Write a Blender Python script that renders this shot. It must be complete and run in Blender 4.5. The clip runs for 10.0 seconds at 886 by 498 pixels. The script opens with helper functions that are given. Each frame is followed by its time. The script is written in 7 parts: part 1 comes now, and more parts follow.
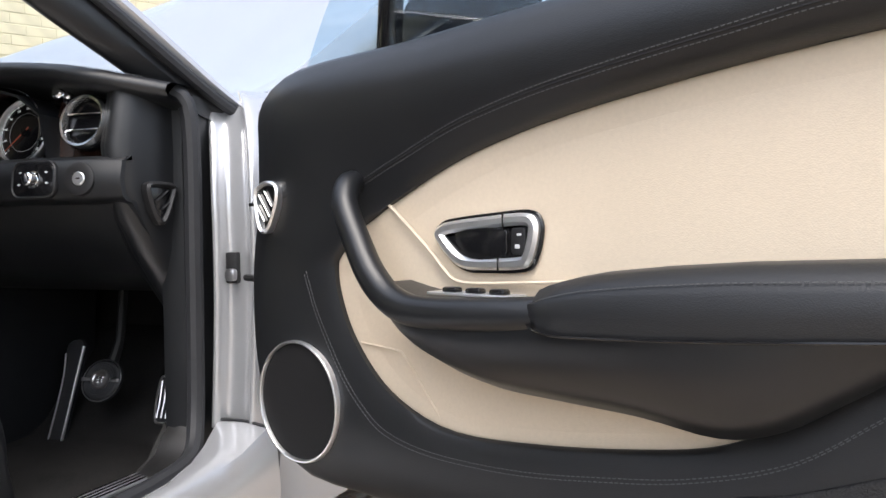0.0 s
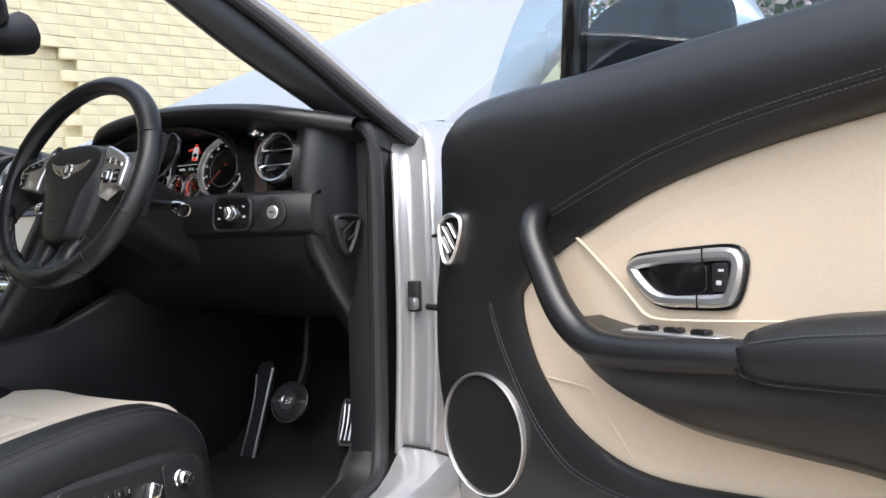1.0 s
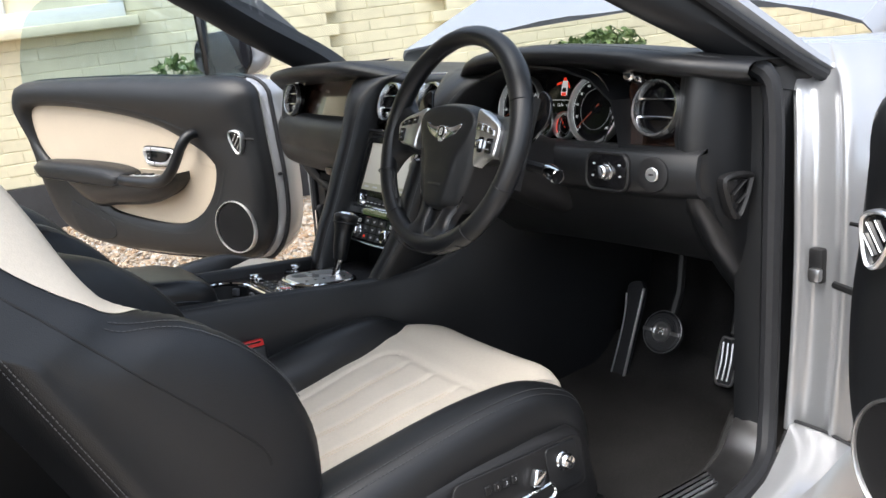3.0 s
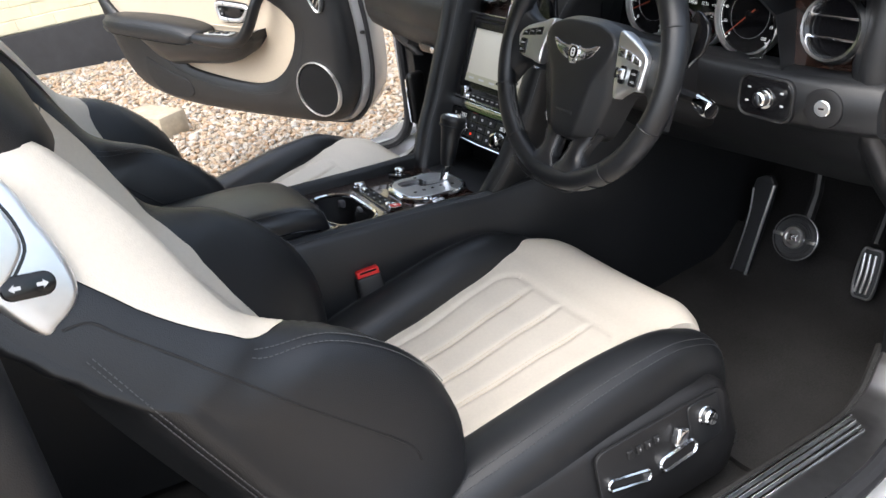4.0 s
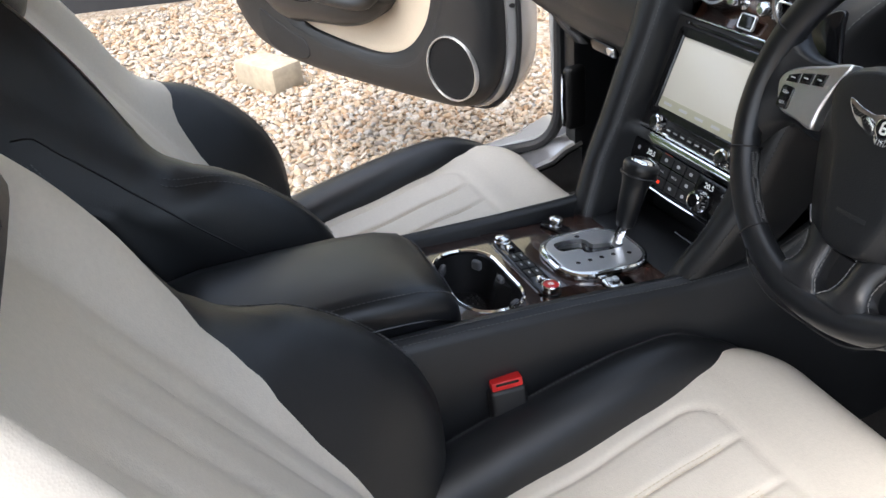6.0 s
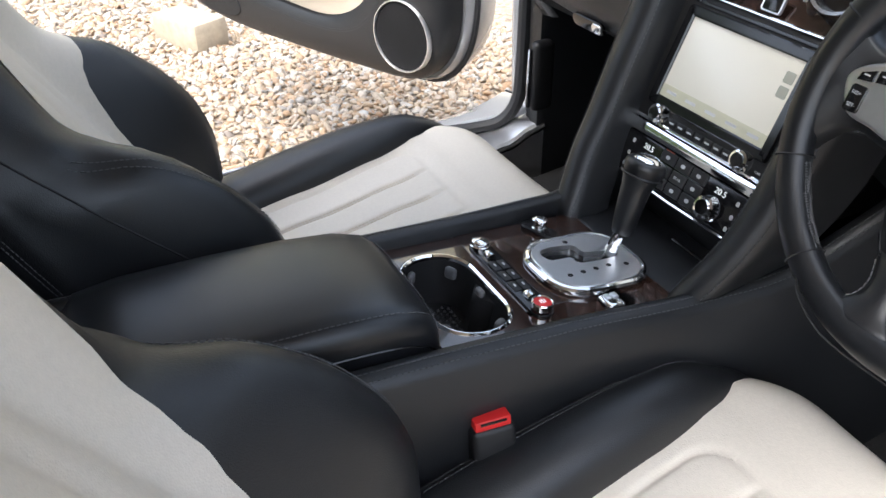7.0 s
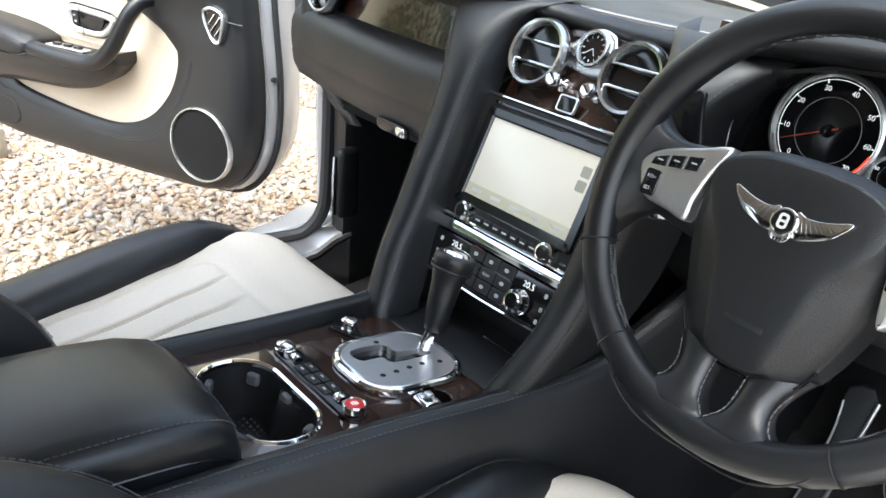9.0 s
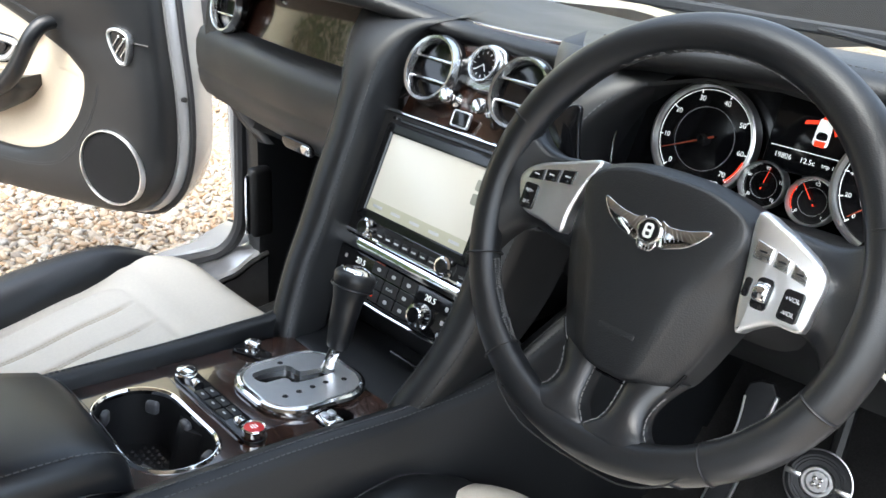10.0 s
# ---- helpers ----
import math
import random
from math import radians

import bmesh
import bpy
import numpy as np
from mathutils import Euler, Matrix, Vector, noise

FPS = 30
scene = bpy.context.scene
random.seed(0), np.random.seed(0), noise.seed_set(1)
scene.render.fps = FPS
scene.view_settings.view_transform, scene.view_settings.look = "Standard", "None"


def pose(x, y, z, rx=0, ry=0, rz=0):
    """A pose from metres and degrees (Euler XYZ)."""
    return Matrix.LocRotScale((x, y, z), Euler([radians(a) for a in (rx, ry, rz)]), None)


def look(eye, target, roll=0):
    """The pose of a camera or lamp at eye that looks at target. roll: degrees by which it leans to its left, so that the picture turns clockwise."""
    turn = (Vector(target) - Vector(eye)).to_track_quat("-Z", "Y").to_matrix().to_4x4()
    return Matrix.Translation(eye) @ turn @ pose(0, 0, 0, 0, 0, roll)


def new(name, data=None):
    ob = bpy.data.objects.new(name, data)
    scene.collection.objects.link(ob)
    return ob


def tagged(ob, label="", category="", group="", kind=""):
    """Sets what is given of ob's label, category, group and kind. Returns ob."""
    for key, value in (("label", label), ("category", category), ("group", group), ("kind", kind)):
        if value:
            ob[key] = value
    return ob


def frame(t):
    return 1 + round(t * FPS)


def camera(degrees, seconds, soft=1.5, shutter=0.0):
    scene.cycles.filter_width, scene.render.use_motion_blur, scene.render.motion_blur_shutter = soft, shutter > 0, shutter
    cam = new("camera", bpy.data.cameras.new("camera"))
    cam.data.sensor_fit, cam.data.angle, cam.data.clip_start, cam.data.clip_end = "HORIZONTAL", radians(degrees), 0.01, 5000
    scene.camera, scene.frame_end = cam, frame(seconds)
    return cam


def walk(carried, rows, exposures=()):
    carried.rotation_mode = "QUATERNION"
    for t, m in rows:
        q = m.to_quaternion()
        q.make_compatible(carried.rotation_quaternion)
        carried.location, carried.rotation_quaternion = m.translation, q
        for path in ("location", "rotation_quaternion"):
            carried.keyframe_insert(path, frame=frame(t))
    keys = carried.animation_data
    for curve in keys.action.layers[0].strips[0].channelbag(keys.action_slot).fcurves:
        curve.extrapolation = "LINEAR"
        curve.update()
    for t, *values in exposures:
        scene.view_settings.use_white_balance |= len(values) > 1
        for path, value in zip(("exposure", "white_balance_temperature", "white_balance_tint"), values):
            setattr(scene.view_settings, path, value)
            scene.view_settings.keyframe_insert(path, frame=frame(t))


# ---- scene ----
cam = camera(55.9, 10.0)
PATH = [
    (0, (1.724, -1.105, 0.766), (1.023, 0.767, 0.701), -0.8),
    (0.5, (1.703, -1.1, 0.781), (0.822, 0.695, 0.741), -1.2),
    (1, (1.684, -1.105, 0.792), (0.642, 0.602, 0.768), -1.4),
    (1.5, (1.682, -1.104, 0.803), (0.493, 0.505, 0.792), -2.0),
    (2, (1.657, -1.1, 0.821), (0.292, 0.362, 0.809), -2.2),
    (2.5, (1.632, -1.076, 0.866), (0.114, 0.217, 0.716), -2.8),
    (3, (1.559, -1.024, 1.076), (-0.047, 0.064, 0.59), -4.7),
    (3.2, (1.541, -1.005, 1.15), (-0.069, -0.003, 0.516), -5.7),
    (4.3, (1.295, -1.0, 1.285), (-0.262, -0.185, 0.329), -7.8),
    (4.5, (1.255, -0.991, 1.294), (-0.314, -0.198, 0.34), -7.7),
    (5, (1.133, -0.92, 1.287), (-0.498, -0.273, 0.328), -7.9),
    (5.2, (1.093, -0.902, 1.286), (-0.564, -0.337, 0.318), -8.0),
    (6.3, (0.843, -0.838, 1.253), (-0.73, -0.219, 0.185), -4.6),
    (6.5, (0.8, -0.837, 1.246), (-0.736, -0.168, 0.153), -3.4),
    (7, (0.715, -0.841, 1.213), (-0.783, -0.106, 0.109), -1.0),
    (7.5, (0.663, -0.842, 1.17), (-0.81, 0.021, 0.129), 1.9),
    (8, (0.662, -0.844, 1.153), (-0.788, 0.18, 0.231), 3.7),
    (8.5, (0.676, -0.84, 1.154), (-0.741, 0.286, 0.302), 4.4),
    (9, (0.691, -0.825, 1.159), (-0.686, 0.364, 0.329), 4.7),
    (9.5, (0.712, -0.799, 1.165), (-0.624, 0.447, 0.35), 4.3),
    (10, (0.729, -0.789, 1.174), (-0.565, 0.508, 0.374), 4.1),
]

EXPOSURE = [(0.0, -0.26, 6450, 10), (2.0, -0.24, 6450, 10), (2.5, -0.32, 6450, 8), (3.2, -0.14, 6450, 8), (4.5, 0.10, 6400, 9), (5.2, 0.06, 6400, 9), (6.5, 0.38, 6350, 9), (7.0, 0.54, 6350, 9), (8.5, 0.74, 6300, 6), (10.0, 0.82, 6300, 5)]
walk(cam, [(t, look(eye, target, roll)) for t, eye, target, roll in PATH], EXPOSURE)

# ---- world and sun: bright overcast daylight ----
world = bpy.data.worlds.new("sky")
world.use_nodes = True
scene.world = world
wn = world.node_tree.nodes
sky = wn.new("ShaderNodeTexSky")
sky.sky_type, sky.sun_disc = "NISHITA", False
sky.sun_elevation, sky.sun_rotation = radians(62), radians(158)
sky.air_density, sky.dust_density = 1.0, 4.0
soft_sky = wn.new("ShaderNodeHueSaturation")
soft_sky.inputs["Saturation"].default_value = 0.6
world.node_tree.links.new(sky.outputs["Color"], soft_sky.inputs["Color"])
world.node_tree.links.new(soft_sky.outputs["Color"], wn["Background"].inputs["Color"])
wn["Background"].inputs["Strength"].default_value = 0.5
sun_data = bpy.data.lights.new("sun", "SUN")
sun_data.energy, sun_data.angle, sun_data.color = 0.9, radians(60), (1.0, 0.99, 0.97)
sun = new("sun", sun_data)
sun.matrix_world = look((1.6, -4.3, 9), (0, 0, 0))


# ---- materials ----
def principled(name, color, rough=0.5, metal=0.0, grain=0.0, grain_scale=200.0, bump=0.0, bump_scale=400.0, coat=0.0,
               spec=0.5, wear=0.0):
    m = bpy.data.materials.new(name)
    m.use_nodes = True
    nt = m.node_tree
    p = nt.nodes["Principled BSDF"]
    p.inputs["Base Color"].default_value = (*color, 1)
    p.inputs["Roughness"].default_value = rough
    p.inputs["Metallic"].default_value = metal
    p.inputs["Coat Weight"].default_value = coat
    p.inputs["Specular IOR Level"].default_value = spec
    co = nt.nodes.new("ShaderNodeTexCoord")
    if grain or wear:
        n1 = nt.nodes.new("ShaderNodeTexNoise")
        n1.inputs["Scale"].default_value, n1.inputs["Detail"].default_value = grain_scale, 4
        nt.links.new(co.outputs["Object"], n1.inputs["Vector"])
        n2 = nt.nodes.new("ShaderNodeTexNoise")
        n2.inputs["Scale"].default_value, n2.inputs["Detail"].default_value = 6.0, 3
        nt.links.new(co.outputs["Object"], n2.inputs["Vector"])
        add = nt.nodes.new("ShaderNodeMath")
        add.operation = "ADD"
        nt.links.new(n1.outputs["Fac"], add.inputs[0])
        nt.links.new(n2.outputs["Fac"], add.inputs[1])
        ramp = nt.nodes.new("ShaderNodeMapRange")
        ramp.inputs["From Min"].default_value, ramp.inputs["From Max"].default_value = 0.6, 1.4
        ramp.inputs["To Min"].default_value, ramp.inputs["To Max"].default_value = 1 - grain, 1 + grain
        nt.links.new(add.outputs[0], ramp.inputs["Value"])
        mul = nt.nodes.new("ShaderNodeVectorMath")
        mul.operation = "SCALE"
        mul.inputs[0].default_value = color
        nt.links.new(ramp.outputs[0], mul.inputs["Scale"])
        nt.links.new(mul.outputs[0], p.inputs["Base Color"])
        if wear:
            rr = nt.nodes.new("ShaderNodeMapRange")
            rr.inputs["From Min"].default_value, rr.inputs["From Max"].default_value = 0.3, 0.7
            rr.inputs["To Min"].default_value, rr.inputs["To Max"].default_value = rough - wear, rough + wear
            nt.links.new(n2.outputs["Fac"], rr.inputs["Value"])
            nt.links.new(rr.outputs[0], p.inputs["Roughness"])
    if bump:
        v = nt.nodes.new("ShaderNodeTexVoronoi")
        v.inputs["Scale"].default_value = bump_scale
        nt.links.new(co.outputs["Object"], v.inputs["Vector"])
        b = nt.nodes.new("ShaderNodeBump")
        b.inputs["Strength"].default_value, b.inputs["Distance"].default_value = bump, 0.001
        nt.links.new(v.outputs["Distance"], b.inputs["Height"])
        nt.links.new(b.outputs[0], p.inputs["Normal"])
    return m


def glass_mat(name, tint, gloss=0.08):
    m = bpy.data.materials.new(name)
    m.use_nodes = True
    nt = m.node_tree
    nt.nodes.remove(nt.nodes["Principled BSDF"])
    tr, gl, mix = nt.nodes.new("ShaderNodeBsdfTransparent"), nt.nodes.new("ShaderNodeBsdfGlossy"), nt.nodes.new("ShaderNodeMixShader")
    tr.inputs[0].default_value = (*tint, 1)
    gl.inputs["Roughness"].default_value = 0.0
    mix.inputs[0].default_value = gloss
    nt.links.new(tr.outputs[0], mix.inputs[1])
    nt.links.new(gl.outputs[0], mix.inputs[2])
    nt.links.new(mix.outputs[0], nt.nodes["Material Output"].inputs[0])
    return m


def veneer_mat():
    m = principled("burr_veneer", (0.05, 0.022, 0.014), 0.16, 0, coat=1.0)
    nt = m.node_tree
    p = nt.nodes["Principled BSDF"]
    p.inputs["Coat Roughness"].default_value = 0.03
    co = nt.nodes.new("ShaderNodeTexCoord")
    mp = nt.nodes.new("ShaderNodeMapping")
    mp.inputs["Scale"].default_value = (6, 22, 22)
    n = nt.nodes.new("ShaderNodeTexNoise")
    n.inputs["Scale"].default_value, n.inputs["Detail"].default_value, n.inputs["Distortion"].default_value = 5.0, 8, 1.6
    r = nt.nodes.new("ShaderNodeValToRGB")
    r.color_ramp.elements[0].color, r.color_ramp.elements[0].position = (0.010, 0.0065, 0.005, 1), 0.3
    r.color_ramp.elements[1].color, r.color_ramp.elements[1].position = (0.060, 0.027, 0.018, 1), 0.72
    nt.links.new(co.outputs["Object"], mp.inputs[0])
    nt.links.new(mp.outputs[0], n.inputs["Vector"])
    nt.links.new(n.outputs["Fac"], r.inputs[0])
    nt.links.new(r.outputs[0], p.inputs["Base Color"])
    return m


def emit_mat(name, color, strength):
    m = bpy.data.materials.new(name)
    m.use_nodes = True
    p = m.node_tree.nodes["Principled BSDF"]
    p.inputs["Base Color"].default_value = (*color, 1)
    p.inputs["Emission Color"].default_value = (*color, 1)
    p.inputs["Emission Strength"].default_value = strength
    p.inputs["Roughness"].default_value = 0.2
    return m


LEATHER = principled("black_leather", (0.0095, 0.0105, 0.0122), 0.43, 0, 0.12, 300, 0.18, 700, wear=0.06, spec=0.6)
LEATHER_SMOOTH = principled("smooth_black_leather", (0.009, 0.010, 0.0118), 0.37, 0, 0.1, 260, 0.1, 800, wear=0.07, spec=0.6)
CREAM = principled("cream_leather", (0.66, 0.56, 0.43), 0.52, 0, 0.05, 220, 0.16, 600, wear=0.05)
CREAM_SEAT = principled("cream_seat_leather", (0.65, 0.595, 0.51), 0.5, 0, 0.05, 200, 0.18, 550, wear=0.06)
SILVER = principled("silver_paint", (0.50, 0.51, 0.53), 0.26, 0.5, 0.04, 1500, coat=1.0)
CHROME = principled("chrome", (0.82, 0.83, 0.84), 0.08, 1.0)
SATIN = principled("satin_metal", (0.90, 0.91, 0.92), 0.36, 1.0, 0.04, 90)
STEEL = principled("brushed_steel", (0.55, 0.55, 0.56), 0.3, 1.0, 0.1, 60)
PLASTIC = principled("black_plastic", (0.011, 0.011, 0.012), 0.5, 0, 0.15, 500, 0.1, 900)
GLOSS = principled("gloss_black_plastic", (0.008, 0.008, 0.009), 0.12, 0)
RUBBER = principled("black_rubber", (0.02, 0.021, 0.024), 0.6, 0, 0.2, 120)
CARPET = principled("black_carpet", (0.026, 0.0255, 0.0255), 0.95, 0, 0.5, 350, 0.8, 900, spec=0.1)
MESH = principled("speaker_cloth", (0.012, 0.012, 0.013), 0.75, 0, 0.3, 900, 0.6, 1600, spec=0.2)
VENEER = veneer_mat()
RED = principled("red_plastic", (0.65, 0.02, 0.02), 0.35, 0)
HEADLINER = principled("cream_headliner", (0.62, 0.55, 0.46), 0.8, 0, 0.06, 300)
THREAD = principled("grey_thread", (0.075, 0.078, 0.082), 0.7)
BRIGHT = principled("bright_metal", (0.66, 0.67, 0.68), 0.24, 1.0, 0.03, 120)
GRILLE = principled("black_grille_cloth", (0.012, 0.0125, 0.0135), 0.6, 0, 0.2, 500, 0.6, 500)
# cup grips: the grey puts the light they reflect into the colour
GRIP_SHEEN = principled("grip_sheen_grey", (0.10, 0.10, 0.105), 0.4, 0, 0.1, 300)
CREAM_THREAD = principled("cream_thread", (0.6, 0.52, 0.4), 0.7)
GLASS = glass_mat("clear_glass", (0.93, 0.97, 0.98))
TINTED = glass_mat("tinted_glass", (0.80, 0.88, 0.92), 0.035)
DARKGLASS = principled("dark_mirror_glass", (0.015, 0.015, 0.018), 0.03, 0.0, spec=0.3)
SCREEN = emit_mat("display_screen", (0.52, 0.50, 0.44), 0.32)
DISPLAY_DARK = principled("dark_display", (0.006, 0.006, 0.007), 0.08)
WHITE_MARK = emit_mat("lit_white_marking", (0.8, 0.82, 0.82), 0.5)
GREY_MARK = principled("grey_marking", (0.55, 0.56, 0.57), 0.5)
RED_MARK = emit_mat("lit_red_marking", (0.9, 0.05, 0.02), 0.7)
ORANGE_MARK = principled("orange_marking", (0.50, 0.085, 0.035), 0.5)
BRICK_PAINT = principled("cream_masonry_paint", (0.72, 0.66, 0.47), 0.85, 0, 0.12, 9, 0.5, 120)
PLINTH = principled("black_masonry_paint", (0.02, 0.02, 0.022), 0.7, 0, 0.3, 14, 0.4, 90)
WHITE_PAINT = principled("white_gloss_paint", (0.75, 0.75, 0.72), 0.4, 0, 0.04, 20)


# ---- mesh tools ----
def part(name, bm, material, parent=None, label="", smooth=35, m=None):
    """One mesh object made from a bmesh, linked under a thing or a part."""
    if m is not None:
        bmesh.ops.transform(bm, matrix=m, verts=bm.verts)
        if m.to_3x3().determinant() < 0:
            bmesh.ops.reverse_faces(bm, faces=bm.faces)
    me = bpy.data.meshes.new(name)
    bm.to_mesh(me)
    bm.free()
    if smooth:
        me.shade_smooth()
        me.set_sharp_from_angle(angle=radians(smooth))
    if material:
        me.materials.append(material)
    ob = new(name, me)
    if parent:
        ob.parent = parent
    if label:
        ob["label"] = label
    return ob


def thing(name, at=(0, 0, 0), label="", category="", group="", kind=""):
    ob = new(name)
    ob.empty_display_size = 0.05
    return tagged(ob, label, category, group, kind)


def spline(pts, n=8, closed=False):
    """Points on a smooth curve through pts, n to a span."""
    P = [Vector(p) for p in pts]
    c, out = len(P), []
    for i in range(c if closed else c - 1):
        if closed:
            a, b, d, e = P[i - 1], P[i], P[(i + 1) % c], P[(i + 2) % c]
        else:
            a, b, d, e = P[max(i - 1, 0)], P[i], P[i + 1], P[min(i + 2, c - 1)]
        for k in range(n):
            t = k / n
            out.append(0.5 * (2 * b + (d - a) * t + (2 * a - 5 * b + 4 * d - e) * t * t + (3 * b - a - 3 * d + e) * t ** 3))
    if not closed:
        out.append(P[-1])
    return out


def lerp_table(table, x):
    """A smooth value at x from a table of (x, value)."""
    if x <= table[0][0]:
        return table[0][1]
    for (a, va), (b, vb) in zip(table, table[1:]):
        if x <= b:
            t = (x - a) / (b - a)
            t = t * t * (3 - 2 * t) * 0.5 + t * 0.5
            return va + (vb - va) * t
    return table[-1][1]


def loft(sections, closed=True, caps=True, ring=False, bm=None):
    """A skin over sections, each a list of points of one length."""
    bm = bm or bmesh.new()
    rows = [[bm.verts.new(p) for p in s] for s in sections]
    n = len(rows[0])
    pairs = list(zip(rows, rows[1:])) + ([(rows[-1], rows[0])] if ring else [])
    for a, b in pairs:
        for i in range(n if closed else n - 1):
            j = (i + 1) % n
            bm.faces.new((a[i], a[j], b[j], b[i]))
    if caps and closed and not ring:
        if caps != "end":
            bm.faces.new(rows[0][::-1])
        bm.faces.new(rows[-1])
    bmesh.ops.recalc_face_normals(bm, faces=bm.faces)
    return bm


def sheet(rows, thick=0.0, away=(0, 1, 0)):
    """An open skin over rows of points, given thickness towards away."""
    if not thick:
        return loft(rows, closed=False, caps=False)
    d = Vector(away).normalized() * thick
    sections = [[Vector(p) for p in r] + [Vector(p) + d for p in reversed(r)] for r in rows]
    return loft(sections)


def tube(path, r, n=10, closed=False, squash=1.0, bm=None):
    """A round bar along a path; r is one radius or one for each point."""
    P = [Vector(p) for p in path]
    c = len(P)
    R = r if isinstance(r, (list, tuple)) else [r] * c
    rings, side = [], None
    for i, p in enumerate(P):
        if closed:
            d = (P[(i + 1) % c] - P[i - 1]).normalized()
        else:
            d = (P[min(i + 1, c - 1)] - P[max(i - 1, 0)]).normalized()
        if side is None:
            side = d.orthogonal().normalized()
        side = (side - d * side.dot(d)).normalized()
        up = d.cross(side)
        rings.append([p + R[i] * (math.cos(a) * side + squash * math.sin(a) * up) for a in [2 * math.pi * k / n for k in range(n)]])
    return loft(rings, ring=closed, bm=bm)


def lathe(profile, n=32, bm=None):
    """A turned form round Z from (radius, height) pairs."""
    bm = bm or bmesh.new()
    rows = []
    for r, h in profile:
        if r < 1e-6:
            rows.append([bm.verts.new((0, 0, h))])
        else:
            rows.append([bm.verts.new((r * math.cos(2 * math.pi * k / n), r * math.sin(2 * math.pi * k / n), h)) for k in range(n)])
    for a, b in zip(rows, rows[1:]):
        for i in range(n):
            j = (i + 1) % n
            if len(a) == 1 and len(b) > 1:
                bm.faces.new((a[0], b[i], b[j]))
            elif len(b) == 1 and len(a) > 1:
                bm.faces.new((a[i], a[j], b[0]))
            elif len(a) > 1:
                bm.faces.new((a[i], a[j], b[j], b[i]))
    bmesh.ops.recalc_face_normals(bm, faces=bm.faces)
    return bm


def rbox(size, r=0.005, seg=3, at=(0, 0, 0)):
    bm = bmesh.new()
    bmesh.ops.create_cube(bm, size=1.0)
    bmesh.ops.scale(bm, vec=size, verts=bm.verts)
    if r:
        bmesh.ops.bevel(bm, geom=bm.edges[:], offset=min(r, min(size) * 0.49), segments=seg, profile=0.5, affect="EDGES", clamp_overlap=True)
    bmesh.ops.translate(bm, vec=at, verts=bm.verts)
    return bm


def inset_outline(pts, d):
    """A closed 2D outline moved inwards by d (outline counter-clockwise or not)."""
    n = len(pts)
    area = sum(pts[i][0] * pts[(i + 1) % n][1] - pts[(i + 1) % n][0] * pts[i][1] for i in range(n))
    s = 1 if area > 0 else -1
    out = []
    for i in range(n):
        a, b, c = Vector(pts[i - 1][:2]), Vector(pts[i][:2]), Vector(pts[(i + 1) % n][:2])
        e, f = (b - a), (c - b)
        e = e.normalized() if e.length else f.normalized()
        f = f.normalized() if f.length else e
        nn = Vector((-(e.y + f.y), e.x + f.x)) * s
        nn = nn.normalized() if nn.length else nn
        k = 1 / max(0.4, nn.dot(Vector((-e.y, e.x)) * s))
        out.append((b.x + nn.x * d * k, b.y + nn.y * d * k))
    return out


def slab(outline, t, r=0.002, base=0.0):
    """A plate from a 2D outline in XY, t thick upwards from base, its upper edge rounded by r."""
    rows = [[(x, y, base) for x, y in outline]]
    for k in range(4):
        a = k / 3 * math.pi / 2
        rows.append([(x, y, base + t - r + r * math.sin(a)) for x, y in inset_outline(outline, r * (1 - math.cos(a)))])
    return loft(rows)


def frame_ring(outline, width, t, r=0.0015, base=0.0):
    """A flat frame with rounded edges, along the inside of a 2D outline."""
    a, b, c = inset_outline(outline, r), inset_outline(outline, width - r), inset_outline(outline, width)
    rows = [[(x, y, base) for x, y in outline], [(x, y, base + t - r) for x, y in outline], [(x, y, base + t) for x, y in a],
            [(x, y, base + t) for x, y in b], [(x, y, base + t - r) for x, y in c], [(x, y, base) for x, y in c]]
    return loft(rows, ring=True)


def round_rect(w, h, r, n=5, cx=0.0, cy=0.0):
    out = []
    for sx, sy, a0 in ((1, 1, 0), (-1, 1, 90), (-1, -1, 180), (1, -1, 270)):
        for k in range(n + 1):
            a = radians(a0 + 90 * k / n)
            out.append((cx + sx * (w / 2 - r) + r * math.cos(a), cy + sy * (h / 2 - r) + r * math.sin(a)))
    return out


def rounded(pts, n=5):
    """A closed 2D outline with its corners rounded off by a spline."""
    return [(p.x, p.y) for p in spline([(x, y, 0) for x, y in pts], n, closed=True)]


def axis_matrix(at, x, y, z):
    m = Matrix((x, y, z)).transposed().to_4x4()
    m.translation = at
    return m


def facing(at, z, up=(0, 0, 1)):
    """A frame whose Z looks along z, with Y as near to up as it can be."""
    z = Vector(z).normalized()
    x = Vector(up).cross(z).normalized()
    return axis_matrix(Vector(at), x, z.cross(x), z)


def stitches(path, pitch=0.0065, length=0.0042, r=0.0007):
    """Short threads along a path, joined in one mesh."""
    P = [Vector(p) for p in path]
    bm, run, nxt = bmesh.new(), 0.0, 0.0
    for a, b in zip(P, P[1:]):
        seg = (b - a).length
        if seg < 1e-7:
            continue
        d = (b - a) / seg
        s = d.orthogonal().normalized()
        u = d.cross(s)
        while nxt < run + seg:
            p = a + d * (nxt - run)
            q = p + d * length
            vs = [bm.verts.new(c + r * (i * s + j * u)) for c in (p, q) for i, j in ((1, 0), (0, 1), (-1, 0), (0, -1))]
            for i in range(4):
                j = (i + 1) % 4
                bm.faces.new((vs[i], vs[j], vs[4 + j], vs[4 + i]))
            nxt += pitch
        run += seg
    return bm


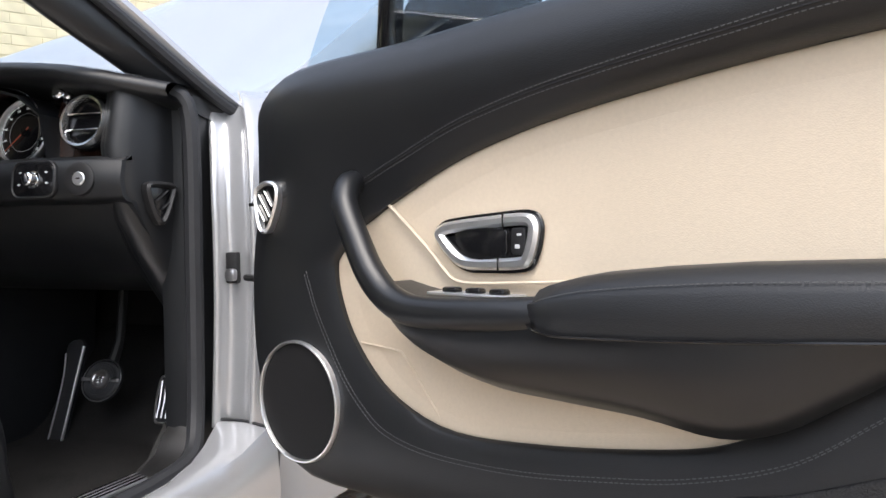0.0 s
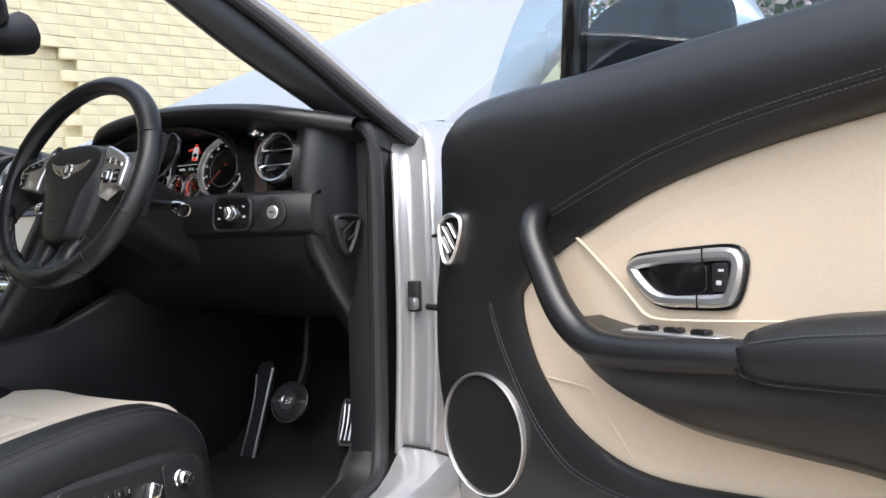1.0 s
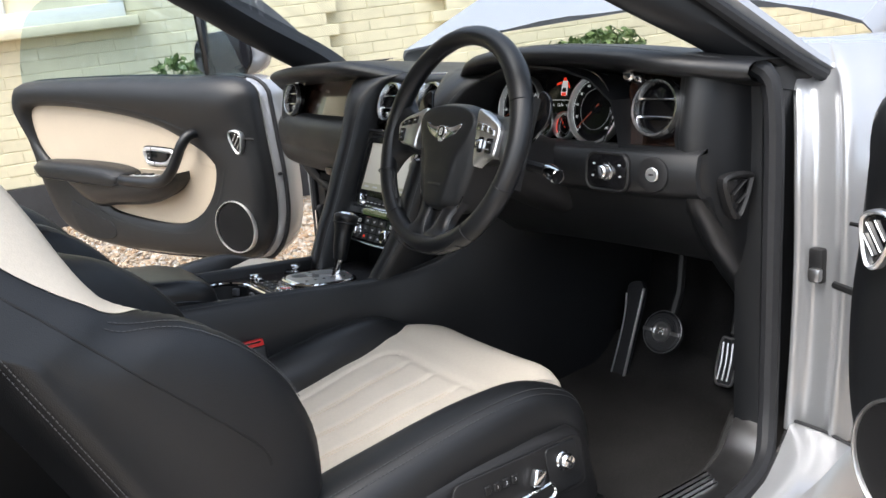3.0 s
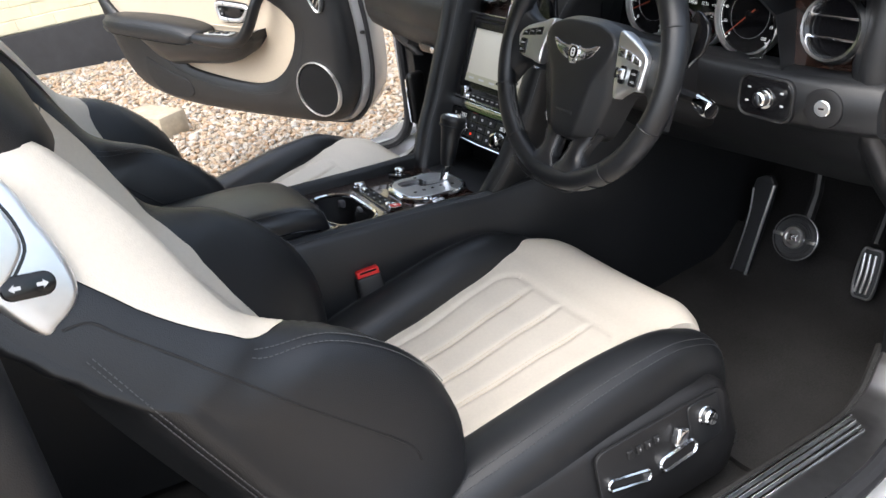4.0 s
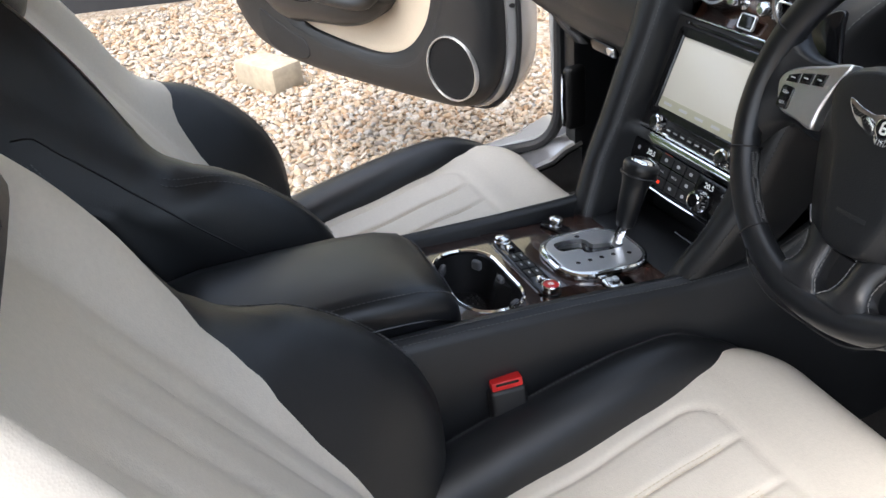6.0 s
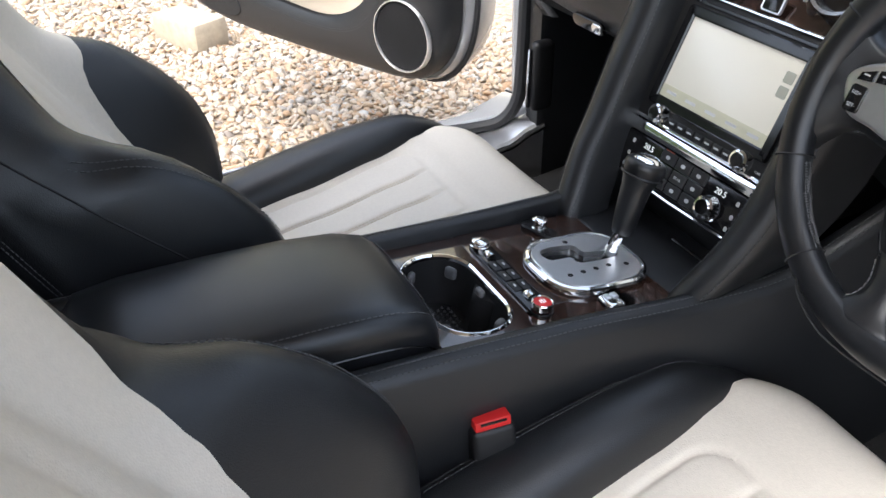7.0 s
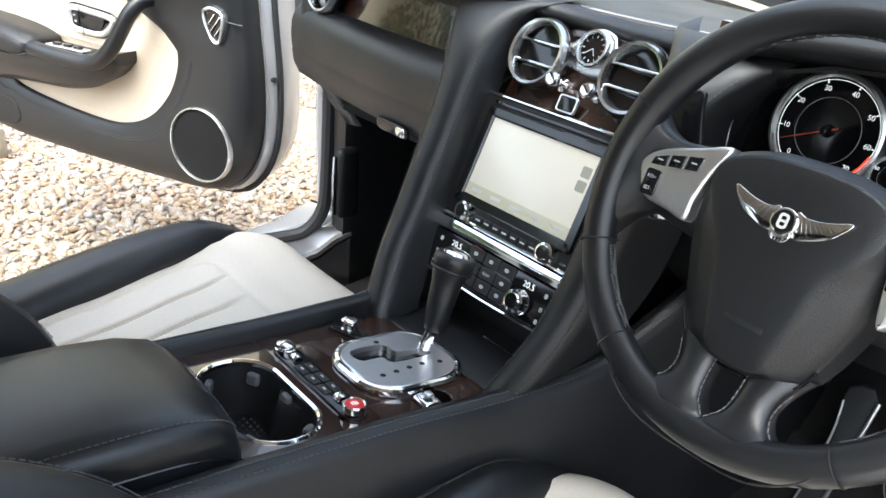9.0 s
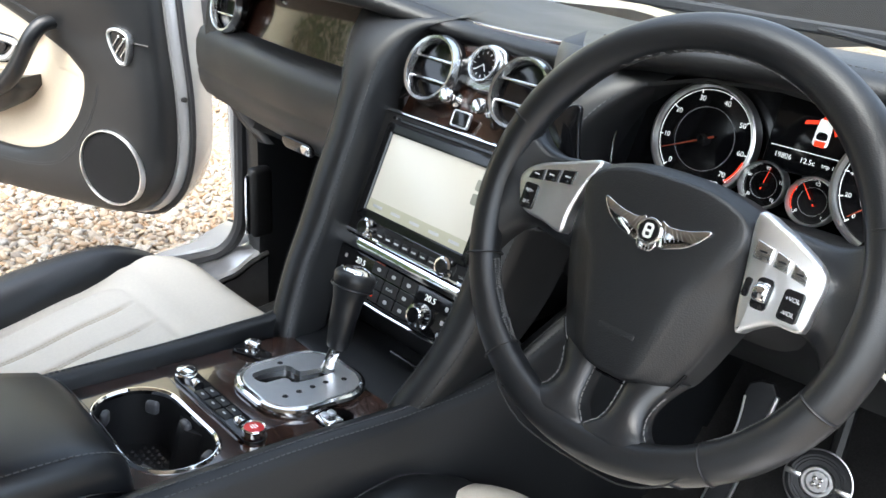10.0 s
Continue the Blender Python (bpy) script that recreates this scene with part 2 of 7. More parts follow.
def writing(text, size, m, material, parent, name="writing", align="CENTER"):
    cu = bpy.data.curves.new(name, "FONT")
    cu.body, cu.size, cu.align_x, cu.align_y, cu.extrude = text, size, align, "CENTER", 0.0001
    cu.materials.append(material)
    tmp = bpy.data.objects.new(name, cu)
    scene.collection.objects.link(tmp)
    bpy.context.view_layer.update()
    me = bpy.data.meshes.new_from_object(tmp.evaluated_get(bpy.context.evaluated_depsgraph_get()))
    bpy.data.objects.remove(tmp)
    me.transform(m)
    if not me.materials:
        me.materials.append(material)
    ob = new(name, me)
    ob.parent = parent
    return ob


# ---- ground, wall and garden ----
def gravel_mat():
    m = principled("gravel", (0.45, 0.36, 0.26), 0.8)
    nt = m.node_tree
    p = nt.nodes["Principled BSDF"]
    co, v = nt.nodes.new("ShaderNodeTexCoord"), nt.nodes.new("ShaderNodeTexVoronoi")
    v.inputs["Scale"].default_value = 45
    r = nt.nodes.new("ShaderNodeValToRGB")
    cols = ((0.0, (0.32, 0.25, 0.18)), (0.25, (0.40, 0.34, 0.27)), (0.5, (0.23, 0.17, 0.12)), (0.75, (0.48, 0.44, 0.38)), (1.0, (0.35, 0.24, 0.155)))
    for i, (pos, c) in enumerate(cols):
        e = r.color_ramp.elements[i] if i < 2 else r.color_ramp.elements.new(pos)
        e.position, e.color = pos, (*c, 1)
    sep = nt.nodes.new("ShaderNodeSeparateColor")
    b = nt.nodes.new("ShaderNodeBump")
    b.inputs["Strength"].default_value, b.inputs["Distance"].default_value = 1.0, 0.012
    b.invert = True
    nt.links.new(co.outputs["Object"], v.inputs["Vector"])
    nt.links.new(v.outputs["Color"], sep.inputs[0])
    nt.links.new(sep.outputs[0], r.inputs[0])
    nt.links.new(r.outputs[0], p.inputs["Base Color"])
    nt.links.new(v.outputs["Distance"], b.inputs["Height"])
    nt.links.new(b.outputs[0], p.inputs["Normal"])
    return m


def pebble_mat():
    m = principled("pebbles", (0.5, 0.4, 0.3), 0.62)
    nt = m.node_tree
    p = nt.nodes["Principled BSDF"]
    g, r = nt.nodes.new("ShaderNodeNewGeometry"), nt.nodes.new("ShaderNodeValToRGB")
    cols = ((0.0, (0.64, 0.52, 0.39)), (0.2, (0.78, 0.70, 0.60)), (0.38, (0.55, 0.35, 0.20)), (0.55, (0.72, 0.60, 0.45)), (0.72, (0.64, 0.43, 0.26)),
            (0.86, (0.82, 0.80, 0.75)), (1.0, (0.34, 0.28, 0.23)))
    for i, (pos, c) in enumerate(cols):
        e = r.color_ramp.elements[i] if i < 2 else r.color_ramp.elements.new(pos)
        e.position, e.color = pos, (*c, 1)
    n = nt.nodes.new("ShaderNodeTexNoise")
    n.inputs["Scale"].default_value, n.inputs["Detail"].default_value = 150, 4
    co = nt.nodes.new("ShaderNodeTexCoord")
    nt.links.new(co.outputs["Object"], n.inputs["Vector"])
    mix = nt.nodes.new("ShaderNodeMix")
    mix.data_type, mix.blend_type = "RGBA", "MULTIPLY"
    mix.inputs["Factor"].default_value = 0.5
    nt.links.new(g.outputs["Random Per Island"], r.inputs[0])
    nt.links.new(r.outputs[0], mix.inputs["A"])
    nt.links.new(n.outputs["Fac"], mix.inputs["B"])
    lift = nt.nodes.new("ShaderNodeVectorMath")
    lift.operation = "SCALE"
    lift.inputs["Scale"].default_value = 0.84
    nt.links.new(mix.outputs["Result"], lift.inputs[0])
    nt.links.new(lift.outputs[0], p.inputs["Base Color"])
    return m


def joined_pieces(name, base_verts, base_faces, mats, material, smooth=True):
    """Many small copies of a form in one mesh, each under its own matrix (numpy)."""
    V, F = np.array(base_verts), np.array(base_faces)
    n, k = len(mats), len(V)
    allv = np.einsum("nij,kj->nki", mats[:, :3, :3], V) + mats[:, None, :3, 3]
    allf = (F[None] + (np.arange(n) * k)[:, None, None]).reshape(-1, F.shape[1])
    me = bpy.data.meshes.new(name)
    me.from_pydata(allv.reshape(-1, 3).tolist(), [], allf.tolist())
    if smooth:
        me.shade_smooth()
    me.materials.append(material)
    return new(name, me)


ground = part("ground", loft([[(-600, y, 0), (600, y, 0)] for y in (-600, -20, 0, 20, 600)], closed=False, caps=False), gravel_mat())
tagged(ground, "pale tan gravel drive with small mixed pebbles", "ground", kind="structure")

ico = bmesh.new()
bmesh.ops.create_icosphere(ico, subdivisions=1, radius=1.0)
ico_v = [tuple(v.co * (0.85 + 0.3 * noise.random())) for v in ico.verts]
ico.verts.index_update()
ico_f = [tuple(v.index for v in f.verts) for f in ico.faces]
ico.free()
rng = np.random.default_rng(5)


def rot_z(n):
    a = rng.uniform(0, 2 * np.pi, n)
    tilt = rng.normal(0, 0.35, (n, 2))
    m = np.zeros((n, 4, 4))
    c, s = np.cos(a), np.sin(a)
    m[:, 0, 0], m[:, 0, 1], m[:, 1, 0], m[:, 1, 1], m[:, 2, 2], m[:, 3, 3] = c, -s, s, c, 1, 1
    m[:, 2, 0], m[:, 2, 1] = tilt[:, 0], tilt[:, 1]
    return m


def scatter_pebbles(x0, x1, y0, y1, count, lo, hi):
    m = rot_z(count)
    size = rng.uniform(lo, hi, count) * rng.choice([0.7, 1.0, 1.0, 1.35], count)
    m[:, :3, 0] *= (size * rng.uniform(0.9, 1.5, count))[:, None]
    m[:, :3, 1] *= (size * rng.uniform(0.7, 1.0, count))[:, None]
    m[:, :3, 2] *= (size * rng.uniform(0.45, 0.7, count))[:, None]
    m[:, 0, 3], m[:, 1, 3] = rng.uniform(x0, x1, count), rng.uniform(y0, y1, count)
    m[:, 2, 3] = rng.uniform(-0.002, 0.012, count)
    return m


pebbles = joined_pieces("pebbles", ico_v, ico_f, np.concatenate([
    scatter_pebbles(-2.9, -0.95, -1.4, 1.0, 15000, 0.009, 0.017),
    scatter_pebbles(-4.75, -2.9, -1.6, 1.6, 11000, 0.011, 0.019)]), pebble_mat())
tagged(pebbles, "loose tan, orange and white flint pebbles on the drive", "gravel", kind="stuff")

# painted brick wall beside the drive, with a bricked-up opening; the drive slopes along it and the car stands a little askew
WX = -4.8
WALL_AT = pose(-4.9, -0.3, 0, 0, 0, -17) @ pose(0, 0, 0, 2.8, 0, 0) @ pose(4.8, 0.3, 0)
wall = part("wall_west", rbox((0.25, 15.0, 4.0), 0, at=(WX - 0.188, 1.2, 1.20)), BRICK_PAINT, smooth=0)
tagged(wall, "cream painted brick wall with uneven courses", "wall", kind="structure")
wall.matrix_world = WALL_AT
plinth = part("plinth", rbox((0.05, 15.0, 1.1), 0.008, 2, at=(WX + 0.03, 1.2, -0.25)), PLINTH, wall, "black painted plinth")
end_wall = part("wall_north", rbox((9.0, 0.3, 3.2), 0.01, 1, at=(-9.6, 8.9, 1.6)), BRICK_PAINT)
tagged(end_wall, "cream painted brick wall beyond the garden corner", "wall", kind="structure")
COURSE, BL = 0.083, 0.245
brick_rng = random.Random(11)
brick_meshes = []
for v in range(6):
    w, h, d = BL - 0.001, COURSE - 0.003, 0.035
    bm = rbox((d, w, h), 0.005, 1)
    for vert in bm.verts:
        vert.co += Vector((brick_rng.uniform(-0.0012, 0.0012), brick_rng.uniform(-0.003, 0.003), brick_rng.uniform(-0.003, 0.003)))
    me = bpy.data.meshes.new("brick")
    bm.to_mesh(me)
    bm.free()
    me.shade_flat()
    me.materials.append(BRICK_PAINT)
    brick_meshes.append(me)
RECESS = (2.165, 3.11, 2.13)  # y from, y to, top of the bricked-up opening
WINDOW = (-0.65, 0.68, 1.45, 2.45)  # y from, y to, z from, z to
brick_places, far_places = [], []
for yw0, yw1, zw0, zw1 in ((-6.3, RECESS[0], 0.0, 3.2), (RECESS[1], 8.7, 0.0, 3.2), (RECESS[0], RECESS[1], RECESS[2] + 0.09, 3.2)):
    part("wall_face", rbox((0.078, yw1 - yw0, zw1 - zw0), 0, at=(WX - 0.0285, (yw0 + yw1) / 2, (zw0 + zw1) / 2)), BRICK_PAINT, wall, smooth=0)
for c in range(35):
    z = 0.30 + COURSE * (c + 0.5)
    y = -6.2 + (BL / 2 if c % 2 else 0)
    while y < 8.6:
        yc = y + BL / 2
        y += BL
        if WINDOW[0] - 0.2 < yc < WINDOW[1] + 0.2 and WINDOW[2] - 0.1 < z < WINDOW[3] + 0.1:
            continue
        deep = RECESS[0] < yc < RECESS[1] and z < RECESS[2] + 0.07 * (1 - ((yc - 2.64) / 0.47) ** 2)
        p = (WX - (0.074 if deep else brick_rng.uniform(0.0, 0.004)), yc, z)
        (brick_places if 0.9 < yc < 4.9 and 1.15 < z < 2.7 and not deep else far_places).append((p, deep))
for p, deep in brick_places:
    b = new("brick", brick_rng.choice(brick_meshes))
    b.location = p
    b.parent = wall
bb = bmesh.new()
for p, deep in far_places:
    n0 = len(bb.verts)
    bb.from_mesh(brick_rng.choice(brick_meshes))
    bb.verts.ensure_lookup_table()
    for vert in bb.verts[n0:]:
        vert.co += Vector(p)
rest = part("brick_courses", bb, BRICK_PAINT, wall, smooth=25)
tagged(rest, kind="stuff")

# window in the wall
window = thing("window_1", label="white painted wooden window with a dark pane and stone sill", category="window", kind="structure")
y0, y1, z0, z1 = WINDOW
part("pane", rbox((0.012, y1 - y0, z1 - z0), 0.001, 1, at=(WX - 0.0, (y0 + y1) / 2, (z0 + z1) / 2)), DARKGLASS, window)
for nm, s, a in (("frame_rail", (0.07, y1 - y0 + 0.2, 0.10), (WX + 0.02, (y0 + y1) / 2, z1 + 0.05)), ("frame_rail", (0.07, y1 - y0 + 0.2, 0.10), (WX + 0.02, (y0 + y1) / 2, z0 - 0.05)),
                 ("frame_stile", (0.07, 0.10, z1 - z0), (WX + 0.02, y0 - 0.05, (z0 + z1) / 2)), ("frame_stile", (0.07, 0.10, z1 - z0), (WX + 0.02, y1 + 0.05, (z0 + z1) / 2)),
                 ("glazing_bar", (0.04, 0.04, z1 - z0), (WX + 0.02, (y0 + y1) / 2, (z0 + z1) / 2))):
    part(nm, rbox(s, 0.008, 2, at=a), WHITE_PAINT, window)
part("sill", rbox((0.16, y1 - y0 + 0.36, 0.07), 0.01, 2, at=(WX + 0.07, (y0 + y1) / 2, z0 - 0.135)), BRICK_PAINT, window, "painted stone sill")
window.matrix_world = WALL_AT


def leaf_mat(name, a, b):
    m = principled(name, a, 0.55)
    nt = m.node_tree
    g, r = nt.nodes.new("ShaderNodeNewGeometry"), nt.nodes.new("ShaderNodeValToRGB")
    r.color_ramp.elements[0].color, r.color_ramp.elements[1].color = (*a, 1), (*b, 1)
    nt.links.new(g.outputs["Random Per Island"], r.inputs[0])
    nt.links.new(r.outputs[0], nt.nodes["Principled BSDF"].inputs["Base Color"])
    return m


LEAF = leaf_mat("green_leaves", (0.035, 0.075, 0.02), (0.14, 0.20, 0.06))
BLOSSOM = leaf_mat("pink_white_blossom", (0.55, 0.38, 0.40), (0.80, 0.70, 0.70))
BARK = principled("bark", (0.09, 0.065, 0.05), 0.9, 0, 0.4, 40, 0.8, 60)
leaf_v = [(0, -1, 0), (0.5, -0.3, 0.12), (0.42, 0.4, 0.1), (0, 1, -0.08), (-0.42, 0.4, 0.1), (-0.5, -0.3, 0.12)]
leaf_f = [(0, 1, 2), (0, 2, 3), (0, 3, 4), (0, 4, 5)]


def leaves(name, centres, spread, count, size, material):
    """Many small leaves round the given centres, in one mesh."""
    ms = []
    for c, rad in zip(centres, spread):
        m = np.zeros((count, 4, 4))
        q = rng.normal(size=(count, 3, 3))
        q, _ = np.linalg.qr(q)
        m[:, :3, :3] = q * (size * rng.uniform(0.6, 1.3, count))[:, None, None]
        d = rng.normal(size=(count, 3))
        d /= np.linalg.norm(d, axis=1)[:, None]
        m[:, :3, 3] = np.array(c) + d * (rad * rng.uniform(0.35, 1.0, count) ** 0.5)[:, None] * np.array([1, 1, 0.8])
        m[:, 3, 3] = 1
        ms.append(m)
    return joined_pieces(name, leaf_v, leaf_f, np.concatenate(ms), material, smooth=False)


def shrub(name, x0, x1, y0, y1, top, label, seed, lo=0.16, hi=0.3, count=260, size=0.035):
    r = random.Random(seed)
    root = thing(name, label=label, category="shrub")
    cs, rs = [], []
    for k in range(int(10 + 7 * max(x1 - x0, y1 - y0))):
        rad = r.uniform(lo, hi)
        cs.append((r.uniform(x0, x1), r.uniform(y0, y1), r.uniform(0.15, top - rad)))
        rs.append(rad)
    f = leaves("foliage", cs, rs, count, size, LEAF)
    f.parent = root
    for k in range(8):
        c = cs[k]
        part("stem", tube([(c[0], c[1], 0), (c[0] + 0.05, c[1], c[2] * 0.5), c], [0.012, 0.009, 0.004], 6), BARK, root)
    return root


def tree(x, y, h, seed, label):
    r = random.Random(seed)
    root = thing("blossom_tree", label=label, category="tree", group="blossom trees")
    trunk = [(x, y, 0), (x + 0.05, y, h * 0.25), (x - 0.05, y + 0.05, h * 0.5)]
    part("trunk", tube(spline(trunk, 4), [0.09 - 0.005 * i for i in range(9)], 8), BARK, root)
    cs, rs = [], []
    for k in range(14):
        a, l = r.uniform(0, 6.28), r.uniform(0.5, 1.0) * h * 0.42
        tip = (x + l * math.cos(a), y + l * math.sin(a), h * 0.5 + r.uniform(0.0, 0.5) * h)
        start = (x, y, h * r.uniform(0.3, 0.5))
        mid = tuple((s + t) / 2 + r.uniform(-0.1, 0.1) for s, t in zip(start, tip))
        part("limb", tube(spline([start, mid, tip], 3), [0.04, 0.034, 0.028, 0.022, 0.017, 0.012, 0.007], 6), BARK, root)
        for q in (0.55, 0.8, 1.0):
            cs.append(tuple(s + (t - s) * q + r.uniform(-0.25, 0.25) for s, t in zip(start, tip)))
            rs.append(r.uniform(0.25, 0.5))
    g = leaves("leaf_crown", cs, rs, 170, 0.05, LEAF)
    g.parent = root
    b = leaves("blossom", cs, [q * 1.05 for q in rs], 190, 0.042, BLOSSOM)
    b.parent = root
    return root


shrub("hedge", -4.40, -4.05, 0.40, 1.35, 1.20, "low leafy green hedge growing against the wall", 3)
shrub("hedge", -3.35, -2.85, 3.1, 4.7, 1.15, "low leafy green hedge growing against the wall", 9)
for k, (tx, ty, th) in enumerate(((0.9, 5.2, 3.0), (2.6, 5.8, 3.2), (4.2, 5.0, 2.9), (-2.2, 11.0, 5.2), (6.2, 6.2, 3.4))):
    tree(tx, ty, th, 20 + k, "small garden tree with pink-white blossom and green leaves")
shrub("hedge", -5.6, -5.0, -7.5, -2.2, 3.4, "tall dark green hedge growing against the wall", 31, 0.4, 0.7, 700, 0.05)
shrub("hedge", -0.8, 8.5, 8.0, 9.6, 3.6, "tall dark green hedge along the garden edge", 14, 0.45, 0.8, 900, 0.06)
stone = part("stone_block", rbox((0.30, 0.17, 0.13), 0.02, 2, at=(0, 0, 0.06)), principled("weathered_stone", (0.42, 0.36, 0.27), 0.9, 0, 0.25, 30, 0.7, 60), label="rough weathered stone block lying on the gravel")
stone.matrix_world = pose(-2.85, -0.26, 0, 0, 0, 25)
tagged(stone, category="stone")

# ---- car body ----
body = thing("car_body", label="silver coupe body with open doors and raised bonnet", category="car")


def both(fn):
    for s in (1, -1):
        fn(Matrix.Diagonal((s, 1, 1, 1)), s)


# floor, tunnel, bulkheads, roof
part("floor_carpet", sheet([[(x, y, lerp_table([(-1.9, 0.30), (0.02, 0.265), (0.30, 0.29), (0.55, 0.52)], y) + 0.004 * noise.noise((x * 9, y * 9, 0)))
                             for x in [-0.78 + 0.065 * i for i in range(25)]] for y in [-1.9 + 0.08 * j for j in range(32)]], 0.02, (0, 0, -1)), CARPET, body, "black carpet floor")
part("bulkhead", rbox((1.6, 0.04, 0.62), 0.01, 1, at=(0, 0.60, 0.62)), CARPET, body)
part("rear_bulkhead", rbox((1.4, 0.1, 0.75), 0.03, 2, at=(0, -1.98, 0.65)), LEATHER, body)
roof_rows = []
for y in [-0.335 - 0.1 * j for j in range(18)]:
    top = lerp_table([(-2.1, 1.17), (-1.5, 1.29), (-0.9, 1.325), (-0.34, 1.272)], y)
    hw = lerp_table([(-2.1, 0.45), (-1.2, 0.55), (-0.34, 0.545)], y)
    roof_rows.append([(hw * k / 6, y, top + 0.012 * (1 - (k / 6) ** 2)) for k in range(-6, 7)])
part("headliner", sheet(roof_rows, 0.012, (0, 0, 1)), HEADLINER, body, "cream cloth headliner")
part("roof_skin", sheet([[(x * 1.06, y, z + 0.05 - 0.018 * abs(x)) for x, y, z in r] for r in roof_rows], 0.006, (0, 0, 1)), SILVER, body, "silver roof panel")
part("header_rail", tube([(-0.53, -0.325, 1.285), (-0.3, -0.30, 1.305), (0, -0.29, 1.31), (0.3, -0.30, 1.305), (0.53, -0.325, 1.285)], 0.03, 10), LEATHER, body, "dark header rail above the windscreen")


def pillar(m, s):
    inner = spline([(0.735, 0.15, 0.97), (0.72, 0.07, 1.02), (0.68, -0.10, 1.105), (0.64, -0.28, 1.205), (0.61, -0.40, 1.248), (0.585, -0.8, 1.285), (0.58, -1.4, 1.25), (0.55, -2.0, 1.12)], 5)
    outer = spline([(0.86, 0.30, 0.955), (0.815, 0.22, 1.0), (0.725, 0.022, 1.155), (0.66, -0.115, 1.238), (0.61, -0.28, 1.315), (0.60, -0.8, 1.36), (0.60, -1.4, 1.315), (0.57, -2.0, 1.15)], 5)
    black, silver, seal = [], [], []
    for i, o in zip(inner, outer):
        out = Vector((0.9, -0.25, -0.1)).normalized()
        q = lambda f, b: i.lerp(o, f) + out * b
        black.append([i + Vector((-0.02, 0.07, 0.07)), i + Vector((-0.045, 0.03, 0.052)), i + Vector((-0.036, 0.01, 0.030)), i + Vector((-0.014, 0, 0.006)), i, q(0.03, 0.006), q(0.18, 0.014), q(0.40, 0.018), q(0.55, 0.012), q(0.72, 0.016), q(0.74, -0.03)])
        silver.append([q(0.745, -0.03), q(0.75, 0.014), q(0.86, 0.024), q(0.97, 0.018), q(1.03, 0.0), q(1.0, -0.04)])
        seal.append(q(0.66, 0.02))
    part("a_pillar_trim", loft(black), LEATHER, body, "black trimmed windscreen pillar", m=m)
    part("pillar_skin", loft(silver), SILVER, body, "silver painted windscreen pillar", m=m)
    part("door_seal", tube(seal, 0.011, 8), RUBBER, body, "black rubber door seal", m=m)


both(pillar)


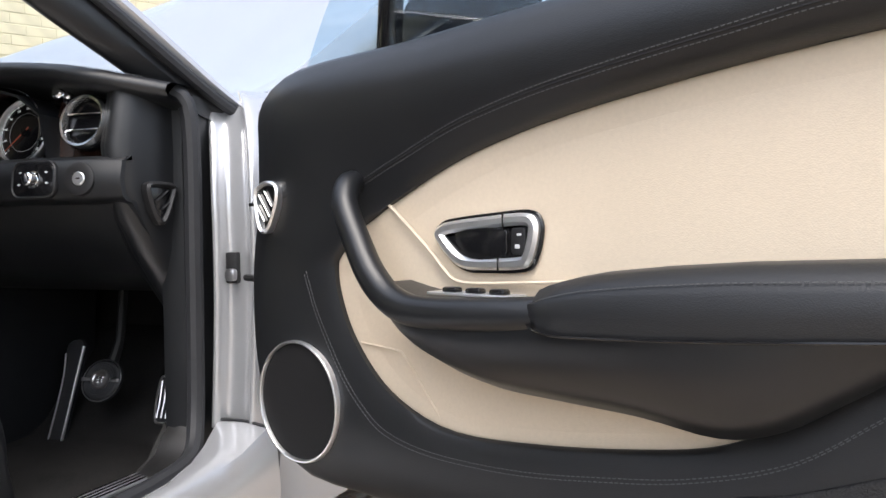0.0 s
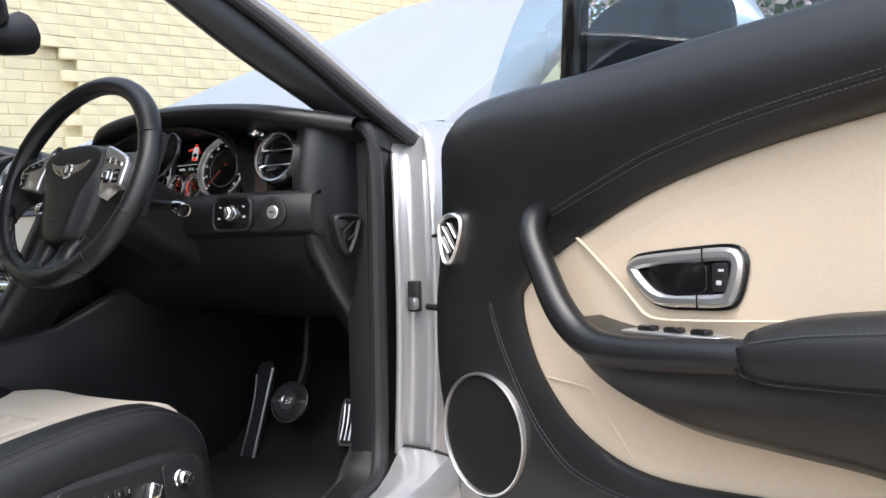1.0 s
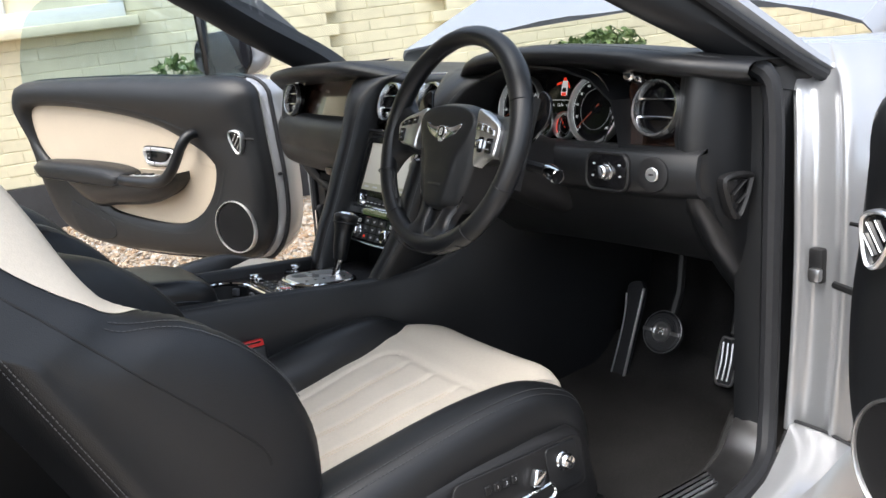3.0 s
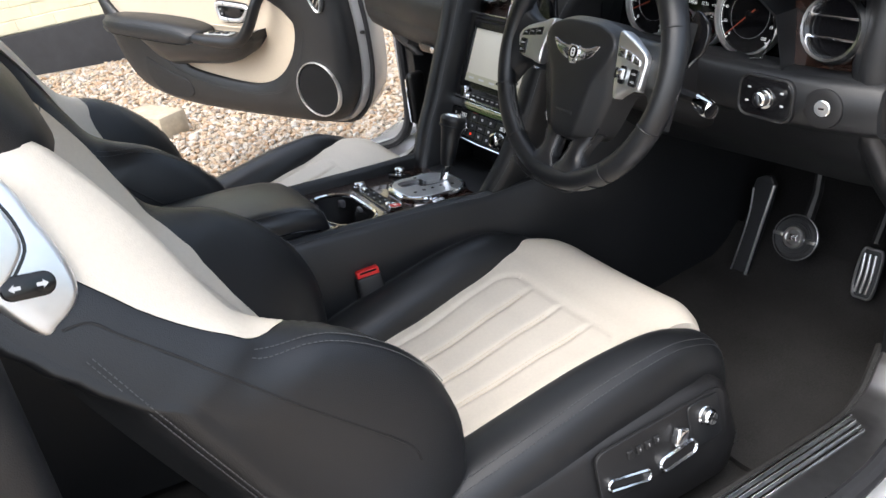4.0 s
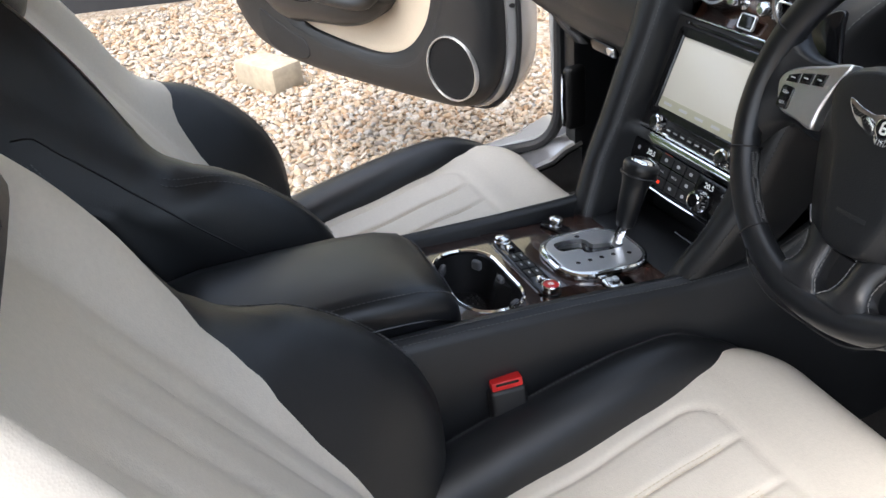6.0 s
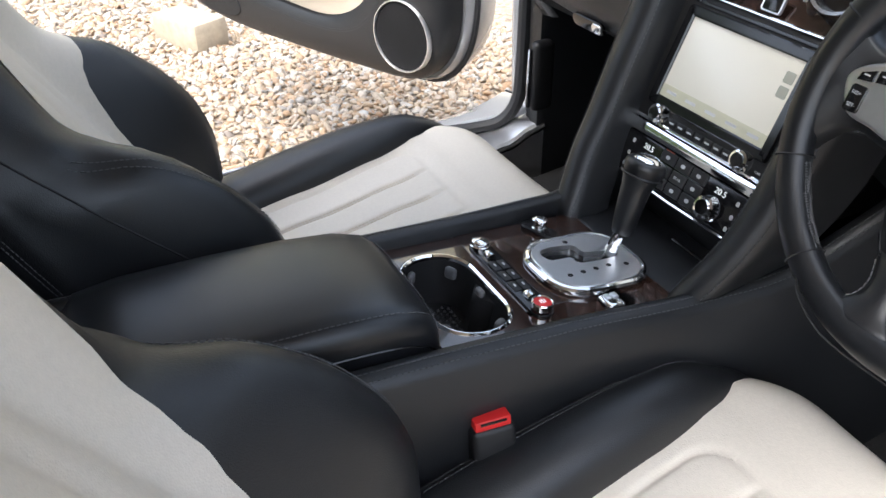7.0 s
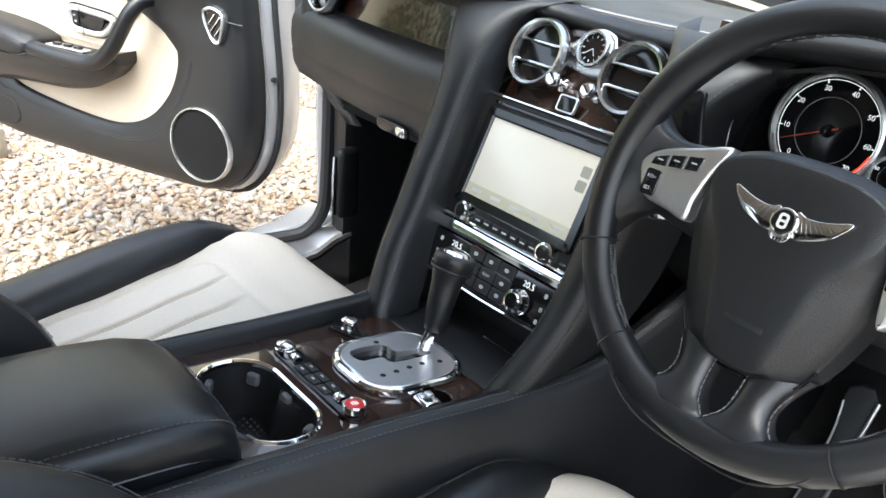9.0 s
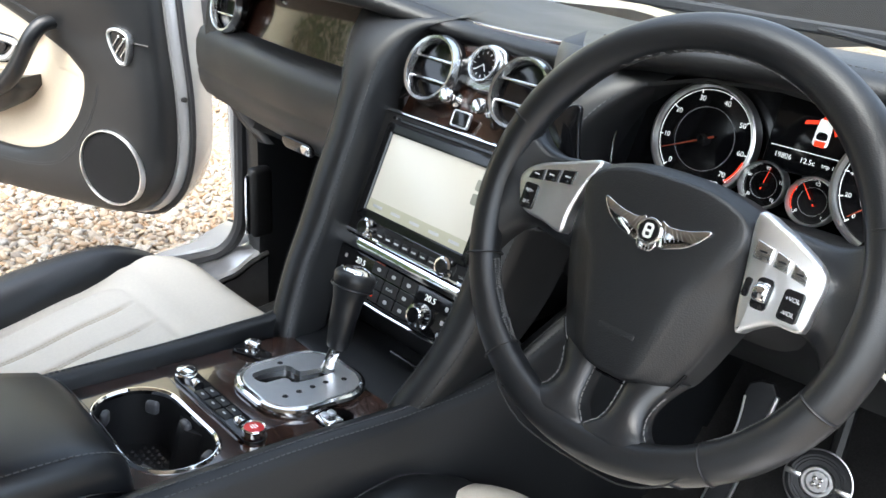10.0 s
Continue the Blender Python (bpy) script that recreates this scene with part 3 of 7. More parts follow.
def jamb(m, s):
    rows = []
    for z in [0.405 + 0.0285 * k for k in range(21)]:
        q = max(0.0, (z - 0.80) / 0.18)
        f = 0.012 * math.sin(math.pi * (z - 0.4) / 0.6) - 0.034 * q ** 2
        g = 0.055 * q ** 1.8
        prof = spline([(x, y, 0) for x, y in ((0.806, 0.20), (0.807, 0.150), (0.812, 0.136), (0.820, 0.132), (0.827, 0.139), (0.833, 0.152), (0.845, 0.156), (0.868, 0.152), (0.880, 0.146), (0.889, 0.140), (0.898, 0.144), (0.908, 0.165), (0.928, 0.21), (0.932, 0.30))], 3)
        rows.append([(q[0] + f, q[1] + g, z) for q in prof])
    for z, f, g in ((1.018, -0.075, 0.105), (1.030, -0.115, 0.155)):
        rows.append([(q[0] + f, q[1] + g, z) for q in prof])
    part("door_jamb", sheet(rows, 0.01, (0, 1, 0)), SILVER, body, "silver painted front door jamb", m=m)
    part("kick_panel", loft([[(0.72, 0.50, z), (0.728, 0.125, z), (0.735, 0.11, z), (0.755, 0.106, z), (0.782, 0.112, z), (0.792, 0.13, z), (0.795, 0.50, z)] for z in (0.22, 0.415, 0.66, 0.664, 0.67, 0.674, 0.995)]), LEATHER, body, "black trimmed kick panel", m=m)
    part("jamb_seal", tube(spline([(0.775, 0.10, 1.0), (0.80, 0.112, 0.95), (0.802, 0.112, 0.7), (0.803, 0.108, 0.5), (0.808, 0.098, 0.43), (0.825, 0.068, 0.385), (0.845, 0.018, 0.372), (0.863, -0.06, 0.370), (0.876, -0.16, 0.370), (0.88, -0.4, 0.370), (0.88, -0.95, 0.370), (0.85, -1.02, 0.42), (0.80, -1.08, 0.7), (0.74, -1.12, 0.9)], 4), 0.0155, 10), RUBBER, body, "black rubber door seal", m=m)
    rows = []
    for y in (0.145, 0.11, 0.06, 0.0, -0.08, -0.16, -0.3, -0.5, -0.7, -0.9, -1.0):
        i = lerp_table([(-0.2, 0.889), (-0.06, 0.876), (0.02, 0.858), (0.07, 0.838), (0.145, 0.812)], y)
        k = lerp_table([(-0.3, 0.0), (-0.05, 0.004), (0.06, 0.02), (0.145, 0.045)], y)
        o = 0.948
        rows.append([(i, y, 0.33), (i + 0.002, y, 0.362 + k), (i + 0.010, y, 0.372 + k), ((i + o) / 2 - 0.005, y, 0.374 + k), (o - 0.022, y, 0.366 + k), (o - 0.006, y, 0.348 + k * 0.6), (o, y, 0.31), (o - 0.004, y, 0.20), (o - 0.04, y, 0.17)])
    part("outer_sill", sheet(rows, 0.01, (-0.3, 0, -1)), SILVER, body, "silver painted door sill", m=m)
    part("sill_joint", tube([(0.812, 0.143, 0.4185), (0.85, 0.143, 0.420), (0.885, 0.143, 0.419), (0.926, 0.143, 0.411)], 0.003, 6), RUBBER, body, "dark sill joint", m=m)
    edge = spline([(0.728, 0.125), (0.738, 0.095), (0.752, 0.04), (0.760, -0.03), (0.760, -0.13), (0.757, -0.4), (0.757, -0.9)], 5)
    rows = []
    for q in edge:
        up = lerp_table([(0.0, 0.0), (0.05, 0.012), (0.10, 0.045), (0.125, 0.058)], q[1])
        out = lerp_table([(-0.2, 0.866), (-0.06, 0.850), (0.02, 0.832), (0.07, 0.815), (0.125, 0.797)], q[1])
        rows.append([Vector(p) for p in ((q[0], q[1], 0.22), (q[0], q[1], 0.350 + up), (q[0] + 0.006, q[1], 0.358 + up), ((q[0] + out) / 2, q[1], 0.361 + up), (out, q[1], 0.362 + up * 0.8), (out + 0.004, q[1], 0.33))])
    tread = part("tread_plate", loft(rows), STEEL, body, "brushed steel sill tread plate", m=m)
    part("carpet_edge", tube([r[1] + Vector((-0.004, 0, -0.004)) for r in rows], 0.007, 6), CARPET, body, "black carpet binding", m=m)
    for k in range(4):
        part("tread_rib", rbox((0.005, 0.60, 0.004), 0.0018, 2, at=(0.772 + 0.0105 * k, -0.31 - 0.005 * k, 0.3615)), CHROME, tread, "bright tread rib", m=m)
    # quarter panel behind the door opening
    rows = []
    for y, w, top in ((-1.12, 0.82, 0.93), (-1.15, 0.90, 0.95), (-1.25, 0.945, 0.96), (-1.6, 0.97, 0.97), (-2.1, 0.97, 0.97), (-2.8, 0.93, 0.95)):
        rows.append([(0.66, y - 0.1, top + 0.04), (0.78, y - 0.03, top + 0.03), (w - 0.04, y, top), (w, y, top - 0.07), (w + 0.01, y, 0.6), (w, y, 0.35), (w - 0.06, y, 0.2)])
    part("rear_quarter", sheet(rows, 0.012, (-1, 0, 0)), SILVER, body, "silver painted rear quarter panel", m=m)
    part("inner_quarter", rbox((0.06, 1.1, 0.62), 0.03, 3, at=(0.72, -1.6, 0.68)), LEATHER, body, "black rear side trim", m=m)
    # front wing
    rows = []
    for y, top, dx in ((0.20, 0.945, -0.03), (0.23, 0.968, -0.01), (0.28, 0.982, 0.005), (0.5, 0.975, 0.012), (0.9, 0.95, 0.02), (1.4, 0.90, 0.01), (1.9, 0.80, -0.06), (2.15, 0.70, -0.16)):
        rows.append([(0.74, y, top - 0.03), (0.80, y, top), (0.87 + dx, y, top - 0.012), (0.925 + dx, y, top - 0.06), (0.955 + dx, y, top - 0.2), (0.955 + dx, y, 0.45), (0.93 + dx, y, 0.22)])
    part("front_wing", sheet(rows, 0.008, (-1, 0, -0.3)), SILVER, body, "silver painted front wing", m=m)
    part("check_bracket", rbox((0.024, 0.018, 0.056), 0.004, 2, at=(0.856, 0.152, 0.690)), PLASTIC, body, "black door check bracket", m=m)
    part("check_pin", rbox((0.02, 0.014, 0.022), 0.005, 2, at=(0.860, 0.138, 0.678)), STEEL, body, m=m)


both(jamb)

for wx in (-0.80, 0.80):
    for wy in (1.25, -1.50):
        wheel = part("wheel", lathe([(0.0, -0.10), (0.24, -0.10), (0.26, -0.12), (0.335, -0.11), (0.35, -0.07), (0.35, 0.07), (0.335, 0.11), (0.26, 0.12), (0.24, 0.10), (0.0, 0.10)], 36), RUBBER, body, "black tyre on a road wheel", m=facing((wx, wy, 0.352), (1, 0, 0)))
        part("rim", lathe([(0.0, 0.105), (0.05, 0.11), (0.2, 0.10), (0.245, 0.125), (0.25, 0.10)], 30), SATIN, wheel, m=facing((wx, wy, 0.352), (1 if wx > 0 else -1, 0, 0)))

# tail and nose close the body
rows = []
for y, z, hw in ((-1.75, 1.235, 0.56), (-2.05, 1.12, 0.62), (-2.30, 1.02, 0.72), (-2.60, 0.985, 0.76), (-2.82, 0.955, 0.74), (-2.90, 0.90, 0.72), (-2.93, 0.70, 0.72), (-2.96, 0.50, 0.74), (-2.94, 0.30, 0.72)):
    rows.append([(hw * j / 8, y + 0.10 * (abs(j) / 8) ** 3, z - 0.05 * (abs(j) / 8) ** 2) for j in range(-8, 9)])
part("boot_lid", sheet(rows[2:6], 0.012, (0, 0, -1)), SILVER, body, "silver painted boot lid")
part("rear_window", sheet(rows[:3], 0.005, (0, 0.3, -1)), DARKGLASS, body, "dark sloping rear window")
part("rear_bumper", sheet(rows[5:], 0.012, (0, 1, 0)), SILVER, body, "silver painted rear bumper")
rows = []
for z, y, hw in ((0.74, 2.02, 0.72), (0.66, 2.16, 0.74), (0.55, 2.22, 0.78), (0.40, 2.24, 0.80), (0.28, 2.20, 0.80), (0.20, 2.10, 0.78)):
    rows.append([(hw * j / 8, y - 0.28 * (abs(j) / 8) ** 3, z) for j in range(-8, 9)])
part("front_bumper", sheet(rows, 0.012, (0, -1, 0)), SILVER, body, "silver painted front bumper")
part("radiator_grille", slab(round_rect(0.62, 0.22, 0.05, 6), 0.02, 0.004), GLOSS, body, "dark mesh radiator grille", m=facing((0, 2.225, 0.55), (0, 1, 0.1)))

# raised bonnet, cowl, windscreen
rows = []
for k in range(9):
    f = k / 8
    hw = 0.745 - 0.10 * f - 0.10 * f * f
    rows.append([(hw * j / 8, 0.76 - 0.31 * (abs(j) / 8) ** 2.2 * (1 - f) + 0.95 * f, 1.115 - 0.065 * (abs(j) / 8) ** 2 + 0.62 * f + 0.008 * math.exp(-((abs(j) - 3.5) / 0.8) ** 2))
                 for j in range(-8, 9)])
    for e in (rows[-1][0], rows[-1][-1]):
        sx = 1 if e[0] > 0 else -1
        skirt = [(e[0] + sx * 0.016, e[1] + 0.004, e[2] - 0.018), (e[0] + sx * 0.030, e[1] + 0.03, e[2] - 0.095)]
        if sx < 0:
            rows[-1][0:0] = skirt[::-1]
        else:
            rows[-1] += skirt
part("bonnet", sheet(rows, 0.008, (0, 0.55, -0.8)), SILVER, body, "raised silver bonnet")
part("cowl", sheet([[(x, 0.70 - 0.25 * (x / 0.75) ** 2 - 0.06 * k, 0.945 - 0.012 * k) for x in [-0.75 + 0.1 * i for i in range(16)]] for k in range(4)], 0.02, (0, 0, -1)), PLASTIC, body, "black plastic windscreen cowl")
part("engine_bay", rbox((1.5, 1.25, 0.3), 0.05, 2, at=(0, 1.4, 0.60)), PLASTIC, body, "dark engine bay cover")
wind = []
for k in range(11):
    f = k / 10
    y0, z0, hw = 0.62 - 0.93 * f, 0.965 + 0.36 * f - 0.03 * f * f, 0.80 - 0.22 * f
    wind.append([(hw * j / 10, y0 - (0.30 * (1 - f) + 0.03) * (j / 10) ** 2, z0 - 0.02 * (j / 10) ** 2) for j in range(-10, 11)])
glass = part("windscreen", loft(wind, closed=False, caps=False), GLASS, body, "clear curved windscreen")
glass.visible_shadow = False
wiper = thing("wiper", label="black windscreen wiper arm lying on the glass", category="wiper")
part("wiper_arm", tube([(0.55, 0.50, 0.985), (0.1, 0.63, 1.0), (-0.05, 0.62, 1.01)], [0.009, 0.006, 0.004], 8), PLASTIC, wiper)
part("wiper_blade", rbox((0.62, 0.012, 0.02), 0.004, 1, at=(0.05, 0.615, 1.0)), RUBBER, wiper)

from mathutils.bvhtree import BVHTree
# ---- doors ----
DOOR_OUT = [(-0.030, 0.90), (-0.022, 0.955), (0.03, 0.992), (0.12, 1.004), (0.30, 1.008), (0.52, 1.020), (0.80, 1.028), (1.05, 1.03), (1.19, 1.02), (1.205, 0.95),
            (1.165, 0.80), (1.14, 0.62), (1.08, 0.49), (0.96, 0.425), (0.75, 0.392), (0.45, 0.382), (0.20, 0.380), (0.08, 0.384), (0.02, 0.415), (-0.025, 0.475), (-0.048, 0.56), (-0.050, 0.68), (-0.040, 0.78)]
CREAM_OUT = [(0.172, 0.725), (0.200, 0.752), (0.228, 0.768), (0.279, 0.794), (0.381, 0.839), (0.471, 0.866), (0.552, 0.884), (0.630, 0.897), (0.741, 0.913), (0.873, 0.927), (1.00, 0.935), (1.10, 0.934),
             (1.135, 0.90), (1.12, 0.80), (1.06, 0.725), (0.95, 0.668), (0.87, 0.628), (0.80, 0.580), (0.735, 0.544), (0.66, 0.525), (0.511, 0.505), (0.368, 0.500), (0.264, 0.536), (0.197, 0.600), (0.165, 0.665), (0.160, 0.71)]


def ray_ring(outline, count, centre=(0.56, 0.74)):
    """count points where rays from the centre meet a smooth closed outline."""
    poly = [Vector((p.x, p.y)) for p in spline([(x, z, 0) for x, z in outline], 6, closed=True)]
    c, out = Vector(centre), []
    for k in range(count):
        a = 2 * math.pi * k / count
        d = Vector((math.cos(a) * 0.6, math.sin(a) * 0.26)).normalized()
        best = None
        for p, q in zip(poly, poly[1:] + poly[:1]):
            e = q - p
            den = d.x * e.y - d.y * e.x
            if abs(den) < 1e-9:
                continue
            w = p - c
            t, u = (w.x * e.y - w.y * e.x) / den, (w.x * d.y - w.y * d.x) / den
            if t > 0 and -1e-6 <= u <= 1 + 1e-6 and (best is None or t > best):
                best = t
        out.append(c + d * best)
    return out


def door(name, m, label):
    """A car door; x runs from the hinge, -y into the cabin, z up."""
    d = thing(name, label=label, category="car door", group="car doors")
    N = 120
    O, C = ray_ring(DOOR_OUT, N), ray_ring(CREAM_OUT, N)
    mid = Vector((0.56, 0.74))

    def ring(f, y, grow=0.0):
        out = [c.lerp(o, f) + (o - mid).normalized() * grow for c, o in zip(C, O)]
        return [Vector((p.x, y, min(p.y, o.y - 0.004) if grow and o.y > 0.90 else p.y)) for p, o in zip(out, O)]

    def crown(f, y0):
        # the upper pad swells more than the lower border
        out = []
        for c, o in zip(C, O):
            p = c.lerp(o, f)
            up = max(0.0, min(1.0, (p.y - 0.80) / 0.12))
            out.append(Vector((p.x, y0 * (0.6 + 0.9 * up), p.y)))
        return out
    trim_bm = loft([ring(0, 0.012), ring(0, -0.004), crown(0.04, -0.013), crown(0.12, -0.021), crown(0.3, -0.029), crown(0.55, -0.031), crown(0.75, -0.026), crown(0.90, -0.014),
                            ring(0.97, 0.004), ring(1.0, 0.022), ring(1.0, 0.05)], caps=False)
    tree = BVHTree.FromBMesh(trim_bm)
    part("door_trim", trim_bm, LEATHER, d, "black leather door trim", smooth=60, m=m)
    part("cream_insert", loft([ring(0.02, 0.006), ring(0, 0.004)] + [[Vector((mid.x + (c.x - mid.x) * k, y * (1.0 if c.y > 0.70 else 1.8), mid.y + (c.y - mid.y) * k)) for c in C]
                              for k, y in ((0.985, 0.002), (0.9, 0.004), (0.7, 0.008), (0.4, 0.01), (0.1, 0.011))], caps=True), CREAM, d, "cream leather door insert", smooth=60, m=m)
    # shell of the door behind the trim
    shell = [ring(0.985, 0.05), ring(1.0, 0.045, 0.010), ring(1.0, 0.055, 0.018), ring(1.0, 0.10, 0.022), ring(1.0, 0.13, 0.02), ring(1.0, 0.165, 0.012), ring(0.9, 0.18), ring(0.3, 0.20)]
    part("door_skin", loft(shell), SILVER, d, "silver painted outer door skin", m=m)
    part("door_edge_seal", tube(ring(1.0, 0.075, 0.024), 0.008, 6, closed=True), RUBBER, d, "black rubber seal", m=m)
    # seam between upper pad and lower trim
    part("trim_seam", tube(spline([(-0.036, -0.0075, 0.797), (0.05, -0.0155, 0.804), (0.14, -0.018, 0.816), (0.185, -0.017, 0.815), (0.21, -0.013, 0.80)], 5), 0.003, 6), PLASTIC, d, "dark seam", m=m)
    st = [(0.205, 0.808), (0.300, 0.845), (0.398, 0.879), (0.480, 0.899), (0.561, 0.914), (0.660, 0.928), (0.749, 0.939), (0.839, 0.950), (0.95, 0.957), (1.10, 0.957)]

    def on_trim(x, z):
        # depth of the trim's face at a point of it
        hit = tree.ray_cast(Vector((x, -0.3, z)), Vector((0, 1, 0)))
        if hit[0] is not None:
            return hit[0].y
        p = Vector((x, z))
        ang = (p - mid)
        best = min(range(N), key=lambda i: abs((O[i] - mid).normalized().cross(ang.normalized())) + (0 if (O[i] - mid).dot(ang) > 0 else 9))
        c, o = C[best], O[best]
        f = max(0.0, min(1.0, (p - c).length / max(1e-6, (o - c).length)))
        y = lerp_table([(0, -0.004), (0.04, -0.013), (0.12, -0.021), (0.3, -0.029), (0.55, -0.031), (0.75, -0.026), (0.9, -0.014), (1, 0.02)], f)
        up = max(0.0, min(1.0, (z - 0.80) / 0.12))
        return y * (0.6 + 0.9 * up)
    for off in (-0.0038, 0.0, 0.0038):
        path = [(p.x, on_trim(p.x, p.y + off) - 0.0012, p.y + off) for p in spline([(x, z, 0) for x, z in st], 8)]
        if off == 0.0:
            part("crease", tube([(x, y + 0.0010, z) for x, y, z in path], 0.0013, 5), PLASTIC, d, m=m)
        else:
            part("stitching", stitches(path), THREAD, d, "grey stitching", smooth=0, m=m)
    st2 = [(0.110, 0.697), (0.134, 0.636), (0.182, 0.559), (0.225, 0.514), (0.273, 0.486), (0.356, 0.472), (0.484, 0.474), (0.60, 0.488), (0.70, 0.506), (0.798, 0.539), (0.877, 0.593), (0.96, 0.655), (1.05, 0.735)]
    for off in (0.0, 0.005):
        part("stitching", stitches([(p.x - 0.7 * off, on_trim(p.x - 0.7 * off, p.y - off) - 0.0008, p.y - off) for p in spline([(x, z, 0) for x, z in st2], 8)]), THREAD, d, "grey stitching", smooth=0, m=m)
    # armrest body, pad and pull handle
    rows = []
    for x, zb, zt, dep in ((0.30, 0.662, 0.69, 0.066), (0.34, 0.622, 0.682, 0.074), (0.40, 0.592, 0.674, 0.080), (0.48, 0.575, 0.674, 0.086), (0.56, 0.571, 0.676, 0.09), (0.66, 0.567, 0.680, 0.09),
                          (0.74, 0.558, 0.684, 0.085), (0.80, 0.573, 0.686, 0.080), (0.86, 0.610, 0.69, 0.072), (0.93, 0.652, 0.695, 0.060), (1.06, 0.688, 0.70, 0.04)):
        h = zt - zb
        rows.append([(x, 0.01, zb + 0.1 * h), (x, -0.45 * dep, zb), (x, -0.8 * dep, zb + 0.18 * h), (x, -0.98 * dep, zb + 0.5 * h), (x, -dep, zb + 0.8 * h), (x, -0.93 * dep, zt - 0.004), (x, -0.8 * dep, zt), (x, 0.01, zt)])
    dense = [spline([r[j] for r in rows], 4) for j in range(len(rows[0]))]
    part("armrest", loft([[dense[j][i] for j in range(len(dense))] for i in range(len(dense[0]))]), LEATHER_SMOOTH, d, "black leather armrest", smooth=60, m=m)
    rows = []
    for x, dep, zt, zb in ((0.546, 0.066, 0.682, 0.672), (0.550, 0.082, 0.688, 0.664), (0.560, 0.094, 0.694, 0.657), (0.578, 0.102, 0.700, 0.652), (0.602, 0.104, 0.706, 0.650), (0.635, 0.104, 0.712, 0.651), (0.70, 0.104, 0.719, 0.654), (0.78, 0.103, 0.725, 0.659), (0.90, 0.100, 0.730, 0.668), (1.02, 0.090, 0.731, 0.676), (1.09, 0.06, 0.726, 0.690)):
        h = zt - zb
        rows.append([Vector(p) for p in ((x, 0.0, zb), (x, -dep + 0.004, zb), (x, -dep, zb + 0.3 * h), (x, -dep + 0.001, zb + 0.62 * h), (x, -dep + 0.005, zt - 0.015), (x, -dep + 0.022, zt - 0.001), (x, -dep * 0.5, zt + 0.002), (x, 0.0, zt))])
    part("armrest_pad", loft(rows), LEATHER, d, "padded black leather armrest top", smooth=60, m=m)
    part("pad_seam", tube(spline([(r[1].x, r[1].y - 0.0035, r[1].z + 0.001) for r in rows], 4), 0.0016, 6), GLOSS, d, "dark seam under the armrest pad", m=m)
    part("check_bracket", rbox((0.034, 0.030, 0.060), 0.006, 2, at=(-0.030, 0.062, 0.672)), PLASTIC, d, "black check strap bracket", m=m)
    part("stitching", stitches(spline([(r[4].x, r[4].y - 0.0012, r[4].z + 0.0005) for r in rows[1:]], 6)), THREAD, d, smooth=0, m=m)
    path = spline([(0.218, -0.012, 0.822), (0.230, -0.040, 0.816), (0.246, -0.060, 0.788), (0.274, -0.066, 0.743), (0.300, -0.070, 0.706), (0.330, -0.072, 0.678), (0.362, -0.074, 0.664), (0.40, -0.076, 0.660), (0.47, -0.078, 0.662), (0.54, -0.078, 0.666), (0.60, -0.07, 0.670)], 5)
    part("pull_handle", tube(path, [0.0165 + 0.003 * min(1, i / 22) for i in range(len(path))], 14), LEATHER_SMOOTH, d, "black leather pull handle", smooth=80, m=m)
    # inner door release
    hm = m @ axis_matrix(Vector((0, 0.0, 0)), Vector((1, 0, 0)), Vector((0, 0, 1)), Vector((0, -1, 0)))
    esc = rounded([(0.352, 0.748), (0.362, 0.762), (0.385, 0.767), (0.44, 0.772), (0.495, 0.775), (0.511, 0.764), (0.510, 0.742), (0.500, 0.716), (0.484, 0.709), (0.44, 0.707), (0.40, 0.708), (0.374, 0.722)], 4)
    rel = part("release_surround", frame_ring(esc, 0.0145, 0.012, 0.004, -0.004), SATIN, d, "satin metal door release surround", m=hm)
    part("release_cup", slab(inset_outline(esc, 0.013), 0.006, 0.001, -0.004), GLOSS, rel, m=hm)
    part("release_lever", slab(rounded([(0.388, 0.752), (0.46, 0.758), (0.468, 0.742), (0.462, 0.724), (0.41, 0.721)], 3), 0.004, 0.0015, 0.002), GLOSS, rel, m=hm)
    part("lock_switch", slab(round_rect(0.02, 0.032, 0.004, 3, 0.484, 0.742), 0.003, 0.001, 0.002), PLASTIC, rel, m=hm)
    part("lock_symbol", slab(round_rect(0.007, 0.003, 0.001, 2, 0.486, 0.750), 0.0006, 0.0002, 0.005), GREY_MARK, rel, m=hm)
    part("lock_symbol", slab(round_rect(0.007, 0.005, 0.001, 2, 0.483, 0.736), 0.0006, 0.0002, 0.005), GREY_MARK, rel, m=hm)
    part("release_surround_edge", frame_ring(inset_outline(esc, -0.004), 0.005, 0.003, 0.001, -0.004), GLOSS, rel, m=hm)
    for gx, gy in ((0.464, 0.765), (0.456, 0.7145)):
        part("lever_gap", rbox((0.0016, 0.019, 0.002), 0, at=(gx, gy, 0.0077)), GLOSS, rel, smooth=0, m=hm)
    # insert piping seams
    part("insert_seam", tube(spline([(0.268, -0.0015, 0.790), (0.30, -0.0015, 0.764), (0.340, -0.0015, 0.730), (0.368, -0.0015, 0.703), (0.380, -0.0015, 0.694), (0.40, -0.0015, 0.690), (0.45, -0.0015, 0.691), (0.56, -0.0015, 0.697)], 5), 0.0026, 6), CREAM, d, "cream piping seam", m=m)
    if name.startswith("driver"):
        part("insert_seam", tube(spline([(0.205, 0.0035, 0.598), (0.24, 0.0035, 0.596), (0.274, 0.004, 0.593), (0.287, 0.004, 0.586), (0.32, 0.0055, 0.546), (0.358, 0.0065, 0.502)], 4), 0.0022, 6), CREAM, d, "cream piping seam", m=m)
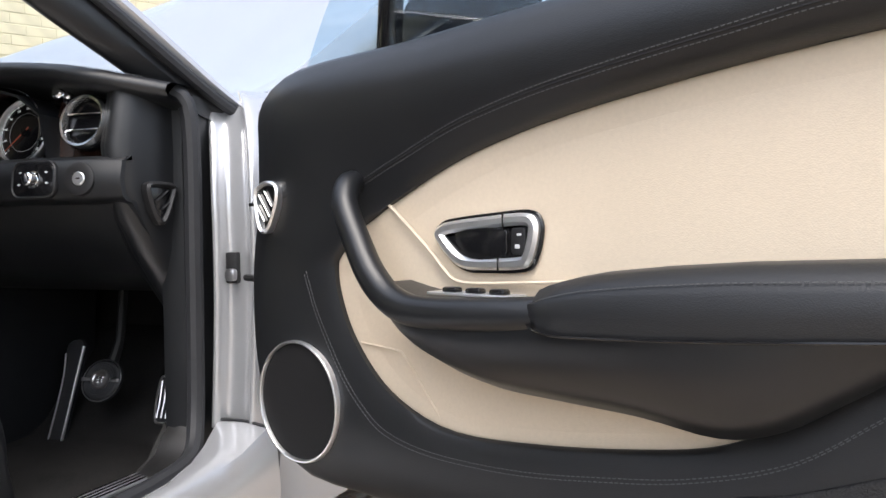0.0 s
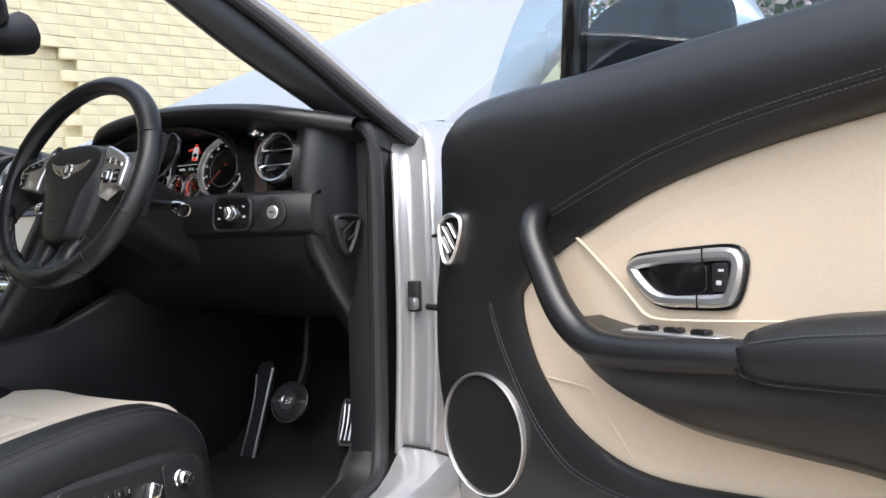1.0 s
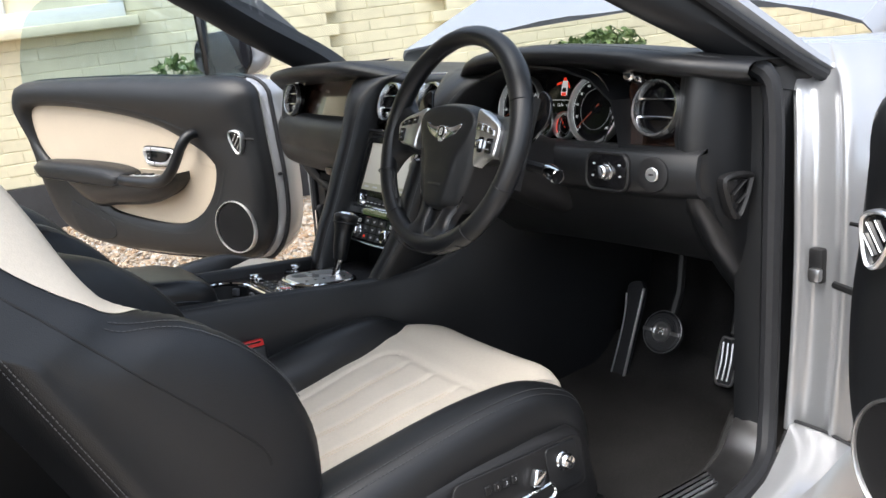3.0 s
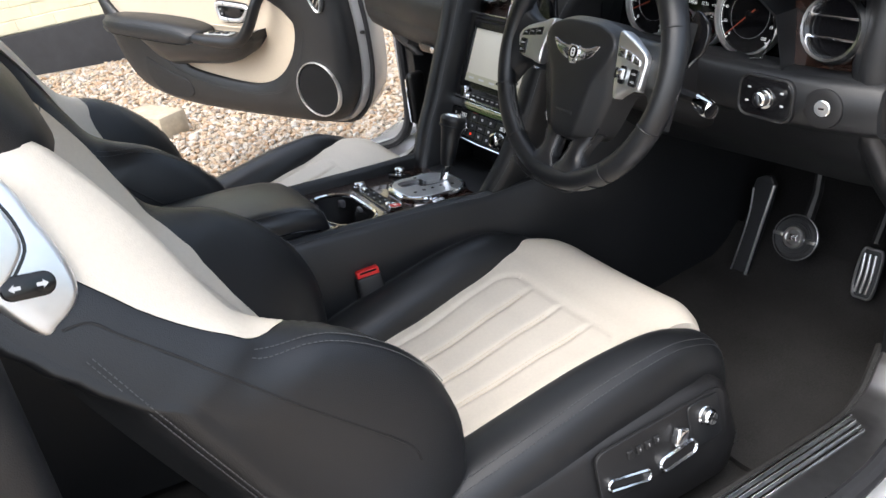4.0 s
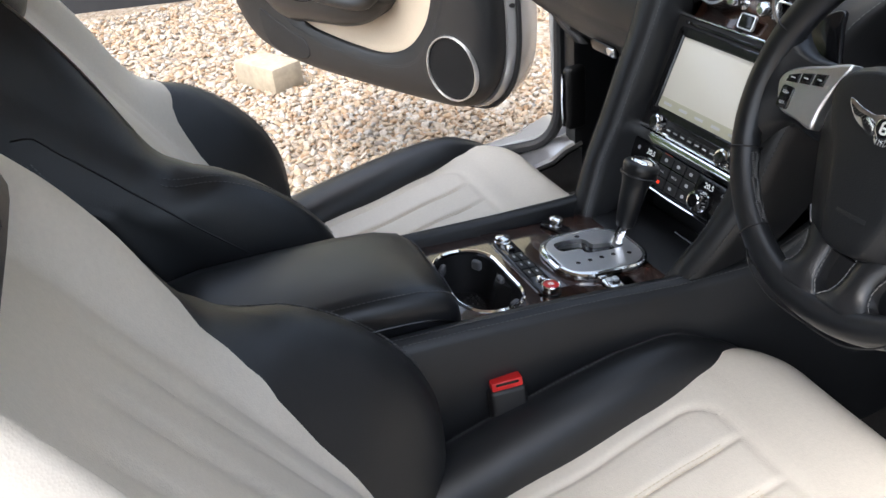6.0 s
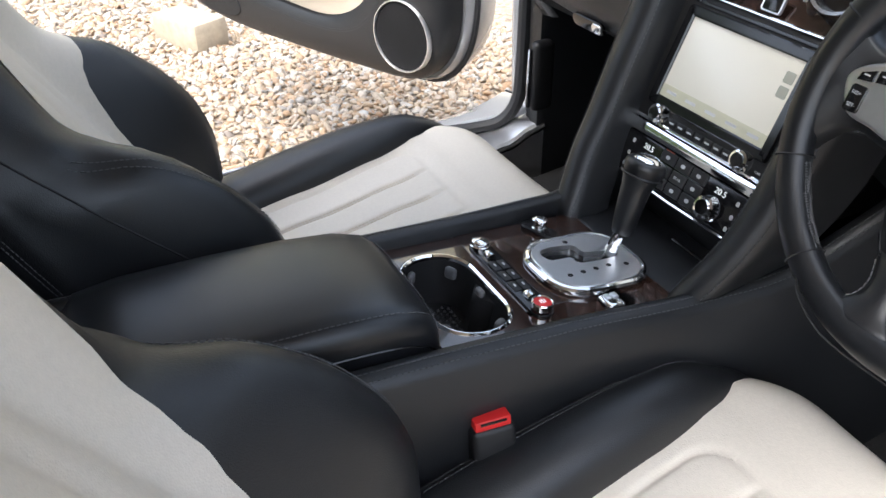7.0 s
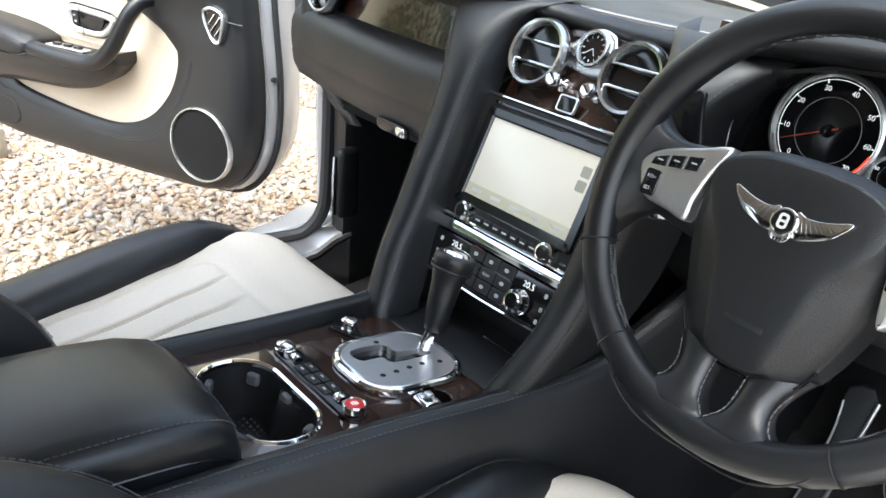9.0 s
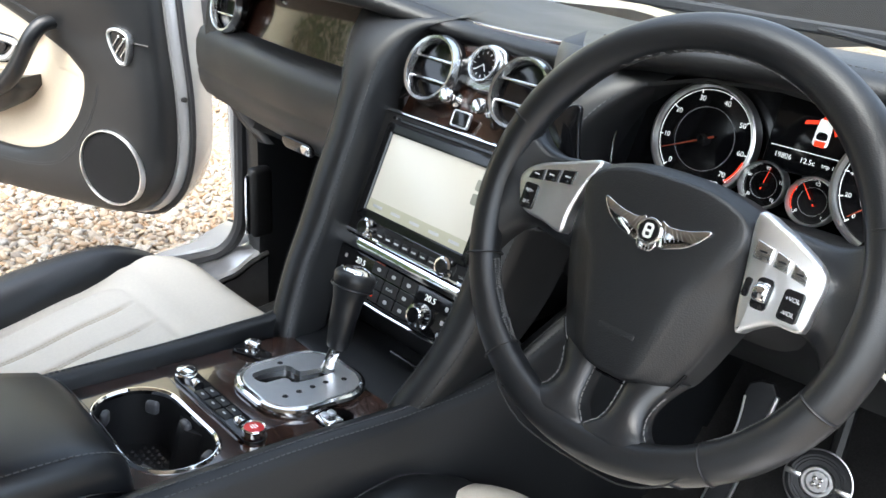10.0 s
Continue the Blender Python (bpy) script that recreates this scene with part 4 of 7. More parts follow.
    sw = part("window_switch_plate", slab(round_rect(0.13, 0.03, 0.006, 4), 0.003, 0.001), SATIN, d, "satin switch plate", m=m @ pose(0.46, -0.055, 0.681))
    for k in range(3):
        part("window_switch", rbox((0.022, 0.014, 0.008), 0.003, 2), GLOSS, sw, m=m @ pose(0.425 + 0.035 * k, -0.055, 0.686))
    # speaker and air vent
    spm = hm @ pose(0.090, 0.504, 0.0)
    spk = part("speaker_ring", lathe([(0.0855, 0.0), (0.086, 0.022), (0.0872, 0.0248), (0.0892, 0.0248), (0.0905, 0.022), (0.091, 0.0)], 56), SATIN, d, "chrome speaker ring", m=spm)
    part("speaker_grille", lathe([(0.0, 0.021), (0.04, 0.0208), (0.07, 0.0200), (0.086, 0.019), (0.086, 0.0)], 48), MESH, spk, "black speaker grille", m=spm)
    low = rounded([(0.735, 0.493), (0.80, 0.512), (0.89, 0.548), (0.95, 0.57), (0.96, 0.52), (0.93, 0.46), (0.86, 0.43), (0.76, 0.425), (0.715, 0.45)], 4)
    part("lower_grille", slab(low, 0.025, 0.004, -0.004), GRILLE, d, "black lower speaker grille", m=hm)
    ven = rounded([(-0.027, 0.825), (0.0, 0.839), (0.027, 0.833), (0.030, 0.812), (0.018, 0.782), (0.002, 0.762), (-0.014, 0.762), (-0.024, 0.785)], 4)
    vh = hm @ pose(0, 0, 0.010)
    ven = [(x + 0.030, z - 0.008) for x, z in ven]
    v = part("door_vent", frame_ring(ven, 0.0065, 0.020, 0.003, -0.0), SATIN, d, "satin metal triangular demister vent", m=vh)
    part("vent_well", slab(inset_outline(ven, 0.005), 0.006, 0.001, 0.0075), GLOSS, v, m=vh)
    for k in range(3):
        cx, cy = 0.026 + 0.010 * (k - 1), 0.798 + 0.010 * (k - 1) - 0.004
        l = (0.036, 0.044, 0.03)[k]
        part("slat", rbox((l, 0.0035, 0.006), 0.001, 1), CHROME, v, m=vh @ pose(cx, cy, 0.015, 0, 0, -52))
    # window glass and mirror
    top = spline([(0.028, 1.0, 0), (0.085, 1.113, 0), (0.17, 1.21, 0), (0.30, 1.295, 0), (0.48, 1.345, 0), (0.72, 1.365, 0), (0.98, 1.345, 0), (1.16, 1.27, 0), (1.23, 1.12, 0), (1.235, 1.0, 0)], 4)
    rows = [[(p.x, 0.055 + 0.07 * max(0, f * (p.y - 1.0)), 0.98 + f * (p.y - 0.98)) for f in (0, 0.25, 0.5, 0.75, 1.0)] for p in top]
    g = part("window_glass", sheet(rows, 0.004, (0, 1, 0)), TINTED, d, "raised tinted side window", m=m)
    g.visible_shadow = False
    part("window_seal", tube([(0.02, 0.050, 0.992), (0.3, 0.050, 1.004), (0.6, 0.050, 1.018), (1.2, 0.050, 1.022)], 0.005, 6), RUBBER, d, m=m)
    part("quarter_bar", rbox((0.028, 0.03, 0.30), 0.005, 2), GLOSS, d, "black quarter light bar", m=m @ pose(0.208, 0.072, 1.13, 0, 4, 0))
    mm = m @ pose(0.235, 0.20, 1.075)
    rows2 = []
    for k in range(11):
        f = -1 + k / 5
        w = max(0.12, math.sqrt(max(0, 1 - abs(f) ** 2.6)))
        rows2.append([(0.155 * f, 0.05 + 0.065 * w * math.cos(a), 0.088 * w * math.sin(a)) for a in [2 * math.pi * j / 16 for j in range(16)]])
    mir = part("mirror_shell", loft(rows2), SILVER, d, "silver painted door mirror shell", m=mm)
    part("mirror_glass", slab([(0.136 * math.copysign(abs(math.cos(a)) ** 0.8, math.cos(a)), 0.079 * math.copysign(abs(math.sin(a)) ** 0.8, math.sin(a))) for a in [2 * math.pi * j / 28 for j in range(28)]], 0.012, 0.004), DARKGLASS, mir, "dark mirror glass", m=mm @ axis_matrix(Vector((0.014, -0.006, -0.004)), Vector((1, 0, 0)), Vector((0, 0, 1)), Vector((0, -1, 0))))
    part("mirror_arm", tube([(-0.09, -0.07, -0.075), (-0.07, -0.01, -0.06), (-0.03, 0.05, -0.03)], [0.025, 0.02, 0.025], 8), PLASTIC, mir, m=mm)
    # check strap
    part("check_strap", tube([(-0.14 if name.startswith("driver") else -0.075, 0.055, 0.675), (-0.03, 0.06, 0.672)], 0.006, 8), PLASTIC, d, "black door check strap", m=m)
    return d


def door_matrix(at, angle, side, z=0.0):
    a = radians(angle)
    x = Vector((side * math.sin(a), -math.cos(a), 0))
    y = Vector((side * math.cos(a), math.sin(a), 0))
    return axis_matrix(Vector((at[0], at[1], z)), x, y, Vector((0, 0, 1)))


door("driver_door", door_matrix((1.014, 0.017), 69, 1), "open silver car door with black and cream leather trim")
door("passenger_door", door_matrix((-1.046, 0.010), 66, -1, 0.014), "open far car door with black and cream leather trim")

# ---- dashboard ----
dash = thing("dashboard", label="black leather dashboard with dark burr veneer fascia", category="dashboard")
LIP_Z = [(-0.80, 0.985), (-0.72, 1.018), (-0.5, 1.034), (-0.27, 1.040), (-0.20, 1.030), (-0.10, 1.006), (0.0, 1.000), (0.10, 1.000), (0.16, 1.004), (0.24, 1.036), (0.42, 1.049), (0.63, 1.036), (0.80, 1.006)]
LIP_Y = [(-0.80, 0.04), (-0.70, -0.035), (-0.5, -0.065), (-0.27, -0.070), (-0.18, -0.03), (-0.08, 0.015), (0.08, 0.015), (0.16, -0.005), (0.26, -0.04), (0.5, -0.045), (0.70, -0.02), (0.80, 0.05)]
LIP_Z = [(p.x, p.y) for p in spline([(a, b, 0) for a, b in LIP_Z], 5)]
LIP_Y = [(p.x, p.y) for p in spline([(a, b, 0) for a, b in LIP_Y], 5)]
rows = []
for i in range(81):
    x = -0.80 + 0.02 * i
    ly, lz = lerp_table(LIP_Y, x), lerp_table(LIP_Z, x)
    yb = 0.66 - 0.30 * (x / 0.8) ** 2
    rows.append([Vector(p) for p in ((x, ly + 0.13, lz - 0.052), (x, ly + 0.05, lz - 0.036), (x, ly + 0.008, lz - 0.024), (x, ly - 0.002, lz - 0.014), (x, ly + 0.002, lz - 0.004), (x, ly + 0.014, lz + 0.002), (x, ly + 0.06, lz + 0.003),
                                     (x, ly + 0.14, lz - 0.003), (x, ly + (yb - ly) * 0.55, lz * 0.5 + 0.493), (x, yb - 0.03, 0.955), (x, yb, 0.935))])
part("dash_top", loft(rows, closed=False, caps=False), LEATHER, dash, "black leather dash top", smooth=70)
part("stitching", stitches([(r[5].x, r[5].y + 0.012, r[5].z + 0.0015) for r in rows[2:-2]]), THREAD, dash, smooth=0)


def fascia_y(x):
    return -0.012 + 0.045 * (max(0.0, abs(x) - 0.3) / 0.45) ** 1.8


# passenger veneer board and lower pad
rows = [[(x, fascia_y(x) + 0.05 * f + 0.004, 0.885 + 0.135 * f) for f in (0, 0.33, 0.66, 1.0)] for x in [-0.75 + 0.03 * i for i in range(20)]]
part("passenger_veneer", sheet(rows, 0.01, (0, 1, 0)), VENEER, dash, "glossy dark burr veneer board")
rows = []
for x in [-0.765 + 0.03 * i for i in range(22)]:
    y = fascia_y(x)
    rows.append([(x, y + 0.02, 0.905), (x, y - 0.008, 0.902), (x, y - 0.026, 0.893), (x, y - 0.036, 0.872), (x, y - 0.038, 0.845), (x, y - 0.036, 0.822), (x, y - 0.034, 0.818), (x, y - 0.036, 0.814), (x, y - 0.032, 0.79), (x, y - 0.020, 0.768),
                 (x, y + 0.004, 0.752), (x, y + 0.06, 0.742), (x, y + 0.2, 0.735)])
part("passenger_pad", sheet(rows, 0.01, (0, 1, 0.2)), LEATHER, dash, "black leather glovebox pad", smooth=70)
gm = facing((-0.372, fascia_y(-0.372) - 0.024, 0.767), (0.0, -1, -0.25))
gh = part("glovebox_handle", slab(round_rect(0.085, 0.022, 0.0105, 5), 0.006, 0.002, 0.0), GLOSS, dash, "black glovebox handle with chrome end", m=gm)
part("handle_end", slab(round_rect(0.026, 0.018, 0.008, 5, 0.026, 0), 0.005, 0.002, 0.003), CHROME, gh, m=gm)
# driver veneer fascia and lower pad
for xs in ([0.13 + 0.02 * i for i in range(4)], [0.578 + 0.03 * i for i in range(6)]):
    rows = [[(x, 0.012 + 0.045 * f + 0.03 * max(0, (x - 0.55) / 0.2) ** 2, 0.872 + 0.15 * f) for f in (0, 0.33, 0.66, 1.0)] for x in xs]
    part("driver_veneer", sheet(rows, 0.01, (0, 1, 0)), VENEER, dash, "glossy dark burr veneer fascia")
rows = []
for x in [0.15 + 0.025 * i for i in range(25)]:
    k = 0.03 * max(0, (x - 0.6) / 0.15) ** 2
    y = -0.005 + k
    rows.append([(x, y + 0.025, 0.880), (x, y - 0.012, 0.882), (x, y - 0.026, 0.874), (x, y - 0.032, 0.845), (x, y - 0.028, 0.818), (x, y - 0.018, 0.808), (x, y - 0.006, 0.806), (x, y - 0.002, 0.802),
                 (x, y + 0.02, 0.77 - 0.1 * max(0, 0.6 - x)), (x, y + 0.09, 0.69 - 0.05 * max(0, 0.6 - x)), (x, y + 0.22, 0.64)])
part("driver_pad", sheet(rows, 0.01, (0, 1, 0.2)), LEATHER, dash, "black leather lower dash pad", smooth=70)
part("underdash_panel", sheet([[(x, 0.08, 0.70), (x, 0.20, 0.645), (x, 0.45, 0.62)] for x in (-0.75, -0.2, -0.14)], 0.02, (0, 0, 1)), CARPET, dash)


def end_cap(m, s):
    rows = []
    for z in ((0.52, 0.58, 0.62) if s > 0 else ()) + (0.66, 0.69, 0.72, 0.75, 0.78, 0.805, 0.84, 0.90, 0.96, 1.0):
        k = lerp_table([(0.52, 0.23), (0.60, 0.16), (0.66, 0.11), (0.72, 0.06), (0.80, 0.012), (0.9, 0.0), (1.0, 0.02)], z)
        rows.append([(0.702, 0.012 + k, z), (0.712, 0.0 + k, z), (0.726, -0.003 + k, z), (0.740, 0.005 + k, z), (0.751, 0.022 + k, z), (0.759, 0.05 + k, z), (0.766, 0.11 + k, z), (0.772, 0.24 + 0.6 * k, z)])
    part("end_cap", sheet(rows, 0.01, (-1, 0.3, 0)), LEATHER, dash, "black leather dash end cap", smooth=60, m=m)
    vm = m @ axis_matrix(Vector((0.759, 0.072, 0.806)), Vector((0.10, 0.99, 0)).normalized(), Vector((0, 0, 1)), Vector((0.99, -0.10, 0)).normalized())
    ven = rounded([(-0.034, 0.030), (0.0, 0.036), (0.032, 0.030), (0.030, 0.010), (0.016, -0.022), (0.003, -0.038), (-0.012, -0.034), (-0.028, -0.004)], 4)
    v = part("side_vent", frame_ring(ven, 0.010, 0.016, 0.004, 0.0), PLASTIC, dash, "black triangular side vent", m=vm)
    part("vent_well", slab(inset_outline(ven, 0.008), 0.003, 0.001, 0.006), GLOSS, v, m=vm)
    for k in range(2):
        part("slat", rbox((0.034 - 0.012 * k, 0.002, 0.006), 0.0008, 1), PLASTIC, v, m=vm @ pose(0.0 + 0.006 * k, 0.012 - 0.018 * k, 0.012, 0, 0, 35))


both(end_cap)


def round_vent(at, look_dir, r, parent, slats=2, label="chrome ringed round air vent"):
    m = facing(at, look_dir)
    v = part("air_vent", lathe([(r * 0.81, -0.012), (r * 0.815, 0.005), (r * 0.86, 0.0115), (r * 0.94, 0.0125), (r * 0.985, 0.006), (r, -0.004)], 48), BRIGHT, parent, label, m=m)
    part("vent_well", lathe([(0.0, -0.007), (r * 0.6, -0.007), (r * 0.80, -0.005), (r * 0.82, 0.002)], 32), DISPLAY_DARK, v, m=m)
    for k in range(slats):
        y = r * (0.33 - 0.66 * k / max(1, slats - 1)) * 0.9
        w = 2 * math.sqrt(max(0, (r * 0.82) ** 2 - y * y))
        part("slat", rbox((w, 0.0035, 0.012), 0.0012, 2), CHROME, v, m=m @ pose(0, y, -0.001))
    part("vent_bezel", lathe([(r, -0.006), (r * 1.01, 0.001), (r * 1.035, 0.0), (r * 1.04, -0.01)], 48), GLOSS, v, m=m)
    return v


def organ_stop(at, d, parent, r=0.0115):
    """A small chrome pull knob on a stalk."""
    m = facing(at, d)
    part("pull_knob", lathe([(0.0, 0.016), (r * 0.7, 0.0155), (r * 0.95, 0.012), (r, 0.008), (r * 0.86, 0.003), (r * 0.5, -0.001), (r * 0.42, -0.01), (r * 0.9, -0.012), (r * 0.9, -0.015)], 20), CHROME, parent, "chrome pull knob", m=m)


round_vent((0.661, 0.016, 0.943), (0.02, -1, 0.22), 0.0475, dash)
round_vent((-0.661, fascia_y(-0.645) - 0.004, 0.945), (-0.02, -1, 0.22), 0.0475, dash)
organ_stop((0.605, 0.022, 0.993), (0, -1, 0.25), dash)
organ_stop((0.623, 0.026, 0.987), (0, -1, 0.25), dash, 0.0085)
organ_stop((-0.605, 0.012, 0.996), (0, -1, 0.25), dash)
# light switch and ignition
lm = facing((0.597, -0.0335, 0.845), (0, -1, 0.1))
ls = part("light_switch", slab(round_rect(0.088, 0.056, 0.016, 5), 0.007, 0.002, -0.002), GLOSS, dash, "black light switch panel", m=lm)
part("switch_bezel", frame_ring(round_rect(0.096, 0.064, 0.019, 5), 0.004, 0.008, 0.0015, -0.002), PLASTIC, ls, m=lm)
part("light_knob", lathe([(0.0, 0.022), (0.009, 0.0215), (0.0112, 0.019), (0.012, 0.010), (0.012, 0.007), (0.015, 0.006), (0.0155, 0.004)], 26), CHROME, ls, "chrome light knob", m=lm)
part("knob_grip", rbox((0.005, 0.020, 0.010), 0.002, 2), GLOSS, ls, m=lm @ pose(0, 0, 0.021, 0, 0, 20))
for dx, dy in ((-0.028, 0.012), (-0.030, -0.008), (0.028, 0.012), (0.030, -0.006)):
    part("symbol", slab(round_rect(0.006, 0.003, 0.001, 2, dx, dy), 0.0006, 0.0002, 0.005), GREY_MARK, ls, m=lm)
im = facing((0.682, -0.022, 0.845), (0.15, -1, 0.1))
ig = part("ignition_lock", lathe([(0.0, 0.003), (0.012, 0.003), (0.0125, 0.006), (0.022, 0.007), (0.0275, 0.005), (0.029, -0.003)], 32), PLASTIC, dash, "round black ignition lock", m=im)
part("key_barrel", lathe([(0.0, 0.0075), (0.010, 0.0075), (0.0115, 0.006), (0.0115, 0.0)], 24), SATIN, ig, m=im)
part("key_slot", rbox((0.008, 0.0025, 0.002), 0.0005, 1), GLOSS, ig, m=im @ pose(0, 0, 0.0078))

# instrument binnacle
clus = part("instrument_panel", sheet([[(x, 0.062, 0.868), (x, 0.066, 0.93), (x, 0.072, 1.025)] for x in (0.17, 0.28, 0.40, 0.52, 0.61)], 0.01, (0, 1, 0)), GLOSS, dash, "gloss black instrument panel")
DN = Vector((0, -1, 0.22)).normalized()


def dial(at, r, marks, needle_angle, red_from=None, label="round instrument dial with chrome bezel", size=0.010, needle=ORANGE_MARK):
    m = facing(at, DN)
    d = part("dial", lathe([(r * 0.90, 0.0), (r * 0.905, 0.006), (r * 0.94, 0.010), (r * 0.985, 0.0085), (r, 0.002), (r, -0.006)], 52), SATIN, dash, label, m=m)
    part("dial_face", lathe([(0.0, 0.0), (r * 0.60, 0.0), (r * 0.61, 0.0008), (r * 0.90, 0.0008)], 44), DISPLAY_DARK, d, m=m)
    part("dial_track", lathe([(r * 0.56, 0.0009), (r * 0.56, 0.0014), (r * 0.566, 0.0014), (r * 0.566, 0.0009)], 44), GREY_MARK, d, m=m)
    arc = [(r * 0.86 * math.cos(a), r * 0.86 * math.sin(a), 0.0012) for a in [radians(225 - 270 * k / 40) for k in range(41)]]
    part("dial_scale", tube(arc, r * 0.008, 4), WHITE_MARK, d, m=m)
    n = len(marks)
    for k, t in enumerate(marks):
        a = radians(225 - 270 * k / max(1, n - 1))
        if t:
            writing(t, size * 0.8, m @ Matrix.Translation((r * 0.73 * math.cos(a), r * 0.715 * math.sin(a), 0.0014)), WHITE_MARK, d, "numeral")
        part("tick", rbox((r * 0.07, r * 0.02, 0.0006), 0, at=(0, 0, 0)), WHITE_MARK, d, smooth=0, m=m @ pose(r * 0.84 * math.cos(a), r * 0.84 * math.sin(a), 0.0013, 0, 0, math.degrees(a)))
    if red_from:
        arc = [(r * 0.845 * math.cos(a), r * 0.845 * math.sin(a), 0.0016) for a in [radians(red_from[0] + (red_from[1] - red_from[0]) * k / 10) for k in range(11)]]
        part("red_zone", tube(arc, r * 0.022, 4), RED_MARK, d, m=m)
    nd = radians(needle_angle)
    part("needle", tube([(-0.2 * r * math.cos(nd), -0.2 * r * math.sin(nd), 0.004), (0.80 * r * math.cos(nd), 0.80 * r * math.sin(nd), 0.004)], [r * 0.022, r * 0.008], 6), needle, d, "red needle", m=m)
    part("hub", lathe([(0.0, 0.006), (r * 0.10, 0.0055), (r * 0.12, 0.0)], 20), GLOSS, d, m=m)
    return d


d1 = dial((0.288, 0.050, 0.934), 0.063, ["0", "10", "20", "30", "40", "50", "60", "70"], 204, (-45, -15))
writing("rpm", 0.006, facing((0.288, 0.050, 0.934), DN) @ pose(0.026, -0.042, 0.0016), WHITE_MARK, d1)
writing("x100", 0.005, facing((0.288, 0.050, 0.934), DN) @ pose(0.026, -0.0485, 0.0016), WHITE_MARK, d1)
d2 = dial((0.500, 0.040, 0.936), 0.063, ["0", "20", "40", "60", "80", "100", "120", "140", "160", "180", "200"], 222, None, size=0.008)
dial((0.369, 0.042, 0.906), 0.0255, ["30", "60", "90", "12", "15"], 80, None, size=0.0055, needle=RED_MARK)
dial((0.424, 0.038, 0.905), 0.0255, ["0", "", "1/2", "", "1"], 130, (215, 150), size=0.0055, needle=RED_MARK)
dm = facing((0.405, 0.053, 0.970), DN)
disp = part("trip_display", slab(round_rect(0.088, 0.074, 0.006, 4, 0, -0.008), 0.003, 0.001), DISPLAY_DARK, dash, "dark trip display with a car diagram", m=dm)
part("display_line", rbox((0.078, 0.0008, 0.0006), 0), WHITE_MARK, disp, smooth=0, m=dm @ pose(0, -0.021, 0.0034))
writing("19806", 0.0075, dm @ pose(-0.024, -0.030, 0.0034), WHITE_MARK, disp)
writing("12.5c", 0.0075, dm @ pose(0.002, -0.030, 0.0034), WHITE_MARK, disp)
writing("trip 112", 0.0058, dm @ pose(0.026, -0.030, 0.0034), WHITE_MARK, disp)
ICON = dm @ pose(0.008, 0.001, 0.003) @ Matrix.Diagonal((0.82, 0.82, 1, 1))
car_icon = part("car_icon", slab(rounded([(-0.008, -0.016), (0.008, -0.016), (0.0095, -0.006), (0.0085, 0.010), (0.006, 0.017), (-0.006, 0.017), (-0.0085, 0.010), (-0.0095, -0.006)], 3), 0.0006, 0.0002), WHITE_MARK, disp, m=ICON)
for pts in ([(-0.006, -0.017), (0.006, -0.017), (0.007, -0.010), (-0.007, -0.010)], [(-0.009, 0.009), (-0.025, 0.006), (-0.024, 0.011), (-0.009, 0.014)], [(0.009, 0.011), (0.015, -0.001), (0.018, 0.001), (0.011, 0.014)], [(-0.005, 0.016), (0.005, 0.016), (0.003, 0.023), (-0.003, 0.023)]):
    part("warning_mark", slab(pts, 0.0006, 0.0001, 0.0008), RED_MARK, disp, smooth=0, m=ICON)
part("car_icon_window", slab(rounded([(-0.006, -0.004), (0.006, -0.004), (0.005, 0.004), (-0.005, 0.004)], 3), 0.0004, 0.0001, 0.0007), DISPLAY_DARK, disp, m=ICON @ pose(0, -0.004, 0))
brow = spline([(0.205, 0.0, 0.875), (0.200, 0.008, 0.93), (0.222, 0.01, 0.985), (0.28, 0.01, 1.011), (0.39, 0.008, 1.014), (0.51, 0.006, 1.008), (0.56, 0.005, 0.98), (0.575, 0.0, 0.93), (0.56, -0.004, 0.89)], 6)
part("cluster_trim", tube(brow, 0.0016, 6), CHROME, dash, "thin chrome cluster trim")
low = spline([(0.30, 0.03, 0.875), (0.38, 0.026, 0.858), (0.46, 0.022, 0.862), (0.56, -0.004, 0.89)], 6)
part("cluster_trim", tube(low, 0.002, 6), CHROME, dash, "thin chrome cluster trim")
part("binnacle_floor", sheet([[(x, -0.01, 0.868), (x, 0.06, 0.872)] for x in (0.16, 0.4, 0.6)], 0.006, (0, 0, -1)), LEATHER, dash)
hood_side = []
for f in range(9):
    a = math.pi * f / 8
    hood_side.append([(0.39 - 0.215 * math.cos(a), -0.015, 0.875 + 0.140 * math.sin(a) ** 0.6), (0.39 - 0.205 * math.cos(a), 0.07, 0.875 + 0.135 * math.sin(a) ** 0.6)])
part("binnacle_lining", sheet(hood_side, 0.004, (0, 0, 1)), LEATHER, dash, "dark instrument hood lining")

# ---- centre stack ----
stack = thing("centre_stack", label="centre stack with screen, climate controls and round vents in burr veneer", category="dash console")


def stack_y(z):
    return -0.09 + (z - 0.8) * 0.4367


rows = []
for k in range(9):
    f = k / 8
    z = 0.868 + 0.137 * f
    y = -0.054 + 0.090 * f ** 0.9
    rows.append([(x * (1.0 + 0.25 * f * f), y + 1.2 * x * x, z) for x in [-0.135 + 0.0225 * i for i in range(13)]])
part("veneer_board", sheet(rows, 0.012, (0, 1, 0)), VENEER, stack, "dark burr veneer board")
part("veneer_lip", sheet([[(x * 1.25, 0.036 + 1.2 * x * x, 1.005), (x * 1.22, 0.043 + 1.2 * x * x, 1.006), (x * 1.15, 0.07 + 1.2 * x * x, 0.996)] for x in [-0.135 + 0.0225 * i for i in range(12)]], 0.006, (0, 0, -1)), VENEER, stack, "dark burr veneer lip")
VD = Vector((0, -1, 0.42)).normalized()
